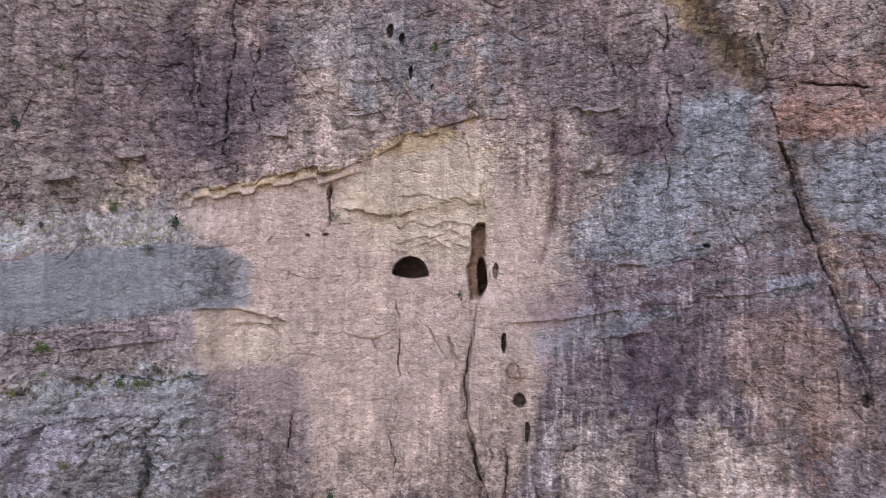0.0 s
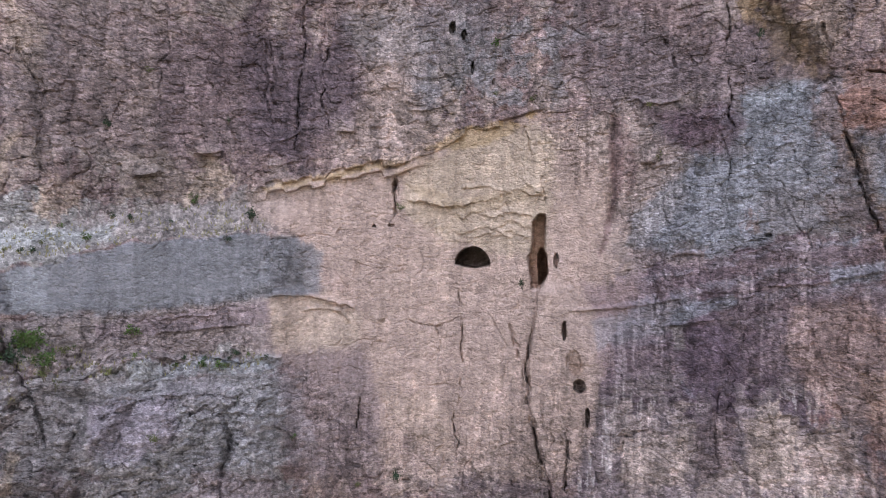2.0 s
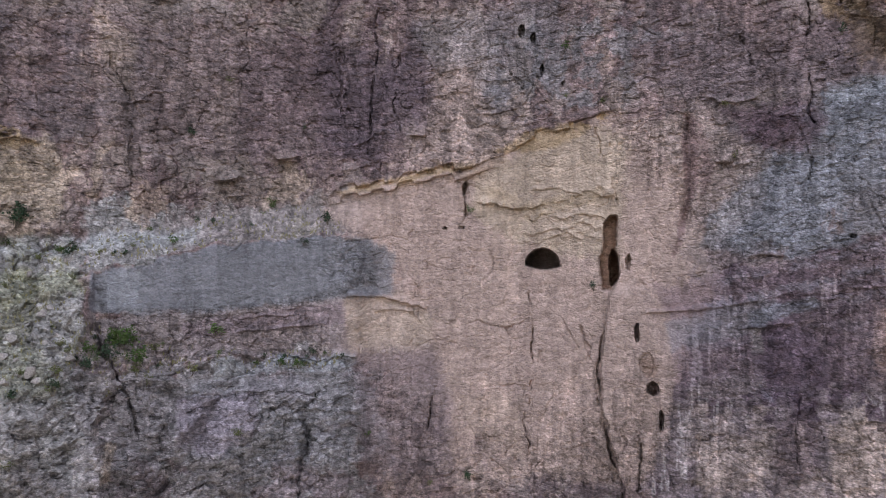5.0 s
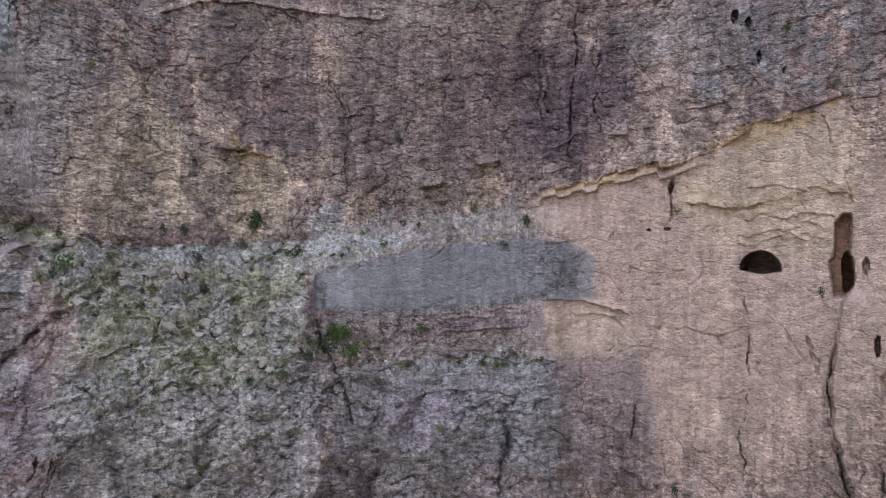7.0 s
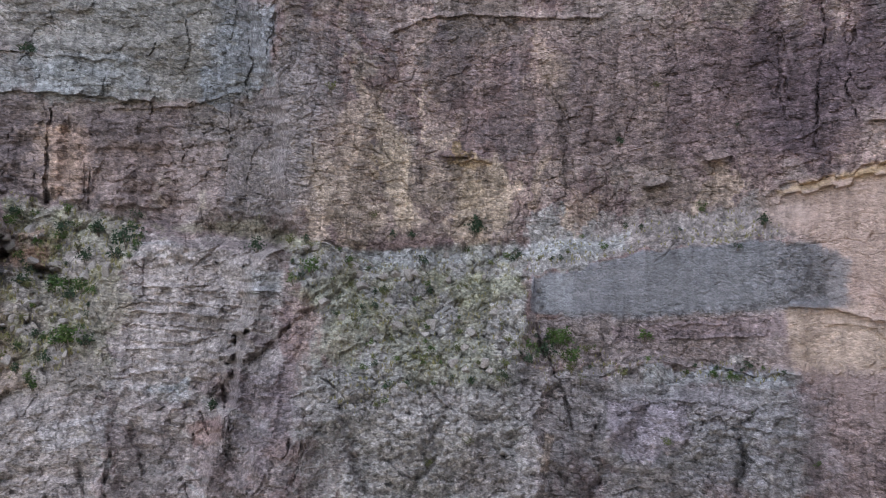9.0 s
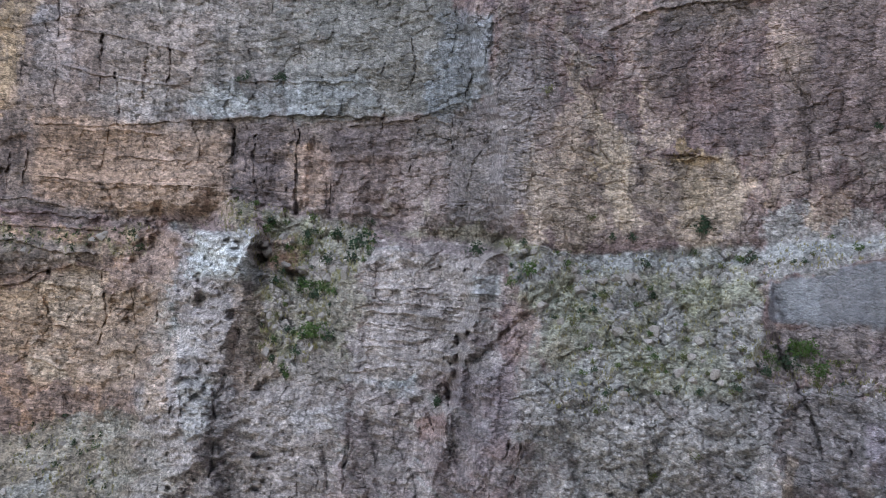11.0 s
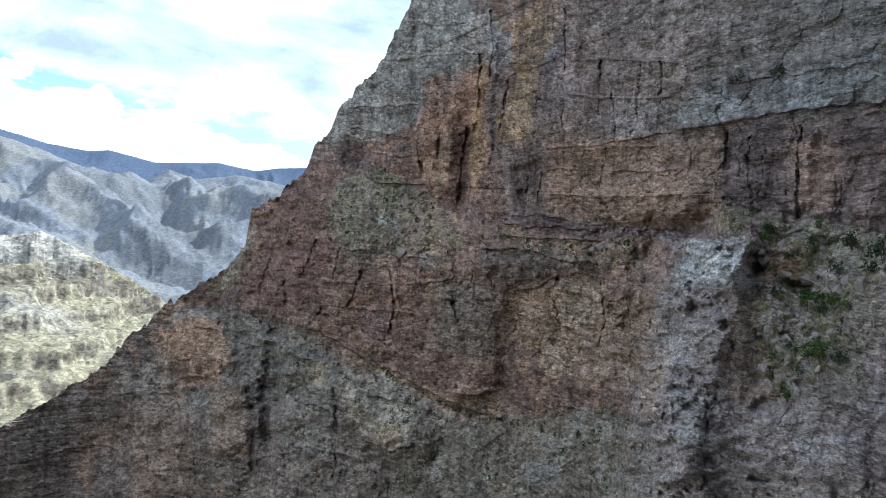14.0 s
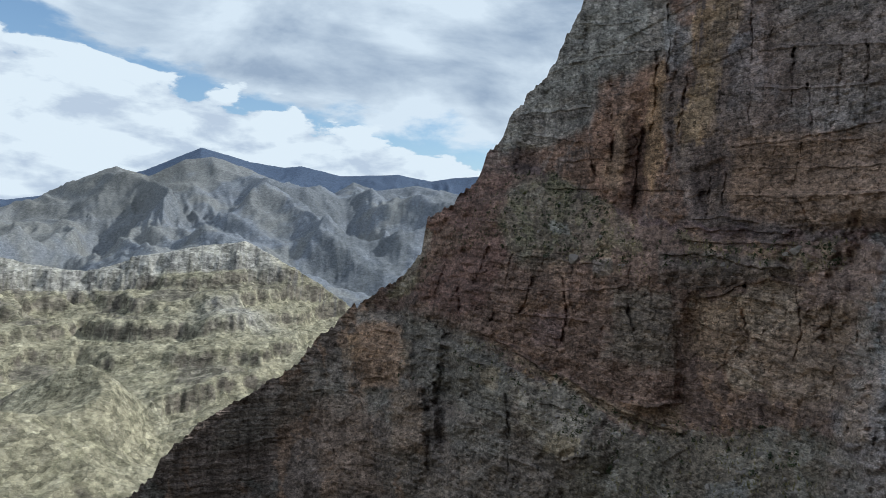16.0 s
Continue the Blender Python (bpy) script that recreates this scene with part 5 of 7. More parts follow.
but = smooth(75.8, 77, te + 0.3 * jt) * smooth(84.2, 81.8, te + 0.3 * jt) * smooth(2.0, 1.4, p)
lay(but, 0.34, 0.295, 0.278, 0.9)
lay(but * smooth(-0.1, 0.4, beds + 0.5 * m2), 0.24, 0.205, 0.205, 0.6)
lay(blob(79.6, -0.6, 1.9, 1.9, 0.3) * smooth(-0.5, 0.1, m2 + fall + 0.3), 0.52, 0.51, 0.505, 0.85)
lay(blob(82.6, -6, 0.7, 3.5, 0.4), 0.29, 0.31, 0.31, 0.6)
# far wall
fw = farw * smooth(112, 108, t) * smooth(0.2, 0.9, p - line(60, 1.8, 72, 3.1, 78, 3.9, 83, 1.6, 96, 2.0, 102, 4.0, 107, 6.3, 112, 6.0))
lay(fw, 0.225, 0.18, 0.162, 0.85)
lay(fw * smooth(0.0, 0.3, fall + 0.3 * m1), 0.14, 0.108, 0.10, 0.5)
lay(fw * smooth(0.12, 0.35, -fall + 0.2 * m2), 0.33, 0.265, 0.235, 0.55)
lay(fw * smooth(13, 14.5, p + jp) * smooth(92, 86, t) * smooth(-0.3, 0.2, m1), 0.22, 0.185, 0.172, 0.5)
lay(fw * smooth(80, 70, t + 2 * jt) * smooth(-0.3, 0.6, p - band), 0.192, 0.184, 0.172, 0.75)
lay(fw * np.exp(-((p - band - 1.7) / 1.6) ** 2) * smooth(64, 70, t) * smooth(90, 84, t + jt) * smooth(-0.5, 0.1, m2 + 0.1), 0.275, 0.272, 0.27, 0.7)
lay(fw * blob(86.5, 5.6, 7.0, 2.7, 0.3) * smooth(-0.5, 0.1, m2 + 0.2), 0.31, 0.238, 0.19, 0.7)
lay(fw * np.exp(-((p - band + 2.6) / 0.2) ** 2) * smooth(80, 83, t) * smooth(95, 92, t), 0.15, 0.115, 0.105, 0.6)
lay(fw * blob(75.0, 6.6, 3.8, 3.6, 0.5) * smooth(-0.4, 0.1, fall + 0.1), 0.13, 0.10, 0.10, 0.65)
lay(fw * (blob(73.6, 6.4, 0.9, 2.2, 0.5) + blob(76.8, 6.2, 0.4, 1.6, 0.5) + blob(71.2, 6.0, 0.4, 1.6, 0.5)), 0.37, 0.27, 0.215, 0.6)
lay(fw * blob(64.5, 6, 4, 4, 0.6), 0.25, 0.19, 0.185, 0.5)
lay(farw * blob(60.8, 16.5, 2.2, 4.6, 0.2, 0), 0.275, 0.282, 0.305, 0.8)
lay(blob(65.8, 4.6, 0.5, 1.2, 0.4), 0.5, 0.43, 0.36, 0.6)
lay(fw * smooth(92, 99, t + 2 * jt) * smooth(-0.25, 0.3, fall + 0.1), 0.32, 0.205, 0.155, 0.55)
lay(fw * (blob(94.2, 15.5, 1.0, 5.0, 0.5) + blob(95.0, 10.8, 1.4, 2.0, 0.5) + blob(99.6, 8.5, 0.6, 2.5, 0.5)) * smooth(-0.5, 0.1, fall2 + 0.5 * m2 + 0.1), 0.40, 0.285, 0.185, 0.6)
lay(fw * blob(91.2, 13.4, 1.4, 3.0, 0.5), 0.26, 0.25, 0.265, 0.6)
# shade of the deep gully put into the wall's colour
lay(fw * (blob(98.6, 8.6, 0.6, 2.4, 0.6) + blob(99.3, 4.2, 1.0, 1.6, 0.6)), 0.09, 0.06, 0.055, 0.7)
grey_top = smooth(98.5, 101, t + jt) * smooth(-0.6, 0.6, p - line(98, 17, 101, 14.2, 106.5, 11.5, 108.5, 8.8, 112, 7) + jp)
lay(grey_top, 0.40, 0.375, 0.345, 0.85)
lay(grey_top * smooth(0.0, 0.5, beds + m2), 0.25, 0.205, 0.19, 0.6)
lay(grey_top * np.exp(-((p - line(100, 16.6, 108, 15.4)) / 0.3) ** 2), 0.17, 0.14, 0.13, 0.6)
# below the far wall
red = smooth(81.8, 84.6, te) * smooth(125, 118, t) * smooth(0.6, -0.2, p - line(83, 1.4, 90, 0.9, 96, 1.8, 102, 3.6, 107, 6.0, 111, 5.6, 116, 1))
lay(red, 0.27, 0.195, 0.162, 0.9)
lay(red * smooth(0.0, 0.3, fall + 0.5 * m1), 0.13, 0.095, 0.085, 0.6)
lay(red * smooth(0.1, 0.4, m2 - fall), 0.42, 0.285, 0.21, 0.6)
lay(blob(89.2, -5.2, 5.4, 3.9, 0.3) * smooth(-0.6, 0.1, m2 + 0.25), 0.38, 0.28, 0.21, 0.8)
lay(blob(89.6, -3.4, 2.2, 1.8, 0.3) + blob(92.2, -3.8, 1.2, 0.8, 0.3), 0.50, 0.40, 0.31, 0.8)
lay(blob(86.5, -8.2, 2.6, 0.9, 0.4) + blob(90, -7.2, 1.0, 0.6, 0.4), 0.48, 0.38, 0.31, 0.75)
lay(blob(99, -7.0, 3.6, 4.2, 0.5), 0.26, 0.195, 0.165, 0.6)
lay(blob(98.6, -12.0, 2.6, 0.8, 0.5), 0.42, 0.30, 0.22, 0.7)
lay(np.exp(-((p - ledge + 0.25) / 0.3) ** 2) * smooth(94, 97, t) * smooth(114, 111, t), 0.40, 0.31, 0.235, 0.7)
lay(smooth(-0.4, -1.0, p - ledge) * smooth(94, 97, t) * smooth(120, 115, t), 0.25, 0.225, 0.20, 0.7)
lay((blob(107.5, -11.4, 2.6, 1.3, 0.4) + blob(101.8, -15.0, 2.2, 1.5, 0.4)) * smooth(-0.4, 0.1, m2), 0.34, 0.29, 0.235, 0.65)
lay(blob(106.3, -10.2, 0.9, 0.6, 0.4), 0.45, 0.30, 0.18, 0.7)
talus = smooth(82.2, 84.6, te) * smooth(0.2, -0.6, p - line(82, -12, 86, -11.6, 95.5, -13.4, 100, -14, 104, -18)) * smooth(106, 101, t)
lay(talus, 0.22, 0.192, 0.158, 0.65)
lay(talus * smooth(0.1, 0.45, m2), 0.30, 0.295, 0.28, 0.5)
spur = smooth(114, 118, t)
lay(spur, 0.21, 0.175, 0.152, 0.8)
lay(spur * smooth(0.0, 0.3, fall + 0.4 * m1), 0.11, 0.09, 0.08, 0.7)
lay(spur * smooth(0.15, 0.4, -fall), 0.34, 0.235, 0.175, 0.6)
lay(blob(119.2, -8.4, 2.3, 2.3, 0.4), 0.52, 0.355, 0.245, 0.8)
lay(spur * smooth(0.0, 0.5, m1), 0.25, 0.235, 0.215, 0.6)
veg_slope = blob(107.3, 2.6, 5.0, 3.2, 0.4)
lay(veg_slope, 0.20, 0.18, 0.145, 0.4)
lay(veg_slope * smooth(0.0, 0.3, m2 + 0.5 * m3), 0.13, 0.125, 0.085, 0.4)
lay(veg_slope * smooth(0.1, 0.35, -m2 - 0.4 * m1), 0.29, 0.26, 0.22, 0.6)
crag = smooth(108.5, 110.5, t) * smooth(122, 118, t) * smooth(-7.5, -5.5, p)
lay(crag * smooth(-0.35, 0.1, m1 + 0.6 * fall), 0.17, 0.118, 0.10, 0.75)
lay(crag * smooth(0.1, 0.3, m2), 0.075, 0.058, 0.055, 0.6)
# dry grass in the loose ground, then fine grain, beds and dark joints of the stone
lay(grass * (1 - 0.7 * bank), 0.185, 0.17, 0.10, 0.45)
# scar, caves and the walls beside them
paint((0.44, 0.335, 0.29), 0.80, 0.63, 19.6, 7.1, 13.5, 8.6, 7, 9.8, 5.3, 12.1, -4.6, 13.4, -10.4, 13.8, -11.3, 11.9, -10.1, 4.9, -9.3, 2.3, -6.7, 0, -8.1, -4.7, -9.1, -10.6, -7.1, -14.8, 4.4, -15.2, 6.2, -11.9, 8.9, -9.4, 9.9, -5.6, 16.9, -5.2, 17.3, -1.4, 10.1, -0.9, 15.3, 3.3, 19.4, 4.8)
paint((0.5, 0.4, 0.315), 0.75, 0.54, 6.8, 8.5, 2.6, 11.7, -3.3, 13.2, -5.5, 11.9, -5.2, 8.8, -4.8, 2.1, -2.2, 2.6, 2.4, 3.3, 6.9, 5.4)
paint((0.42, 0.305, 0.19), 0.65, 0.22, 5.3, 11, 2.7, 12.6, -1.9, 13.5, -3.3, 12.8, -0.1, 11.7, 3.1, 10.9)
paint((0.41, 0.315, 0.225), 0.55, 0.27, 6.8, 8.1, 4.3, 7.9, 2.5, 6.8, -2, 7.8, -3.6, 8.2, -3.4, 7, -0.3, 6.3, 2.4, 5.8, 4.3, 6.5)
paint((0.41, 0.3, 0.185), 0.60, 0.18, 18.4, 7.2, 13.1, 8.8, 8.8, 9.9, 7, 10.2, 7, 9.6, 12.2, 8.5, 18, 6.9)
paint((0.5, 0.395, 0.33), 0.80, 0.22, 17.3, -1.3, 14.3, -1.2, 10, -2.6, 10.4, -5.2, 13.3, -6.1, 16.9, -5.2)
paint((0.4, 0.31, 0.275), 0.75, 0.63, 12, 22, 6.7, 22.5, 5.6, 17.6, 7.7, 14.1, 7, 10.2, 12.2, 9.5, 12.8, 11.6, 10.8, 15.6)
paint((0.4, 0.315, 0.28), 0.60, 0.54, -6, 13.2, -10.8, 13.8, -15.6, 10.5, -15.3, 6.7, -12.7, 4.1, -11, 2.8, -9.3, 3.2, -10, 8.9)
paint((0.15, 0.095, 0.095), 0.70, 0.22, -9.7, 13.8, -10.8, 13.6, -10.9, 10.2, -10.3, 6.7, -9.6, 3.2, -9.1, 2.7, -9.9, 7.6)
paint((0.16, 0.105, 0.1), 0.60, 0.22, -10.9, 13, -11.7, 11.5, -11.9, 9.3, -11.2, 7.1, -10.9, 9.3)
paint((0.225, 0.22, 0.235), 0.60, 0.36, -11, 3.6, -11.4, 5.8, -16.1, 9.7, -20.1, 14.9, -24.4, 15.3, -24, 11.8, -24.7, 8.6, -20.9, 7.5, -19.4, 5.8, -19.4, 4.2, -14.5, 2.8)
paint((0.36, 0.36, 0.38), 0.60, 0.22, -19.1, 14.5, -21.7, 15.6, -24, 15.4, -23.6, 14.2, -20.9, 13.8)
paint((0.12, 0.08, 0.092), 0.65, 0.45, -12.2, 14, -18.5, 14.2, -19.7, 12.5, -18.1, 10.5, -15.6, 11)
paint((0.26, 0.165, 0.14), 0.60, 0.36, -26.2, 15.9, -32.7, 17, -32.6, 11.9, -29.7, 11.8, -26.9, 12)
paint((0.225, 0.22, 0.235), 0.55, 0.45, -26.6, 11.7, -32.6, 11.9, -32.6, 7.5, -28.3, 6.5, -27.6, 8.1)
paint((0.17, 0.125, 0.135), 0.65, 0.54, -8, 0.3, -16.6, 2.5, -19, 3.3, -23.2, 4.2, -28.3, 3.8, -30.3, -3.5, -26.9, -6, -21.4, -6.1, -17.5, -6.7, -13.3, -6.2, -9.5, -8.1, -9, -3)
paint((0.085, 0.06, 0.076), 0.60, 0.45, -15.2, -2.7, -19.4, -2.5, -19.8, -6.6, -18.7, -9.8, -15.8, -6.8)
paint((0.26, 0.25, 0.262), 0.45, 0.27, -8.5, -2.5, -15.3, -0.3, -16.6, -0.7, -15.4, -2.7, -9, -4.7)
paint((0.25, 0.25, 0.275), 0.55, 0.18, -14.5, -1.4, -19, -0, -19.4, -0.8, -14.5, -2.5)
paint((0.24, 0.24, 0.262), 0.60, 0.18, -25.1, 1.8, -28.6, 2.6, -28.3, 1.2, -25.5, 0.8)
paint((0.37, 0.32, 0.31), 0.60, 0.14, -14.7, -2.7, -15.4, -2.7, -15.6, -4.4, -15, -4.4)
paint((0.27, 0.19, 0.165), 0.60, 0.63, -22.9, -0.7, -26.9, -0.2, -30, -2, -30.3, -5.7, -27.5, -9, -24.7, -7.7, -22.5, -4.4)
paint((0.4, 0.32, 0.285), 0.70, 0.36, -11.3, -11.3, -15.9, -10.5, -15.9, -14.1, -10.9, -14.6)
paint((0.43, 0.34, 0.3), 0.75, 0.27, -19.8, -9, -23.3, -8.6, -23.3, -13.3, -20.3, -13.6)
paint((0.36, 0.28, 0.255), 0.65, 0.27, -23.6, -9.8, -26.9, -9, -26.8, -12.8, -24, -13.2)
paint((0.24, 0.165, 0.135), 0.50, 0.45, -26.9, -5.2, -32.2, -5.2, -32.1, -9.1, -28.2, -9.3)
paint((0.12, 0.085, 0.09), 0.55, 0.36, -16.3, -9.2, -19.1, -8.2, -19.5, -12.1, -16.7, -14)
paint((0.3, 0.235, 0.18), 0.50, 0.36, -20.6, 21.1, -23.2, 19.7, -25.1, 19.1, -25.1, 15.7, -22.8, 17.4, -21, 19.5)
paint((0.36, 0.27, 0.225), 0.65, 0.27, -23.2, 21.5, -25.9, 21.2, -26.2, 18.9, -25.5, 16.8, -24.7, 18.4)
paint((0.3, 0.2, 0.15), 0.50, 0.18, -6.6, -5.4, -7.9, -5.4, -8, -6.9, -7.1, -7.1)
paint((0.135, 0.1, 0.108), 0.55, 0.90, 27, 17.6, 19, 19.6, 13.1, 17.5, 11.6, 13.9, 14.8, 10.2, 21.7, 9.2, 25.5, 10.1)
paint((0.15, 0.115, 0.12), 0.55, 0.72, -5.4, 19.5, -21.2, 19.5, -24.7, 15.7, -19.3, 15.3, -11.7, 14.8, -6.4, 15.8)
paint((0.24, 0.22, 0.225), 0.50, 0.72, 12.8, 21.2, 0.3, 22.8, -0.8, 18.3, 5.4, 14.2, 7.4, 17.5, 11.8, 18)
paint((0.175, 0.168, 0.176), 0.75, 0.27, 30.1, 1.5, 25.7, 2.6, 19.3, 3.6, 15.3, 3.3, 14.7, -1, 17.5, -1.2, 22.9, -2.2, 29.8, -3.2)
paint((0.175, 0.165, 0.18), 0.55, 0.32, 18.1, 3, 14.1, 2.9, 13.1, -0.9, 17.3, -1.2)
paint((0.19, 0.145, 0.15), 0.70, 0.22, 29.7, -3.7, 22.8, -2.5, 17.3, -1.8, 17.2, -3.5, 29.6, -5)
paint((0.27, 0.215, 0.205), 0.60, 0.27, 29.6, -5, 17.2, -3.5, 17.1, -5.6, 21.6, -5.8, 29.6, -6)
paint((0.62, 0.57, 0.55), 0.70, 0.14, 21, -5.2, 20.1, -4.8, 19.9, -5.8, 21.2, -5.8)
paint((0.31, 0.31, 0.315), 0.65, 0.22, 27.5, -6.7, 21.9, -6.3, 16.1, -6, 16.4, -7.3, 21.8, -7.5, 27.4, -8.1)
paint((0.235, 0.222, 0.226), 0.60, 0.63, 29.4, -8, 16.4, -7.3, 14.7, -10.2, 16.4, -14.9, 29, -13.8)
paint((0.21, 0.165, 0.17), 0.60, 0.63, 16.5, -5.6, 9.9, -5.2, 8.1, -9.4, 8.7, -15.2, 15.2, -15)
paint((0.45, 0.345, 0.29), 0.60, 0.36, 8.1, -9.4, 4.6, -8.6, 2.4, -10.2, 2.2, -14, 6.2, -11.9)
# upper wall, bank and broken slope
paint((0.36, 0.295, 0.25), 0.35, 0.54, 55.2, 9.2, 53.3, 7.6, 50.3, 8.3, 49.6, 12.4, 47.7, 11.2, 45.6, 5.9, 43, 9.3, 38.8, 9, 38, 3.5, 51.3, 1.9, 52.6, 2.7)
paint((0.44, 0.35, 0.285), 0.70, 0.27, 55.2, 8.7, 53.8, 7.1, 50.9, 4.2, 51.3, 2.3, 52.2, 2.3, 54.1, 5.7)
paint((0.46, 0.37, 0.29), 0.65, 0.32, 50.3, 13.2, 49.2, 12.8, 46.7, 9, 46.4, 3.5, 47.7, 3.5, 49, 8.8)
paint((0.4, 0.32, 0.25), 0.50, 0.36, 43.4, 8.8, 38.8, 9, 38.1, 4.9, 39.4, 3.5, 42.7, 3.8)
paint((0.37, 0.27, 0.17), 0.60, 0.18, 43.2, 9, 41.1, 9.5, 39.9, 9, 41.6, 8.4)
paint((0.34, 0.28, 0.21), 0.50, 0.27, 36.9, 18.5, 34.1, 17.7, 34.3, 12.9, 35.8, 14.6)
paint((0.165, 0.12, 0.12), 0.50, 0.99, 45.4, 18, 36.5, 19.3, 20.7, 19.2, 18.7, 12.5, 24.6, 9, 33.7, 9.3, 40.3, 11.2, 45.5, 11.8)
paint((0.105, 0.08, 0.09), 0.50, 0.81, 20.7, 19.2, 10.7, 18.4, 10.3, 14.1, 16.2, 9.5, 19.5, 11.2)
paint((0.25, 0.225, 0.225), 0.55, 0.72, 58.1, 15.7, 56.1, 17.6, 52.6, 17.2, 54.5, 11.9, 55.3, 4.7, 57.3, 2.8, 63.7, 3.2, 65.2, 8.1, 63.9, 11.5, 59.2, 13)
paint((0.28, 0.28, 0.295), 0.60, 0.32, 62.4, 19, 58.4, 19.7, 58.2, 14, 61.2, 12.7, 63.5, 11.8, 62.2, 15.9)
paint((0.125, 0.095, 0.1), 0.50, 0.54, 71.7, 10.3, 64.6, 11.4, 65.5, 7.2, 67.8, 2.9, 71.2, 3)
paint((0.34, 0.295, 0.28), 0.65, 0.40, 66.5, -1.1, 62.8, 0.3, 57.2, -0.3, 57, -2.4, 59.7, -6, 67.9, -6.8, 68.3, -10.7, 63.3, -10.9, 62.3, -8.5, 64.3, -6, 67, -4.4)
paint((0.37, 0.36, 0.355), 0.70, 0.22, 59.6, -0.8, 56.5, -0.6, 56.6, -2.2, 59.1, -2.7)
paint((0.3, 0.32, 0.33), 0.60, 0.18, 65.9, -9.6, 63.2, -9.3, 63.1, -10.9, 65.1, -10.8)
paint((0.36, 0.355, 0.35), 0.60, 0.27, 50.8, 1.2, 44.9, 2, 33.4, 3.1, 28.9, 4.2, 28.8, 2.6, 35.2, 1.6, 42.6, 1, 50.2, -0.3)
paint((0.24, 0.235, 0.16), 0.55, 0.45, 44.4, -0, 37, 0.3, 36.4, -1.5, 42.4, -2.7)
paint((0.255, 0.25, 0.175), 0.50, 0.54, 55.8, -2.4, 50.7, -0.8, 48.7, -3.9, 50.3, -8.4, 53.8, -7.6, 52.3, -4)
paint((0.25, 0.245, 0.175), 0.45, 0.63, 48.6, -5.3, 39.5, -5.3, 37.5, -8.9, 45.7, -9.6)
paint((0.178, 0.17, 0.176), 0.75, 0.27, 35.8, -0.1, 28.7, 1.4, 24.3, 2.5, 16, 3.5, 13.3, 2.3, 13.5, -1.1, 19.9, -1.7, 24.2, -2.4, 33.1, -3.2, 35.7, -2.6)
paint((0.33, 0.325, 0.335), 0.50, 0.27, 35.8, 0, 32.8, 0.5, 32.9, -2.9, 35.4, -2.6)
paint((0.245, 0.2, 0.225), 0.55, 0.63, 30.1, -9.3, 23.9, -8.8, 23.4, -12.2, 27.2, -13.8, 29.5, -12.7)
paint((0.2, 0.17, 0.185), 0.50, 0.54, 59.9, -9.3, 55.5, -7.6, 54.3, -12.7, 57.9, -15.1, 59.6, -14.2)
paint((0.33, 0.26, 0.2), 0.60, 0.14, 34.8, -12.5, 34.1, -12.4, 34.2, -15.2, 34.9, -15.3)
paint((0.3, 0.265, 0.25), 0.55, 0.90, 54.5, -10.2, 35.6, -9.2, 35.2, -17.5, 54, -17.7)
# layered rib, gully and grey pier
paint((0.48, 0.47, 0.46), 0.80, 0.22, 80.8, 0.1, 77.8, 0.5, 75.7, -1, 75.4, -2.4, 77.7, -2.1, 78.6, -2.1, 80.5, -2.2)
paint((0.47, 0.455, 0.44), 0.65, 0.18, 80.7, 1.7, 76.5, 1.9, 75.6, 0.8, 80.8, 0.1)
paint((0.35, 0.3, 0.283), 0.70, 0.36, 80.5, -2.2, 77.7, -2.3, 77.6, -7.6, 79.1, -10.3, 78, -17.2, 81.9, -17.8, 82.3, -11.4, 82.1, -6.9, 80.6, -5)
paint((0.33, 0.315, 0.305), 0.60, 0.27, 81.7, -9.6, 78.7, -9.4, 78.9, -13.8, 80.7, -14.4)
paint((0.39, 0.35, 0.335), 0.60, 0.22, 81.9, -5.5, 80.1, -5.4, 80.1, -9, 81.9, -9.1)
paint((0.4, 0.36, 0.35), 0.70, 0.27, 73, -12.2, 68.5, -11.4, 68.4, -13.5, 72.5, -13.9)
paint((0.34, 0.29, 0.27), 0.60, 0.27, 77.2, -11.1, 73.6, -10.9, 72.9, -13.9, 76.6, -14.6)
paint((0.39, 0.335, 0.315), 0.70, 0.40, 66.4, -0.5, 62.6, 1, 58.8, -0.1, 56.6, -1.3, 57.5, -3.5, 59.4, -5.4, 60.1, -8.8, 62.9, -9.6, 67.7, -9.6, 67.5, -5.6)
paint((0.38, 0.375, 0.38), 0.60, 0.22, 58.8, -0.8, 56.6, -1.1, 56.9, -3, 58.9, -2.7)
paint((0.4, 0.41, 0.43), 0.60, 0.18, 64.7, -9.7, 63, -9.1, 62.9, -10.8, 64.4, -11)
paint((0.34, 0.29, 0.275), 0.60, 0.45, 68.1, -10.5, 62.5, -9.9, 62.5, -17.5, 67.7, -18.1)
paint((0.22, 0.13, 0.115), 0.60, 0.22, 62.8, -12.5, 60.7, -11.9, 60.3, -13.5, 62.3, -14.1)
# shadow right of the pier's top, put into the colour
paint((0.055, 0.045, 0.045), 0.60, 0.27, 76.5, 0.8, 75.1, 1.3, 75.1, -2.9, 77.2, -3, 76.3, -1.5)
paint((0.26, 0.15, 0.1), 0.55, 0.22, 75.3, 0.1, 73.2, 0.3, 73.1, -1.4, 75, -1.5)
paint((0.33, 0.25, 0.205), 0.60, 0.36, 77.7, -2.5, 75.8, -3.4, 74.7, -6.5, 73.6, -9.6, 77.2, -11.1, 77.9, -6.7)
paint((0.25, 0.225, 0.175), 0.50, 0.63, 74.9, -1.9, 68.6, -1.6, 67.1, -4.2, 70.1, -8, 72.9, -6.4)
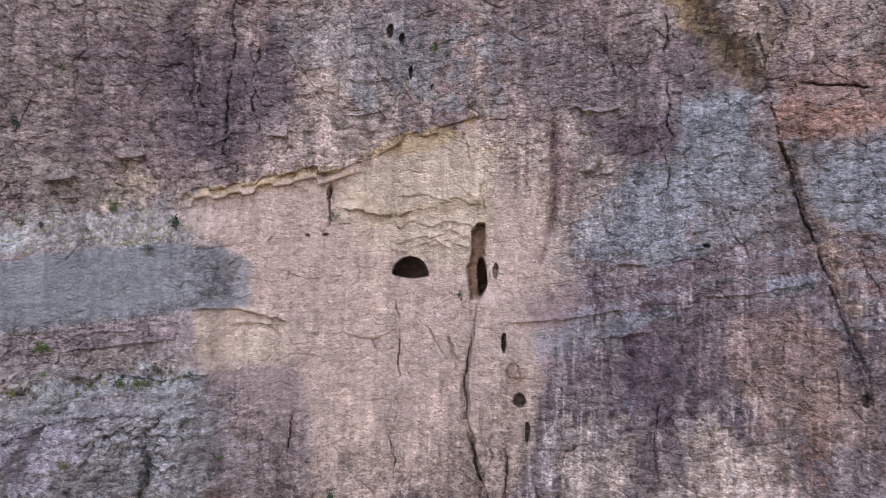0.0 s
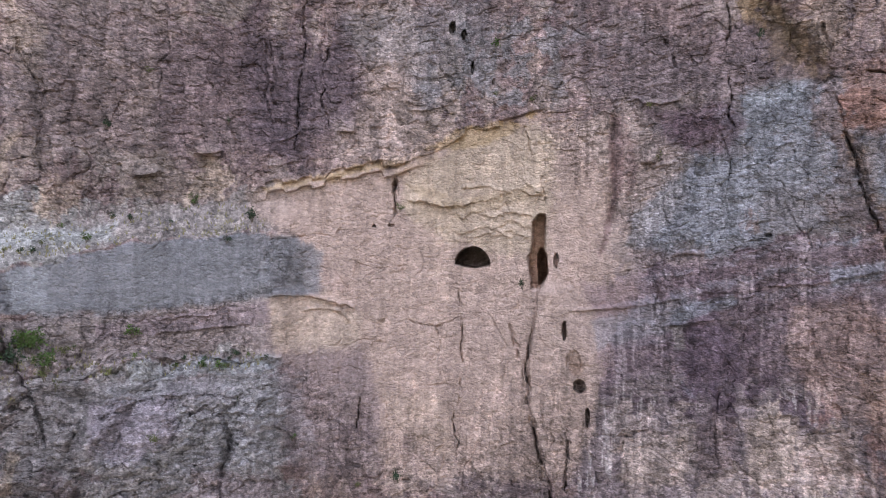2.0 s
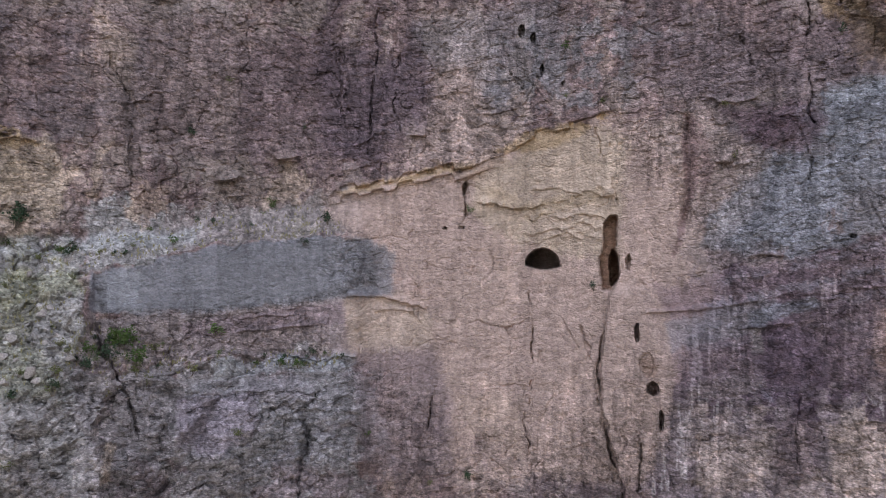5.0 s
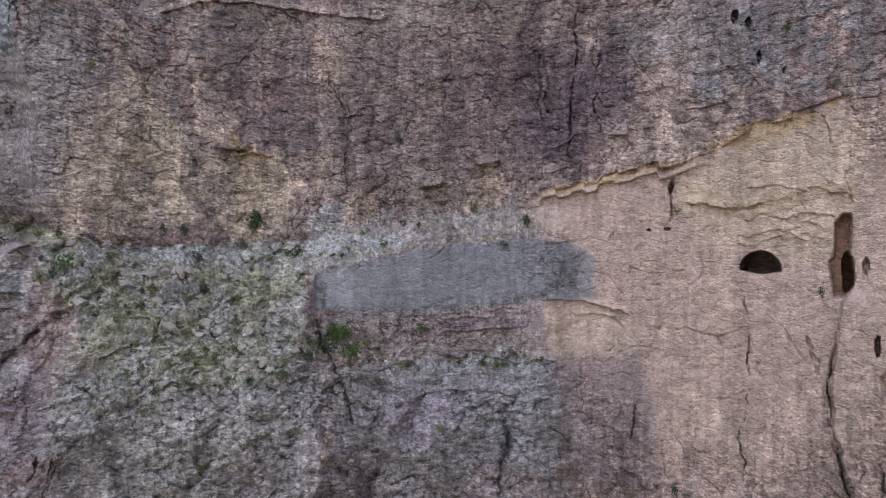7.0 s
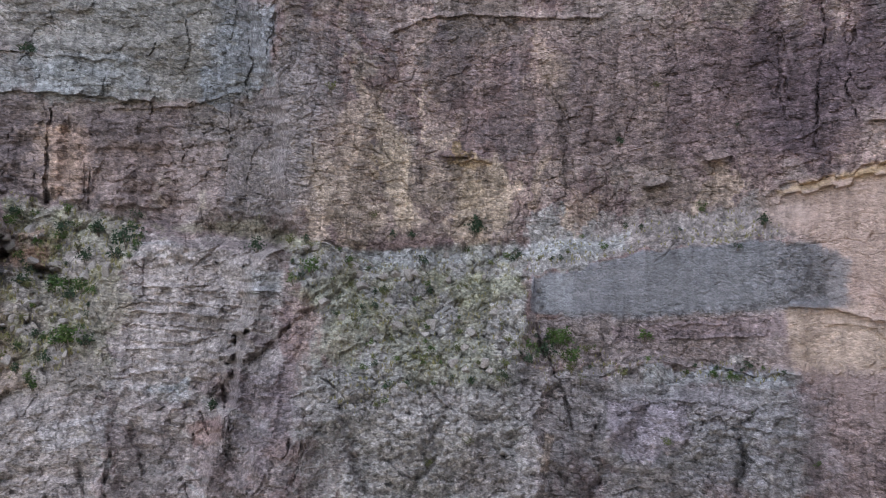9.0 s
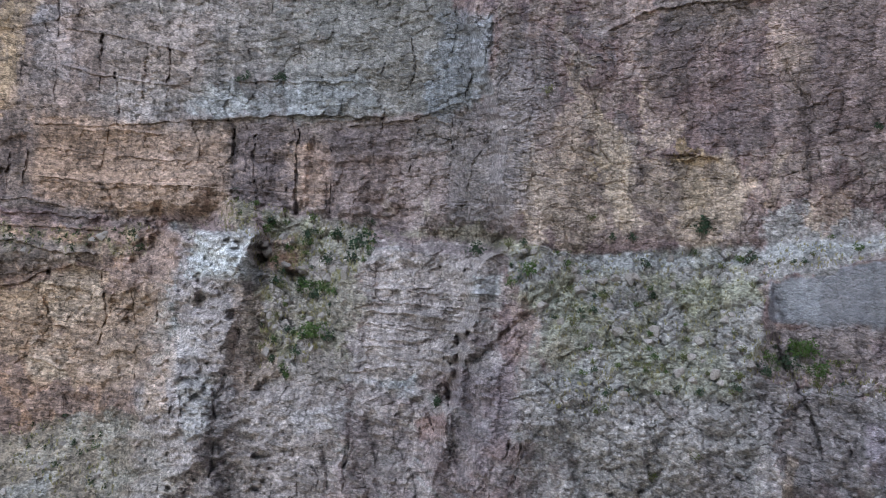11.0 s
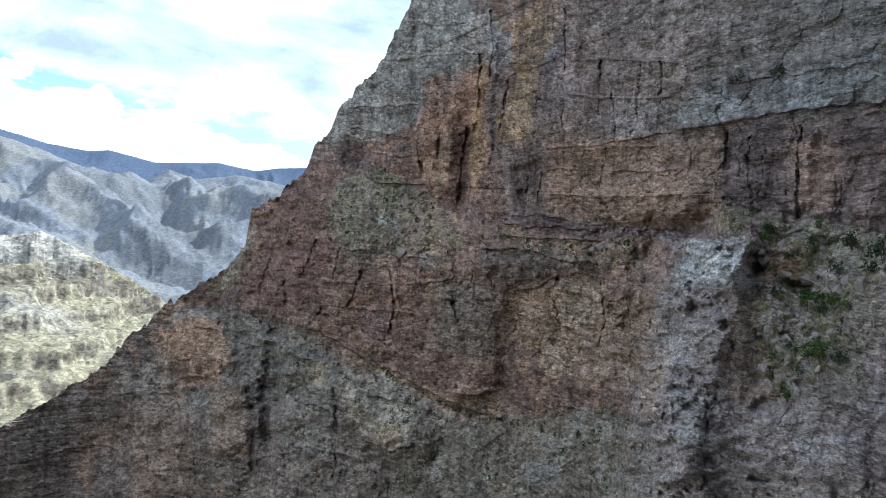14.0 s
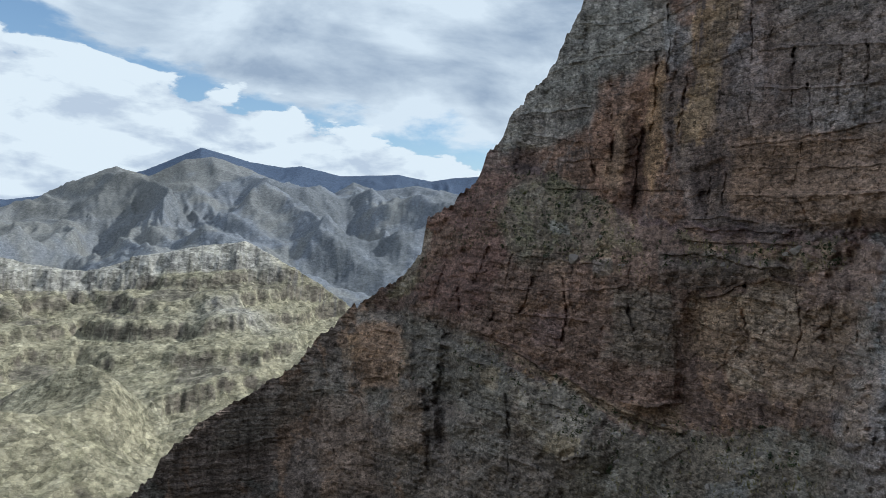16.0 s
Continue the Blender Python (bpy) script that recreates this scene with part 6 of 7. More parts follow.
paint((0.2, 0.19, 0.14), 0.50, 0.45, 78, 3.9, 71.5, 2.9, 67, 2.2, 67.7, -0.6, 73.3, 1.4)
paint((0.24, 0.22, 0.15), 0.50, 0.36, 64.8, 2.3, 58.6, 3.4, 54.2, 1.8, 56.5, 1.3, 60.1, 2)
paint((0.29, 0.285, 0.285), 0.60, 0.45, 80.4, 12.5, 74, 14.1, 69, 15, 67.1, 12.4, 73.8, 11.2, 81.2, 10.2, 85.8, 10.3)
paint((0.245, 0.225, 0.21), 0.50, 1.08, 90, 19.4, 61.8, 20.2, 62, 15.3, 69.4, 15, 80.4, 12.5, 87.8, 12.8)
paint((0.29, 0.29, 0.305), 0.60, 0.32, 62.3, 20.2, 58.4, 19.9, 58.3, 16.4, 59, 13.3, 62.7, 12.2, 63.6, 13.7, 62.3, 16.6)
# the recess under the overhanging band, darker than the wall round it
paint((0.115, 0.09, 0.09), 0.65, 0.36, 78.4, 9.9, 74.7, 10.9, 73.4, 3.7, 75.7, 3.6, 78.5, 4.4)
paint((0.36, 0.25, 0.2), 0.60, 0.36, 73.4, 8.7, 71.4, 9.2, 70.8, 5.6, 71.6, 3.8, 73.2, 4.6)
paint((0.12, 0.095, 0.095), 0.55, 0.36, 71, 10.2, 66.5, 10.7, 67.3, 7.6, 70.9, 9.3)
paint((0.3, 0.225, 0.205), 0.50, 0.54, 70.9, 7.9, 61.3, 9.4, 61.5, 3.7, 70.2, 3.4)
paint((0.47, 0.4, 0.33), 0.60, 0.14, 63, 5.2, 62.6, 5.5, 62.5, 3.9, 63.1, 3.7)
paint((0.33, 0.245, 0.195), 0.60, 0.45, 91.6, 9, 78.8, 9.8, 78.4, 3, 82.6, 2.8, 91.3, 3.2)
# far wall, the ground under it and the crags at its edge
paint((0.37, 0.35, 0.325), 0.75, 0.40, 103.5, 19.4, 97.2, 19.6, 96.6, 17.2, 97.9, 14.5, 102, 13.5, 102.7, 9.9, 107.2, 8.2, 109.9, 7.6, 108.7, 10.4, 106.2, 14.5)
paint((0.17, 0.145, 0.135), 0.50, 0.14, 109.2, 10.8, 102.8, 11.5, 102.5, 10.8, 108.7, 9.9)
# shade in the hollow of the grey cap, painted near-black
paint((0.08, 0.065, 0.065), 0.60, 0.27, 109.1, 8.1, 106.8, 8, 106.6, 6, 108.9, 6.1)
paint((0.3, 0.195, 0.15), 0.70, 0.40, 102.5, 10.8, 97.9, 15, 96.9, 7, 98.8, 2.5, 101.4, 4.5, 104.8, 6.1, 102.6, 8.1)
# the deep gully's shade again, as colour over the red wall
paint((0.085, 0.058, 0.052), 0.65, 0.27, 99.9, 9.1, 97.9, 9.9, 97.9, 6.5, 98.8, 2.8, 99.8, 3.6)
paint((0.36, 0.265, 0.195), 0.50, 0.27, 101.8, 6.3, 100, 10.9, 99.5, 7.8, 100.5, 4.5)
paint((0.38, 0.29, 0.21), 0.55, 0.27, 93.5, 18.9, 92, 19.7, 91.8, 17.2, 93, 15.1, 93.3, 11.6, 94.5, 9.3, 96, 7.5, 95.6, 11.1, 94.6, 15.1)
paint((0.4, 0.28, 0.18), 0.55, 0.27, 98.1, 14.5, 97.2, 15, 97, 7.4, 97.7, 4.7, 98.3, 6.5)
paint((0.33, 0.32, 0.325), 0.60, 0.27, 97.6, 17.6, 95.5, 17.2, 95.3, 15.1, 96.9, 13.7)
paint((0.2, 0.16, 0.145), 0.60, 0.36, 92.8, 14.7, 90.8, 15.6, 90.7, 9.5, 93.3, 7.6, 93.8, 9.4)
# shade of the recess beside the ochre runs, as dark colour
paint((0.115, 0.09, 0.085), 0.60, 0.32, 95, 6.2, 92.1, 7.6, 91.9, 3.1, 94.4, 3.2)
paint((0.31, 0.215, 0.165), 0.65, 0.45, 92.2, 9, 79.1, 9.1, 79, 3.1, 90.3, 2.5, 91.9, 3.5)
paint((0.235, 0.18, 0.16), 0.50, 0.72, 90.9, 17.2, 80.4, 17.7, 82, 9.9, 90.7, 9.5)
paint((0.205, 0.19, 0.15), 0.35, 0.40, 108.7, 5.4, 104.8, 6.1, 101.9, 4.2, 99.2, 2.3, 99.8, 0.4, 103.9, -0.5, 104.3, -2.2, 106.6, -2.5, 108.5, -0.5, 110.1, 2.1)
paint((0.4, 0.385, 0.36), 0.60, 0.18, 105.7, 2.4, 104.1, 2.2, 103.8, 1.3, 105.4, 1.5)
paint((0.18, 0.115, 0.1), 0.70, 0.40, 115.8, 1.8, 112.9, 4.4, 110.8, 6.4, 108.7, 5.9, 109.8, 2.1, 109, -0.6, 110.1, -4.3, 112.7, -6.2, 115.9, -4.5)
paint((0.42, 0.37, 0.31), 0.60, 0.22, 117.3, -1.9, 115.8, 1.5, 115.1, 0.9, 116.2, -2.3, 117.4, -4.1)
paint((0.275, 0.19, 0.155), 0.60, 0.54, 108.9, -1.9, 103.9, -1.2, 97, 0.1, 94.6, -1.6, 94.9, -11.2, 99.5, -12, 103.8, -9.9, 110.9, -7)
paint((0.24, 0.205, 0.185), 0.65, 0.22, 97, 0.4, 91.9, 0.3, 87.4, -0.4, 87.4, -1.2, 90.9, -1.4, 96.9, -1.1)
paint((0.215, 0.195, 0.165), 0.60, 0.63, 100.1, -2.9, 95.4, -2.6, 95.1, -9, 100.7, -8.4)
paint((0.52, 0.41, 0.33), 0.95, 0.27, 90.5, -1.9, 87.3, -1.7, 86.7, -4.8, 89.3, -5.9, 90.5, -5)
paint((0.46, 0.345, 0.265), 0.90, 0.27, 94, -3.4, 90.6, -3.2, 90.2, -5.7, 93, -5.2)
paint((0.5, 0.4, 0.32), 0.90, 0.22, 91.9, -7.9, 89.7, -8.2, 88.9, -9.6, 90.9, -9.4)
paint((0.48, 0.365, 0.285), 0.85, 0.22, 96.7, -12, 94.5, -11.2, 94.8, -13.3, 96.9, -12.8)
paint((0.33, 0.245, 0.19), 0.60, 0.54, 88.9, -5.8, 82.6, -1.9, 81.7, -9.6, 85.1, -10.8, 88.7, -9.8)
# shade of the upright recess beside the alcove, as darker colour
paint((0.14, 0.105, 0.09), 0.40, 0.22, 95.3, -5.8, 94.2, -4.8, 93.6, -11.1, 94.7, -11.2)
paint((0.28, 0.2, 0.19), 0.60, 0.36, 107.4, -5.1, 103.7, -4.9, 104, -7.7, 106.3, -7.8)
paint((0.38, 0.295, 0.21), 0.65, 0.18, 109.5, -7.8, 105.7, -9.4, 100.5, -11.6, 94.3, -13.6, 94.8, -13.9, 100.9, -12.3, 106.1, -9.9)
paint((0.37, 0.325, 0.275), 0.80, 0.36, 107.5, -10.1, 103.8, -10.7, 100.4, -13.1, 101.8, -16.2, 105.1, -16.1, 107.1, -13.2)
paint((0.42, 0.335, 0.235), 0.60, 0.22, 104.9, -14.4, 102.1, -14.9, 102.5, -16.2, 105.1, -15.9)
paint((0.46, 0.34, 0.22), 0.85, 0.18, 110.7, -9.7, 108.9, -9.7, 109.1, -11.5, 110.6, -11.1)
paint((0.44, 0.31, 0.235), 0.85, 0.27, 120.9, -6.6, 117.3, -6.8, 117.3, -11.7, 120.2, -11.7)
paint((0.22, 0.195, 0.16), 0.50, 0.54, 101.1, -16, 93.9, -13.6, 83.7, -12.4, 80.9, -16.9, 81.2, -17.9, 103.7, -19.9)
paint((0.36, 0.355, 0.345), 0.50, 0.27, 92.8, -16.5, 89.6, -16.2, 89.7, -18.1, 92.2, -18.3)
paint((0.205, 0.19, 0.165), 0.65, 0.63, 117.1, -5.4, 111.8, -6.6, 108, -9.6, 107.7, -14.9, 111.4, -13.2, 115.9, -11.5, 117.3, -8.9)
paint((0.3, 0.22, 0.17), 0.55, 0.36, 117.8, -11.9, 115.3, -11.5, 114.7, -16.6, 117.3, -16.5)
paint((0.23, 0.205, 0.18), 0.60, 0.54, 131.2, -14.2, 124.9, -10.6, 121.1, -8.1, 120.9, -11.5, 127.6, -16, 131.8, -16.7)
paint((0.27, 0.2, 0.16), 0.50, 0.54, 124.8, -12.6, 120.1, -12.3, 118.4, -19.8, 122.9, -19.5)
paint((0.36, 0.275, 0.225), 0.60, 0.22, 88.9, -6.3, 87.1, -6.2, 86.9, -10.1, 88.2, -9.4)
paint((0.4, 0.3, 0.235), 0.60, 0.22, 83.8, -9.8, 82.2, -8.8, 82.2, -12.2, 83.7, -12.4)
# shade under the overhanging grey band, put into the colour
paint((0.165, 0.14, 0.125), 0.55, 0.18, 96.9, -1.1, 90, -1.3, 90.9, -1.9, 94.1, -2.5, 96.9, -2.2)
paint((0.15, 0.125, 0.115), 0.50, 0.18, 94.9, 3.2, 90.3, 2.9, 87.6, 2.4, 90.2, 2.2, 94.8, 2.4)
paint((0.34, 0.23, 0.17), 0.50, 0.18, 108.3, -4.2, 106.5, -3.7, 106.4, -6, 107.8, -6)
paint((0.36, 0.335, 0.305), 0.50, 0.14, 102.1, -0.7, 100.6, -0.5, 100.5, -1.7, 101.8, -1.9)
paint((0.17, 0.15, 0.135), 0.50, 0.36, 117, -7.2, 112.6, -7.5, 112.5, -10.2, 116, -10.7)
paint((0.15, 0.125, 0.115), 0.50, 0.40, 115, -12.4, 112.4, -12.4, 112, -18.7, 114.6, -18.6)
paint((0.32, 0.29, 0.26), 0.50, 0.18, 121.3, -5.8, 117.1, -5.4, 117.1, -6.5, 121, -6.6)
paint((0.31, 0.29, 0.265), 0.45, 0.45, 113.1, -14.1, 107.7, -14.9, 107.6, -16.6, 112.1, -16.6)
# shade of the cave's hollow put into its colour; the slot's rock is red-brown
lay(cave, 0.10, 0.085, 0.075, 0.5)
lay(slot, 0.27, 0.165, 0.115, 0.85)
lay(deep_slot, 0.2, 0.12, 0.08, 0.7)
far_grain = smooth(80, 92, t)
ticks = smooth(0.1, 0.5, n2(U / 1.1 + 3, (bed + 0.2 * qx) / 0.2) + 0.5 * n2(U / 0.4, V / 0.35)) * smooth(-0.25, 0.25, m1 + 0.5 * m2 + 0.1)
grain = 1 - 0.18 * ticks * (1 - 0.7 * calm) + ((0.24 + 0.3 * far_grain) * m3 + 0.4 * far_grain * np.clip(m2, -0.6, 0.6) + 0.1 * thin + 0.08 * beds + 0.4 * fall2) * (1 - 0.45 * calm) + (0.2 + 0.12 * rough) * (w3 - 0.5) * (1 - 0.6 * calm) + 0.22 * (w2 - 0.5) * (1 - calm)
grain = grain * (1 + (0.36 * (w4 - 0.5) + 0.36 * (w5 - 0.5)) * (1 - 0.6 * calm)) * (1 - (0.35 * panel_edge * torn0 + 0.25 * block_edge * broken) * (1 - 0.75 * calm) * (1 - 0.7 * rough))
# loose blocks are darker along the gaps between them
grain = grain * (1 - 0.25 * smooth(0.09, 0.0, g2 - g1) * rough)
seams = smooth(0.1, 0.0, np.abs(n2(U / 8 + 2, (V + rise + 0.6 * qx) / 1.0) + 0.25 * n2(U / 1.5, V / 1.2))) * torn0
clefts = smooth(0.07, 0.0, np.abs(n2((U + 1.2 * qx) / 2.2 + 9, V / 9) + 0.25 * n2(U / 1.2, V / 2.0))) * smooth(0.7, 0.2, torn0)
# pale lines over the seams: light caught by ledges, put into the colour
edges = smooth(0.1, 0.0, np.abs(n2(U / 8 + 2, (V - 0.16 + rise + 0.6 * qx) / 1.0) + 0.25 * n2(U / 1.5, (V - 0.16) / 1.2))) * torn0
grain = grain * (1 + (0.22 * edges - 0.42 * seams - 0.4 * clefts) * (1 - 0.65 * calm) * (1 - 0.6 * rough))
thin_seams = smooth(0.14, 0.0, np.abs(n2(U / 3 + 6, (V + 0.4 * qx) / 0.5) + 0.3 * n2(U / 0.6, V / 0.5))) * torn0
thin_clefts = smooth(0.14, 0.0, np.abs(n2((U + 0.5 * qx) / 0.8 + 4, V / 4) + 0.3 * n2(U / 0.5, V / 0.8)))
runs = smooth(0.15, 0.5, n2((U + 0.4 * qy) / 0.45 + 8, V / 3.5) + 0.4 * m2)
far_walls = smooth(58, 74, t) * (1 - 0.6 * rough) * (0.6 + 0.4 * far_grain)
grain = grain * (1 + far_walls * ((0.08 + 0.2 * fw) * runs - 0.4 * thin_seams - 0.25 * thin_clefts * torn0 * (0.3 + 0.7 * fw) + 0.03))
washed = fbm2((U + 0.8 * qx) / 1.3 + 71, V / 24 + 5, 3, 0.6)
grain = grain * (1 + 0.32 * np.clip(washed, -0.5, 0.5) * smooth(62, 54, t) * (1 - 0.5 * calm) * (1 - 0.8 * rough))
colour = colour * np.clip(grain, 0.35, 2.1)[..., None]
grey = colour.mean(axis=2, keepdims=True)
rich = (1.15 - 0.12 * smooth(36, 62, t) + 0.2 * smooth(80, 92, t))[..., None]
even_out = (np.maximum(grey, 0.03) / 0.2) ** (-0.14 - 0.1 * smooth(36, 50, t))[..., None]
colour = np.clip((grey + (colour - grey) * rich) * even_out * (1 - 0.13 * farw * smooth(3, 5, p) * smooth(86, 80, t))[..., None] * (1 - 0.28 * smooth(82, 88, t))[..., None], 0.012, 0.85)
walls = np.clip(1 - rough, 0, 1) * (1 - 0.6 * scar - 0.75 * slab)
finer = (1 + 0.1 * smooth(55, 95, TH)).astype(np.float32)
US = np.broadcast_to(np.cumsum(85 * finer * np.gradient(np.radians(TH))), th.shape)
VS = V * finer[None, :]
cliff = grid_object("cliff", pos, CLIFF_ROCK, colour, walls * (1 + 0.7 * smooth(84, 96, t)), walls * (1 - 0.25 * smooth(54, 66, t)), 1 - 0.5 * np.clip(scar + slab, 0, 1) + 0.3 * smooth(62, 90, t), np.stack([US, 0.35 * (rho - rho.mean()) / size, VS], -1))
tagged(cliff, "weathered limestone canyon cliff with ledges, stains and caves", "cliff", kind="structure")


def on_cliff(t0, p0):
    """Place on the rock at a bearing and height angle, in metres."""
    i = int(np.clip(np.searchsorted(TH, t0), 1, len(TH) - 2))
    j = int(np.clip(np.searchsorted(PH, p0), 1, len(PH) - 2))
    return Vector(pos[j, i].tolist())


# ---- the country beyond ----
GT = np.concatenate([np.arange(-180, 104, 3.0), np.arange(104, 152, 0.11), np.arange(152, 180.1, 2.0)])
GR = np.concatenate([np.array([0.0, 60, 150, 250]), np.geomspace(300, 1150, 250), np.geomspace(1165, 4900, 230)])
gt, gr = np.meshgrid(GT, GR)
gx, gy = -np.sin(np.radians(gt)) * gr, np.cos(np.radians(gt)) * gr
wind = fbm2(gx / 420, gy / 420, 4)
c1 = curve(gt + 5 * wind * np.clip(1 - (gr - 430) / 470, 0, 1), 100, -9, 115, -8, 121.5, -5.5, 124.3, -3.5, 128, -1.4, 130.2, -0.4, 133.6, -1.0, 137.5, -1.9, 141.3, -3.3, 144.2, -2.9, 146.6, -2.4, 160, -3, 180, -3)
c2 = curve(gt + (7 * wind + 5) * np.clip(1 - (gr - 1250) / 1350, 0, 1) ** 1.2, 100, 4, 112, 4.2, 114, 4.4, 117, 4.8, 120, 4.3, 122, 4.9, 124, 3.6, 127.5, 4.3, 130, 5.2, 133, 6.1, 135, 5.6, 137.5, 4.2, 139.8, 4.7, 142.7, 3.2, 146.7, 0.8, 160, 3, 180, 4)
c3 = curve(gt, 90, 6, 111.9, 5.9, 113.8, 5.7, 115.6, 5.3, 118.4, 5.7, 123, 5.3, 126.2, 5.9, 127.5, 5.7, 130.1, 5.9, 133.9, 6.7, 137.9, 4.6, 139.8, 4.0, 142.7, 2.6, 146.7, 1.7, 160, 2, 180, 2)
R1, R2, R3 = 900.0, 2600.0, 4300.0
h1, h2, h3 = (r * np.tan(np.radians(c)) for r, c in ((R1, c1), (R2, c2), (R3, c3)))
FLOOR = -200.0
ax = gt + 1.4 * fbm2(gx / 300, gy / 300, 3) * np.clip(600 / np.maximum(gr, 1), 0.3, 1.5)


def spurs(width, octaves, shift=0.0, heading=128.0):
    """Ribs and gullies, winding and branching."""
    EX, EY = math.cos(radians(heading)), math.sin(radians(heading))
    bx, by = 0.35 * width * fbm2(gx / width + shift, gy / width, 3), 0.35 * width * fbm2(gx / width + 31, gy / width + shift, 3)
    across, along = (gx * EX + gy * EY + bx) / width, (gy * EX - gx * EY + by) / (1.5 * width)
    total, a, norm = 0, 1.0, 0.0
    for o in range(octaves):
        k = 2.1 ** o
        total = total + a * np.abs(n2(across * k + 13 * o + shift, along * k + 5 * o))
        norm += a
        a *= 0.48
    return total / norm


# near hillside: banded slope under a fluted crest
s1 = np.clip((gr - 430) / (R1 - 430), 0, 1)
hill = FLOOR + (h1 - FLOOR) * (0.88 * s1 ** 1.05 + 0.12 * smooth(0.93, 0.985, s1 + 0.03 * fbm2(gx / 30, gy / 30, 4, 0.7)))
hill = hill - 26 * (1 - s1) ** 0.4 * s1 ** 0.4 * (spurs(110.0, 5) - 0.35) * 2
tb = hill + 7 * fbm2(gx / 60, gy / 60, 3)
tb = tb + 1.1 * (gt - 128) * (1 - 0.4 * s1)
ragged = 0.45 + 0.55 * smooth(-0.3, 0.3, fbm2(gx / 70 + 4, gy / 70, 4, 0.6))
for thick, share in ((21.0, 0.85), (7.0, 0.6)):
    i = np.floor(tb / thick)
    f = tb / thick - i
    hill = hill + share * ragged * thick * (smooth(0.62, 0.8, f + 0.08 * n2(gx / 9, gy / 9)) - f)
hill = np.where(gr <= R1, np.minimum(hill, h1 + 6), h1 - (gr - R1) * 0.45)
# middle mountains
s2 = np.clip((gr - 1250) / (R2 - 1250), 0, 1)
sp2 = spurs(330.0, 6, 4.0, 160.0)
mount = FLOOR + (h2 - FLOOR) * s2 ** 0.85 - (np.clip(1 - s2, 0, 1) ** 0.55) * s2 ** 0.5 * 520 * (sp2 - 0.35)
mount = np.where(gr <= R2, mount, h2 - (gr - R2) * 0.3) + 10 * fbm2(gx / 90, gy / 90, 3) * (s2 > 0)
# last range
s3 = np.clip((gr - 2900) / (R3 - 2900), 0, 1)
blue = FLOOR + (h3 - FLOOR) * s3 - (np.clip(1 - s3, 0, 1) ** 0.7) * 300 * (spurs(400.0, 4, 9.0) - 0.35)
blue = np.where(gr <= R3, blue, h3 - (gr - R3) * 0.3)
gz = np.maximum(np.maximum(hill, mount), np.maximum(blue, FLOOR))
gz = gz + smooth(250, 500, gr) * 2.0 * fbm2(gx / 14, gy / 14, 3)
# the other side of the canyon, behind the flight: unseen, added to limit skylight
side = np.where(gt < 0, smooth(-95, -110, gt), smooth(160, 175, gt))
gz = gz * (1 - side) + side * (FLOOR + 150 * smooth(200, 420, gr) + 120 * smooth(420, 1200, gr))
gpos = np.stack([gx + AXIS[0], gy + AXIS[1], gz], -1)
on_hill = smooth(1250, 1000, gr)
gcol = np.empty(gpos.shape, np.float32)
gcol[:] = (0.20, 0.195, 0.19)
k1 = fbm2(gx / 45, gy / 45, 5, 0.6)
k2 = fbm2(gx / 12 + 40, gy / 12, 4, 0.7)
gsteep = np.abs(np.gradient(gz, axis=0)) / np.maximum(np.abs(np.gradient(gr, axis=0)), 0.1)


def tint(mask, r, g, b, strength=1.0):
    global gcol
    m = np.clip(mask * strength, 0, 1)[..., None]
    gcol = gcol + m * (np.array((r, g, b), np.float32) - gcol)


tint(on_hill, 0.255, 0.23, 0.16)
tint(on_hill * smooth(0.0, 0.3, k1), 0.30, 0.275, 0.20, 0.6)
tint(on_hill * smooth(0.05, 0.35, k2), 0.16, 0.15, 0.095, 0.5)
rock_band = layers(tb, gt / 6, 15.0, 0.08)
tint(on_hill * smooth(0.05, 0.25, rock_band + 0.6 * k2) * smooth(-0.2, 0.2, k1), 0.115, 0.10, 0.085, 0.85)
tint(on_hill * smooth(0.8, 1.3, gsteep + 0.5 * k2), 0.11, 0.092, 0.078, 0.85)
tint(on_hill * np.exp(-((gt - 130.5) / 3.0) ** 2) * np.exp(-((s1 - 0.72) / 0.05) ** 2), 0.30, 0.285, 0.27, 0.8)
tint(on_hill * smooth(0.93, 0.96, s1) * (gr < R1 + 20) * smooth(126, 129, gt), 0.36, 0.345, 0.32, 0.8)
k4 = fbm2(gx / 4.5 + 3, gy / 4.5, 3, 0.7)
tint(on_hill * smooth(0.1, 0.35, k4 + 0.4 * k1), 0.13, 0.122, 0.085, 0.45)
tint(on_hill * smooth(0.1, 0.4, -k4), 0.31, 0.285, 0.215, 0.4)
flutes = smooth(0.15, 0.0, np.abs(n2(gt * 5, gr / 60) + 0.4 * n2(gt * 13, gr / 20)))
tint(on_hill * smooth(0.9, 0.95, s1) * (gr < R1 + 20) * flutes, 0.13, 0.12, 0.115, 0.8)
# distance haze put into the colour: farther ranges are tinted bluer
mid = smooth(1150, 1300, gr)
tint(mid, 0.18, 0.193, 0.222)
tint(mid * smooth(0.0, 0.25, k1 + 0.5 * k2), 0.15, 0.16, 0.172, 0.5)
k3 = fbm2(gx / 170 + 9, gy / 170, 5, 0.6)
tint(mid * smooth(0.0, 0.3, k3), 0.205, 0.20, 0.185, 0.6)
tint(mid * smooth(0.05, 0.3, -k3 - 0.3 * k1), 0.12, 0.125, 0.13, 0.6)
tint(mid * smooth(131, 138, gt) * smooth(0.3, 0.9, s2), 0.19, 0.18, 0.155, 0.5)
# the last range takes the strongest haze tint
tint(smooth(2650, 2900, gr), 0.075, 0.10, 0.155)
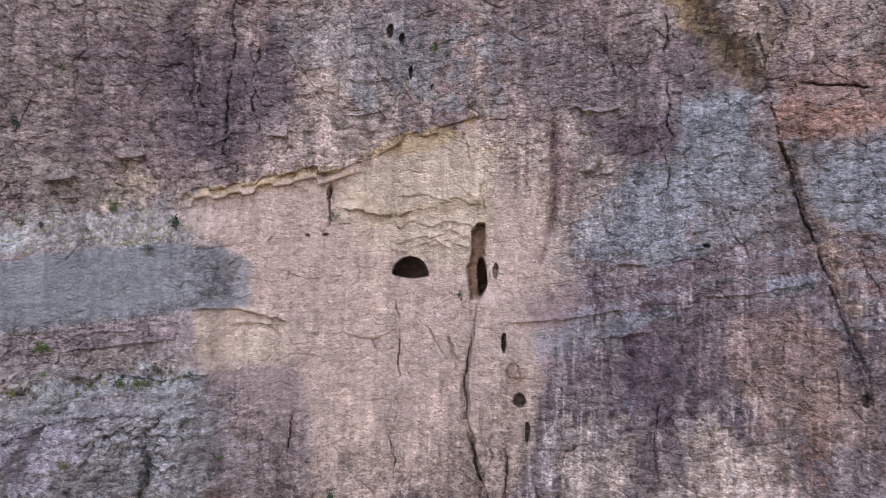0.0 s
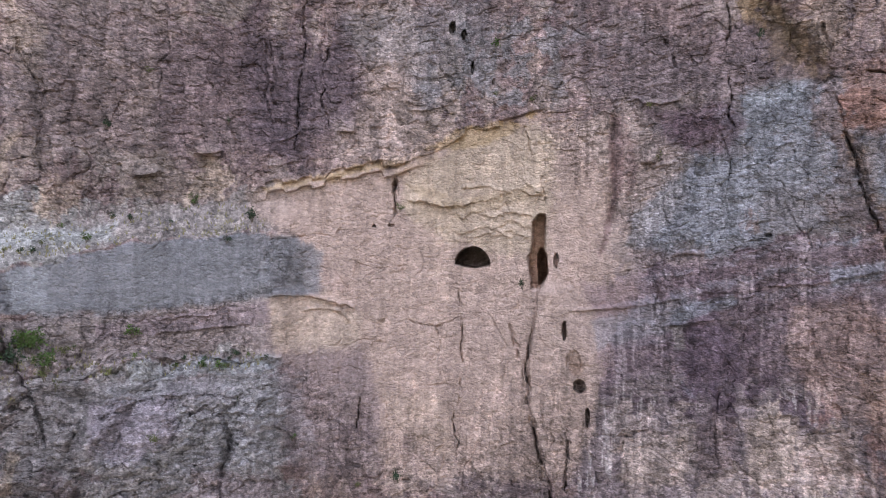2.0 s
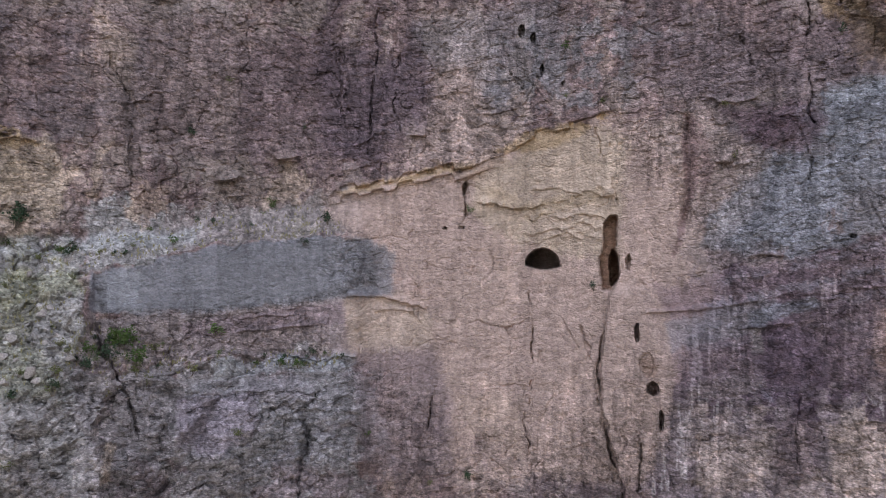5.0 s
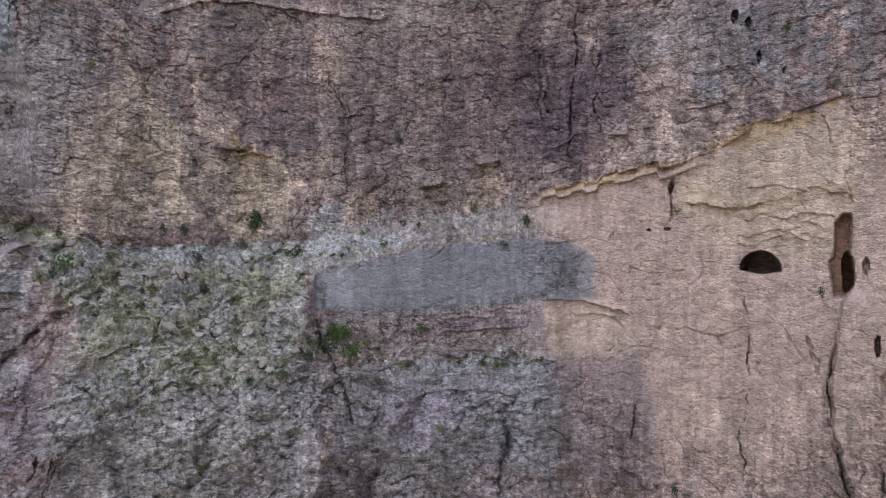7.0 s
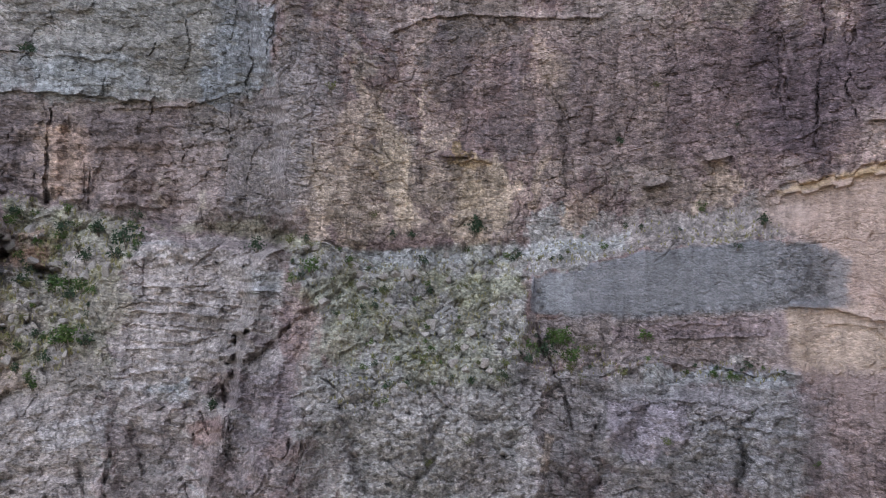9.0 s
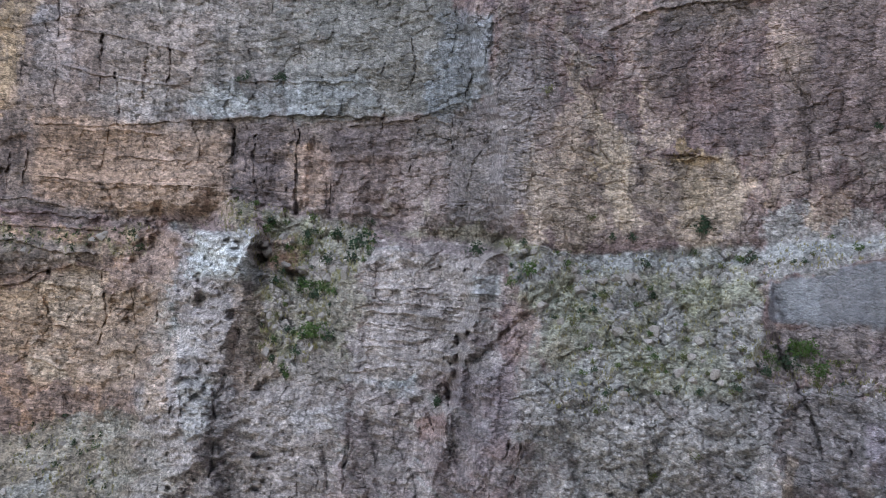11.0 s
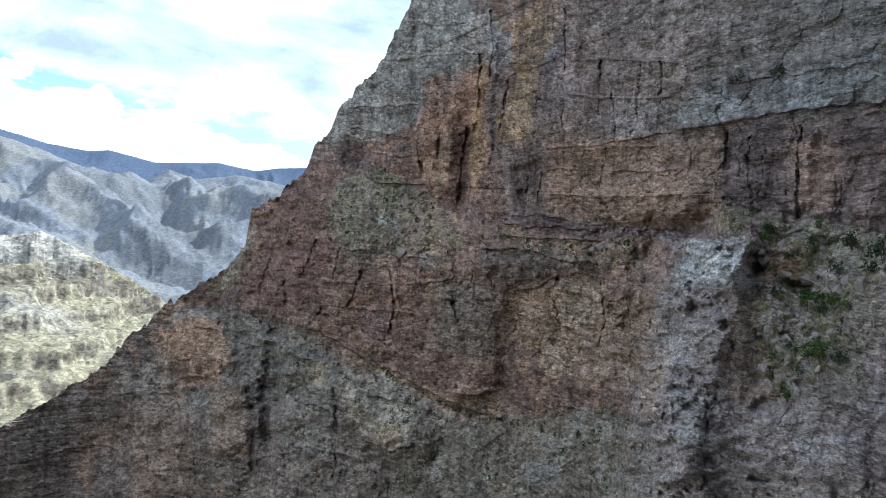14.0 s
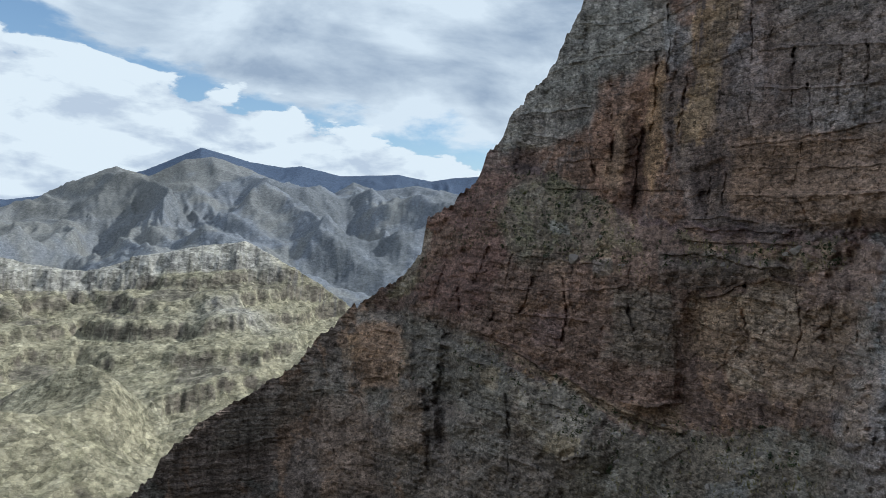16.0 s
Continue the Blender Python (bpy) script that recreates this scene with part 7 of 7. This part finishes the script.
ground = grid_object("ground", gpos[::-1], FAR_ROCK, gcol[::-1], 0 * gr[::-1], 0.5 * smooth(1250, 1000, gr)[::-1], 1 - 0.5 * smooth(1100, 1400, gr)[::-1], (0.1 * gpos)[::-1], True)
tagged(ground, "dry sunlit desert hills and distant mountain ridges", "ground", kind="structure")

# ---- plants and loose rock on the ledges ----
def plain_material(name, colours, rough=0.9):
    """A dull natural surface whose colour varies from piece to piece and within it."""
    m = bpy.data.materials.new(name)
    m.use_nodes = True
    n, l = m.node_tree.nodes, m.node_tree.links
    b = n["Principled BSDF"]
    b.inputs["Roughness"].default_value = rough
    b.inputs["Specular IOR Level"].default_value = 0.15
    info, geo = n.new("ShaderNodeObjectInfo"), n.new("ShaderNodeNewGeometry")
    add = n.new("ShaderNodeMath"); add.operation = "ADD"
    l.new(info.outputs["Random"], add.inputs[0]); l.new(geo.outputs["Random Per Island"], add.inputs[1])
    half = n.new("ShaderNodeMath"); half.operation = "MULTIPLY"; half.inputs[1].default_value = 0.5
    l.new(add.outputs[0], half.inputs[0])
    ramp = n.new("ShaderNodeValToRGB")
    ramp.color_ramp.elements[0].color = (*colours[0], 1)
    ramp.color_ramp.elements[1].color = (*colours[-1], 1)
    if len(colours) > 2:
        e = ramp.color_ramp.elements.new(0.5)
        e.color = (*colours[1], 1)
    l.new(half.outputs[0], ramp.inputs[0])
    tex = n.new("ShaderNodeTexNoise"); tex.inputs["Scale"].default_value = 7; tex.inputs["Detail"].default_value = 5
    l.new(geo.outputs["Position"], tex.inputs["Vector"])
    r = n.new("ShaderNodeMapRange"); r.inputs["From Min"].default_value, r.inputs["From Max"].default_value = 0.3, 0.7
    r.inputs["To Min"].default_value, r.inputs["To Max"].default_value = 0.65, 1.35
    l.new(tex.outputs["Fac"], r.inputs["Value"])
    mul = n.new("ShaderNodeVectorMath"); mul.operation = "SCALE"
    l.new(ramp.outputs[0], mul.inputs[0]); l.new(r.outputs[0], mul.inputs["Scale"])
    l.new(mul.outputs[0], b.inputs["Base Color"])
    bump = n.new("ShaderNodeBump"); bump.inputs["Distance"].default_value = 0.06
    l.new(tex.outputs["Fac"], bump.inputs["Height"]); l.new(bump.outputs[0], b.inputs["Normal"])
    return m


LEAF_GREEN = plain_material("green_leaf", ((0.035, 0.06, 0.018), (0.06, 0.095, 0.025), (0.09, 0.12, 0.035)))
LEAF_DARK = plain_material("dark_leaf", ((0.022, 0.038, 0.02), (0.035, 0.055, 0.03), (0.055, 0.075, 0.045)))
LEAF_OLIVE = plain_material("olive_leaf", ((0.07, 0.08, 0.03), (0.11, 0.115, 0.045), (0.16, 0.15, 0.06)))
TWIG = plain_material("twig_bark", ((0.09, 0.07, 0.055), (0.16, 0.13, 0.10)))
STRAW = plain_material("dry_grass", ((0.17, 0.15, 0.07), (0.24, 0.21, 0.10), (0.13, 0.14, 0.055)))
STONE = plain_material("grey_stone", ((0.17, 0.148, 0.132), (0.23, 0.20, 0.18), (0.29, 0.252, 0.228)), 0.95)


def part(name, bm, material, parent, label=""):
    me = bpy.data.meshes.new(name)
    bm.to_mesh(me)
    bm.free()
    me.materials.append(material)
    ob = new(name, me)
    ob.parent = parent
    if label:
        tagged(ob, label)
    return ob


def shrub(seed, leaf, label, wide=1.0, leaves=170):
    """A low bush, about one metre high: forked stems and a ragged crown of small leaves in clumps."""
    r = random.Random(seed)
    root = new("shrub")
    tagged(root, label, "shrub", "shrubs on the ledges")
    stems, crown = bmesh.new(), bmesh.new()
    tips = []
    for _ in range(r.randint(4, 6)):
        a, out = r.uniform(0, 6.28), r.uniform(0.15, 0.5) * wide
        base, tip = Vector((0.05 * math.cos(a), 0.05 * math.sin(a), -0.25)), Vector((out * math.cos(a), out * math.sin(a), r.uniform(0.45, 0.85)))
        side = Vector((-math.sin(a), math.cos(a), 0))
        low = [stems.verts.new(base + side * 0.03 * math.cos(k) + Vector((0, 0, 0.0)) + Vector((math.cos(a), math.sin(a), 0)) * 0.03 * math.sin(k)) for k in (0, 2.1, 4.2)]
        top = [stems.verts.new(tip + side * 0.01 * math.cos(k) + Vector((math.cos(a), math.sin(a), 0)) * 0.01 * math.sin(k)) for k in (0, 2.1, 4.2)]
        for k in range(3):
            stems.faces.new((low[k], low[(k + 1) % 3], top[(k + 1) % 3], top[k]))
        tips += [tip, base.lerp(tip, 0.6) + Vector((r.uniform(-0.2, 0.2), r.uniform(-0.2, 0.2), 0.05))]
    for _ in range(leaves):
        c = r.choice(tips) + Vector((r.gauss(0, 0.15) * wide, r.gauss(0, 0.15) * wide, r.gauss(0, 0.12)))
        n = Vector((r.gauss(0, 1), r.gauss(0, 1), r.gauss(0.4, 1))).normalized()
        e = n.orthogonal().normalized()
        e = (Matrix.Rotation(r.uniform(0, 6.28), 3, n) @ e) * r.uniform(0.05, 0.1)
        f = n.cross(e) * r.uniform(0.5, 0.9)
        quad = [crown.verts.new(c + v) for v in (-e, f + n * 0.02, e, -f + n * 0.02)]
        crown.faces.new(quad)
    part("trunk", stems, TWIG, root)
    part("crown", crown, leaf, root)
    return root


def boulder(seed, label):
    """A blocky fallen rock, about one metre across, with broken faces."""
    r = random.Random(seed)
    bm = bmesh.new()
    bmesh.ops.create_icosphere(bm, subdivisions=3, radius=0.55)
    cuts = [(Vector((r.gauss(0, 1), r.gauss(0, 1), r.gauss(0, 0.8))).normalized(), r.uniform(0.2, 0.36)) for _ in range(12)]
    for v in bm.verts:
        for n, d in cuts:
            over = v.co.dot(n) - d
            if over > 0:
                v.co -= n * over * 0.92
        v.co += v.co.normalized() * 0.05 * noise.noise(v.co * 3.0 + Vector((seed, 0, 0)))
        v.co.z *= 0.8
    me = bpy.data.meshes.new("boulder")
    bm.to_mesh(me)
    bm.free()
    me.materials.append(STONE)
    return tagged(new("boulder", me), label, "rock", "fallen boulders")


SHRUBS = [shrub(1, LEAF_GREEN, "fresh green desert shrub rooted on a rock ledge"),
          shrub(2, LEAF_DARK, "dark green desert shrub growing from a rock crack"),
          shrub(3, LEAF_OLIVE, "dry olive-coloured low shrub on the stony slope", 1.2, 140),
          shrub(4, LEAF_GREEN, "fresh green desert shrub rooted on a rock ledge", 1.3, 200),
          shrub(5, LEAF_DARK, "dark green desert shrub growing from a rock crack", 0.8, 190),
          shrub(6, LEAF_OLIVE, "dry olive-coloured low shrub on the stony slope", 1.0, 120)]
chance = random.Random(21)
used = set()


def plant(t0, p0, high, kind):
    k = kind + (3 if chance.random() < 0.5 else 0)
    place = on_cliff(t0, p0) + Vector((0, 0, 0.1 * high))
    inward = Vector((AXIS[0] - place.x, AXIS[1] - place.y, 0)).normalized()
    m = Matrix.Translation(place + inward * 0.15) @ Matrix.Rotation(chance.uniform(0, 6.28), 4, "Z")
    scale = high * chance.uniform(0.85, 1.15)
    if k not in used:
        used.add(k)
        SHRUBS[k].matrix_basis, ob = m, SHRUBS[k]
    else:
        ob = copy_thing(SHRUBS[k], m)
    ob.scale = (scale * chance.uniform(0.9, 1.3), scale * chance.uniform(0.9, 1.3), scale)


for t0, p0, high, kind in ((41.1, 3.1, 1.8, 1), (29.8, 10.7, 0.9, 1), (27.2, 15.0, 0.8, 2), (21.1, 11.9, 0.8, 1), (37.8, 1.3, 1.0, 1), (30.7, 2.5, 0.9, 0), (23.4, 5.8, 0.9, 0), (18.9, 4.5, 1.6, 1), (27.2, -4.6, 1.1, 0), (22.3, -7.1, 0.9, 0), (20.8, -7.1, 0.9, 0), (34.8, -6.4, 1.8, 1), (33.9, -5.5, 1.8, 0), (33.0, -6.8, 1.6, 0), (32.1, -8.5, 1.2, 2), (28.9, -7.7, 1.1, 2), (36.4, -7.1, 1.1, 1), (38.3, -8.9, 0.9, 2), (19.6, -9.8, 0.8, 0), (15.1, -12.5, 0.8, 0), (6.6, -15.5, 1.2, 1), (9.9, -16.1, 0.8, 2)):
    plant(t0, p0, high, kind)
for t0, p0, high, kind in ((25.1, -12.5, 0.9, 2), (-0.1, 18.8, 1.3, 0), (-3.5, 14.7, 0.7, 2), (-0.5, 15.2, 0.6, 2), (-12.8, 14.1, 0.6, 2), (-13.5, 10.1, 0.8, 2), (7.2, 5.8, 0.7, 0), (-3.0, -0.2, 1.0, 1), (-20.6, 18.5, 0.9, 1), (27.8, 4.2, 0.8, 1), (20.8, 2.7, 0.7, 1), (41.7, 1.9, 0.9, 1), (76.6, 3.6, 1.2, 0), (69.8, 1.3, 2.4, 1), (67.9, 0.5, 2.6, 1), (70.6, -0.6, 1.6, 1), (72.7, -2.5, 1.5, 0), (70.7, -3.1, 1.6, 0), (72.0, -7.2, 2.2, 0), (70.2, -6.9, 1.6, 1), (73.4, -6.3, 1.4, 1), (75.1, -6.6, 1.3, 2)):
    plant(t0, p0, high, kind)
for t0, p0, high, kind in ((58.4, 3.3, 1.4, 2), (60.7, 3.2, 1.2, 2), (58.5, 0.7, 1.8, 1), (56.0, 1.5, 1.0, 2), (51.2, 0.9, 1.2, 0), (49.6, 3.9, 1.2, 2), (48.0, 2.4, 1.2, 1), (46.2, 2.5, 1.2, 1), (41.2, 3.1, 1.9, 1), (37.6, 1.3, 1.2, 1), (54.1, -1.1, 1.4, 0), (55.6, -1.7, 1.4, 0), (51.4, -0.0, 1.1, 0), (45.3, 0.5, 1.2, 1), (36.1, -5.9, 1.8, 0), (33.9, -5.4, 1.8, 0), (32.8, -7.5, 1.2, 2), (31.8, -5.8, 1.1, 2), (38.3, -8.6, 1.0, 1), (49.3, -6.7, 1.1, 0), (42.2, -6.7, 1.1, 2), (44.1, -15.5, 1.0, 2)):
    plant(t0, p0, high, kind)
for t0, p0, high, kind in ((40.7, -13.8, 1.0, 2), (53.5, 13.8, 1.4, 2), (78.2, 13.1, 1.6, 1), (75.4, 13.6, 1.4, 1), (88.3, -14.3, 1.6, 1), (88.8, -12.3, 1.4, 1), (86.8, -14.8, 1.4, 0), (61.3, -11.5, 1.2, 1), (74.8, 2.4, 1.2, 0), (71.3, -3.8, 1.6, 1), (77.9, 4.4, 1.2, 1), (68.8, -0.5, 1.8, 1), (77.8, 13.3, 2.0, 1), (74.9, 13.5, 1.8, 1), (74.5, -2.7, 2.0, 1), (72.4, -3.3, 2.4, 0), (71.2, -7.1, 2.4, 0), (105.6, -0.7, 2.0, 1), (105.1, 5.8, 2.0, 1), (107.8, 4.3, 2.2, 2)):
    plant(t0, p0, high, kind)
# scattered growth where the ground is loose
fit_cols = np.where((TH > 15) & (TH < 113))[0]
fit_rows = np.where((PH > -20) & (PH < 8))[0]


def scatter(count, low, high, seed, floor=0.5, lowest=-20, topmost=8):
    """Bearings and height angles of random spots on loose ground."""
    r, spots, tries = random.Random(seed), [], 0
    while len(spots) < count and tries < 60000:
        tries += 1
        t0, p0 = r.uniform(low, high), r.uniform(lowest, topmost)
        i, j = int(np.searchsorted(TH, t0)), int(np.searchsorted(PH, p0))
        if rubble[j, i] > floor and p0 < rim[i] - 0.4 and r.random() < 0.25 + 0.75 * float(smooth(-0.2, 0.3, m2[j, i])):
            spots.append((t0, p0))
    return spots


for t0, p0 in scatter(75, 37, 57, 3, 0.45, -13, 1.8):
    plant(t0, p0, chance.choice((0.5, 0.6, 0.7, 0.9)), chance.choice((0, 1, 2, 2)))
for t0, p0 in scatter(28, 16, 37, 4, 0.4, -16, 6):
    plant(t0, p0, chance.choice((0.45, 0.55, 0.7)), chance.choice((0, 1, 2)))
for t0, p0 in scatter(55, 67, 78, 5, 0.4, -10, 4):
    plant(t0, p0, chance.choice((0.8, 1.1, 1.5)), chance.choice((0, 0, 1, 1, 2)))
ROCKS = [boulder(k, "grey broken limestone boulder resting on the slope") for k in range(5)]
seat = set()
BIG = ((50.5, -0.9, 2.6), (50.0, -1.6, 2.0), (54.2, -3.6, 2.4), (46.3, -0.5, 2.0), (47.2, -0.4, 1.8), (53.0, -3.2, 2.2), (55.2, -3.4, 2.6), (44.4, -4.4, 1.8), (70.4, -1.5, 3.0), (69.2, -1.2, 2.6), (72.4, -0.8, 2.4),
       (73.8, -4.0, 2.2), (71.6, -5.2, 2.0), (75.4, 0.4, 3.0), (74.2, 1.4, 2.2), (103.4, -0.8, 5.5), (39.2, -3.0, 1.4), (41.0, -5.2, 1.5))
for t0, p0, across in BIG + tuple((a, b, chance.uniform(0.7, 1.5)) for a, b in scatter(60, 37, 57, 11, 0.4, -15, 1.5)) \
        + tuple((a, b, chance.uniform(0.9, 2.0)) for a, b in scatter(35, 67, 77, 12, 0.4, -10, 3)) + tuple((a, b, chance.uniform(1.0, 2.4)) for a, b in scatter(40, 84, 112, 13, 0.4, -19, 5)):
    k = chance.randrange(5)
    if rubble[int(np.searchsorted(PH, p0)), int(np.searchsorted(TH, t0))] < 0.5:
        continue
    place = on_cliff(t0, p0)
    m = Matrix.Translation(place) @ Euler((chance.uniform(-0.3, 0.3), chance.uniform(-0.3, 0.3), chance.uniform(0, 6.28))).to_matrix().to_4x4()
    if k not in seat:
        seat.add(k)
        ROCKS[k].matrix_basis, ob = m, ROCKS[k]
    else:
        ob = copy_thing(ROCKS[k], m)
    ob.scale = (across * chance.uniform(0.9, 1.3), across * chance.uniform(0.8, 1.1), across * chance.uniform(0.75, 1.1))

# dry grass tufts
blades = bmesh.new()
r = random.Random(31)
for low, high, lowest, topmost, count, tall in ((37, 57, -12, 2.0, 800, 0.35), (16, 37, -9, 6, 450, 0.35), (67, 79, -9, 4, 600, 0.6), (84, 112, -19, 6, 700, 0.8)):
    for t0, p0 in scatter(count, low, high, int(low), 0.4, lowest, topmost):
        c = on_cliff(t0, p0)
        for _ in range(6):
            a, h = r.uniform(0, 6.28), tall * r.uniform(0.6, 1.3)
            side = Vector((math.cos(a), math.sin(a), 0)) * tall * 0.12
            tip = Vector((r.gauss(0, 0.35), r.gauss(0, 0.35), 1)) * h
            blades.faces.new([blades.verts.new(c + v) for v in (side - Vector((0, 0, 0.1)), -side - Vector((0, 0, 0.1)), tip)])
me = bpy.data.meshes.new("grass_tufts")
blades.to_mesh(me)
blades.free()
me.materials.append(STRAW)
tagged(new("grass_tufts", me), "dry straw-coloured grass tufts on the slopes", "grass", kind="stuff")


# far scrub, too many and too small to count
r = random.Random(77)
scrub = bmesh.new()
for spots, sizes in ((scatter(110, 84, 101, 6, 0.4, -20, 2), (0.7, 1.0, 1.4)), (scatter(330, 101, 114, 7, 0.3, -0.5, 6.5), (0.8, 1.2, 1.7)), (scatter(120, 99, 119, 8, 0.3, -17, 0), (1.0, 1.4, 1.9)), (scatter(60, 84, 97, 9, 0.3, -2, 3), (0.7, 1.0, 1.4))):
    for t0, p0 in spots:
        c, high = on_cliff(t0, p0), r.choice(sizes) * r.uniform(0.8, 1.2)
        for _ in range(26):
            a, d = r.uniform(0, 6.28), abs(r.gauss(0, 0.33)) * high
            at = c + Vector((math.cos(a) * d, math.sin(a) * d, high * r.uniform(0.05, 0.85) * (1 - 0.5 * min(1, d / high))))
            n = Vector((r.gauss(0, 1), r.gauss(0, 1), r.gauss(0.4, 1))).normalized()
            e = n.orthogonal().normalized() * high * r.uniform(0.1, 0.2)
            f = n.cross(e) * r.uniform(0.5, 0.9)
            scrub.faces.new([scrub.verts.new(at + v) for v in (-e, f, e, -f)])
me = bpy.data.meshes.new("desert_scrub")
scrub.to_mesh(me)
scrub.free()
me.materials.append(plain_material("scrub_leaf", ((0.03, 0.042, 0.022), (0.055, 0.066, 0.034), (0.10, 0.10, 0.055))))
tagged(new("desert_scrub", me), "dusty olive desert scrub on the far slopes", "scrub", kind="stuff")
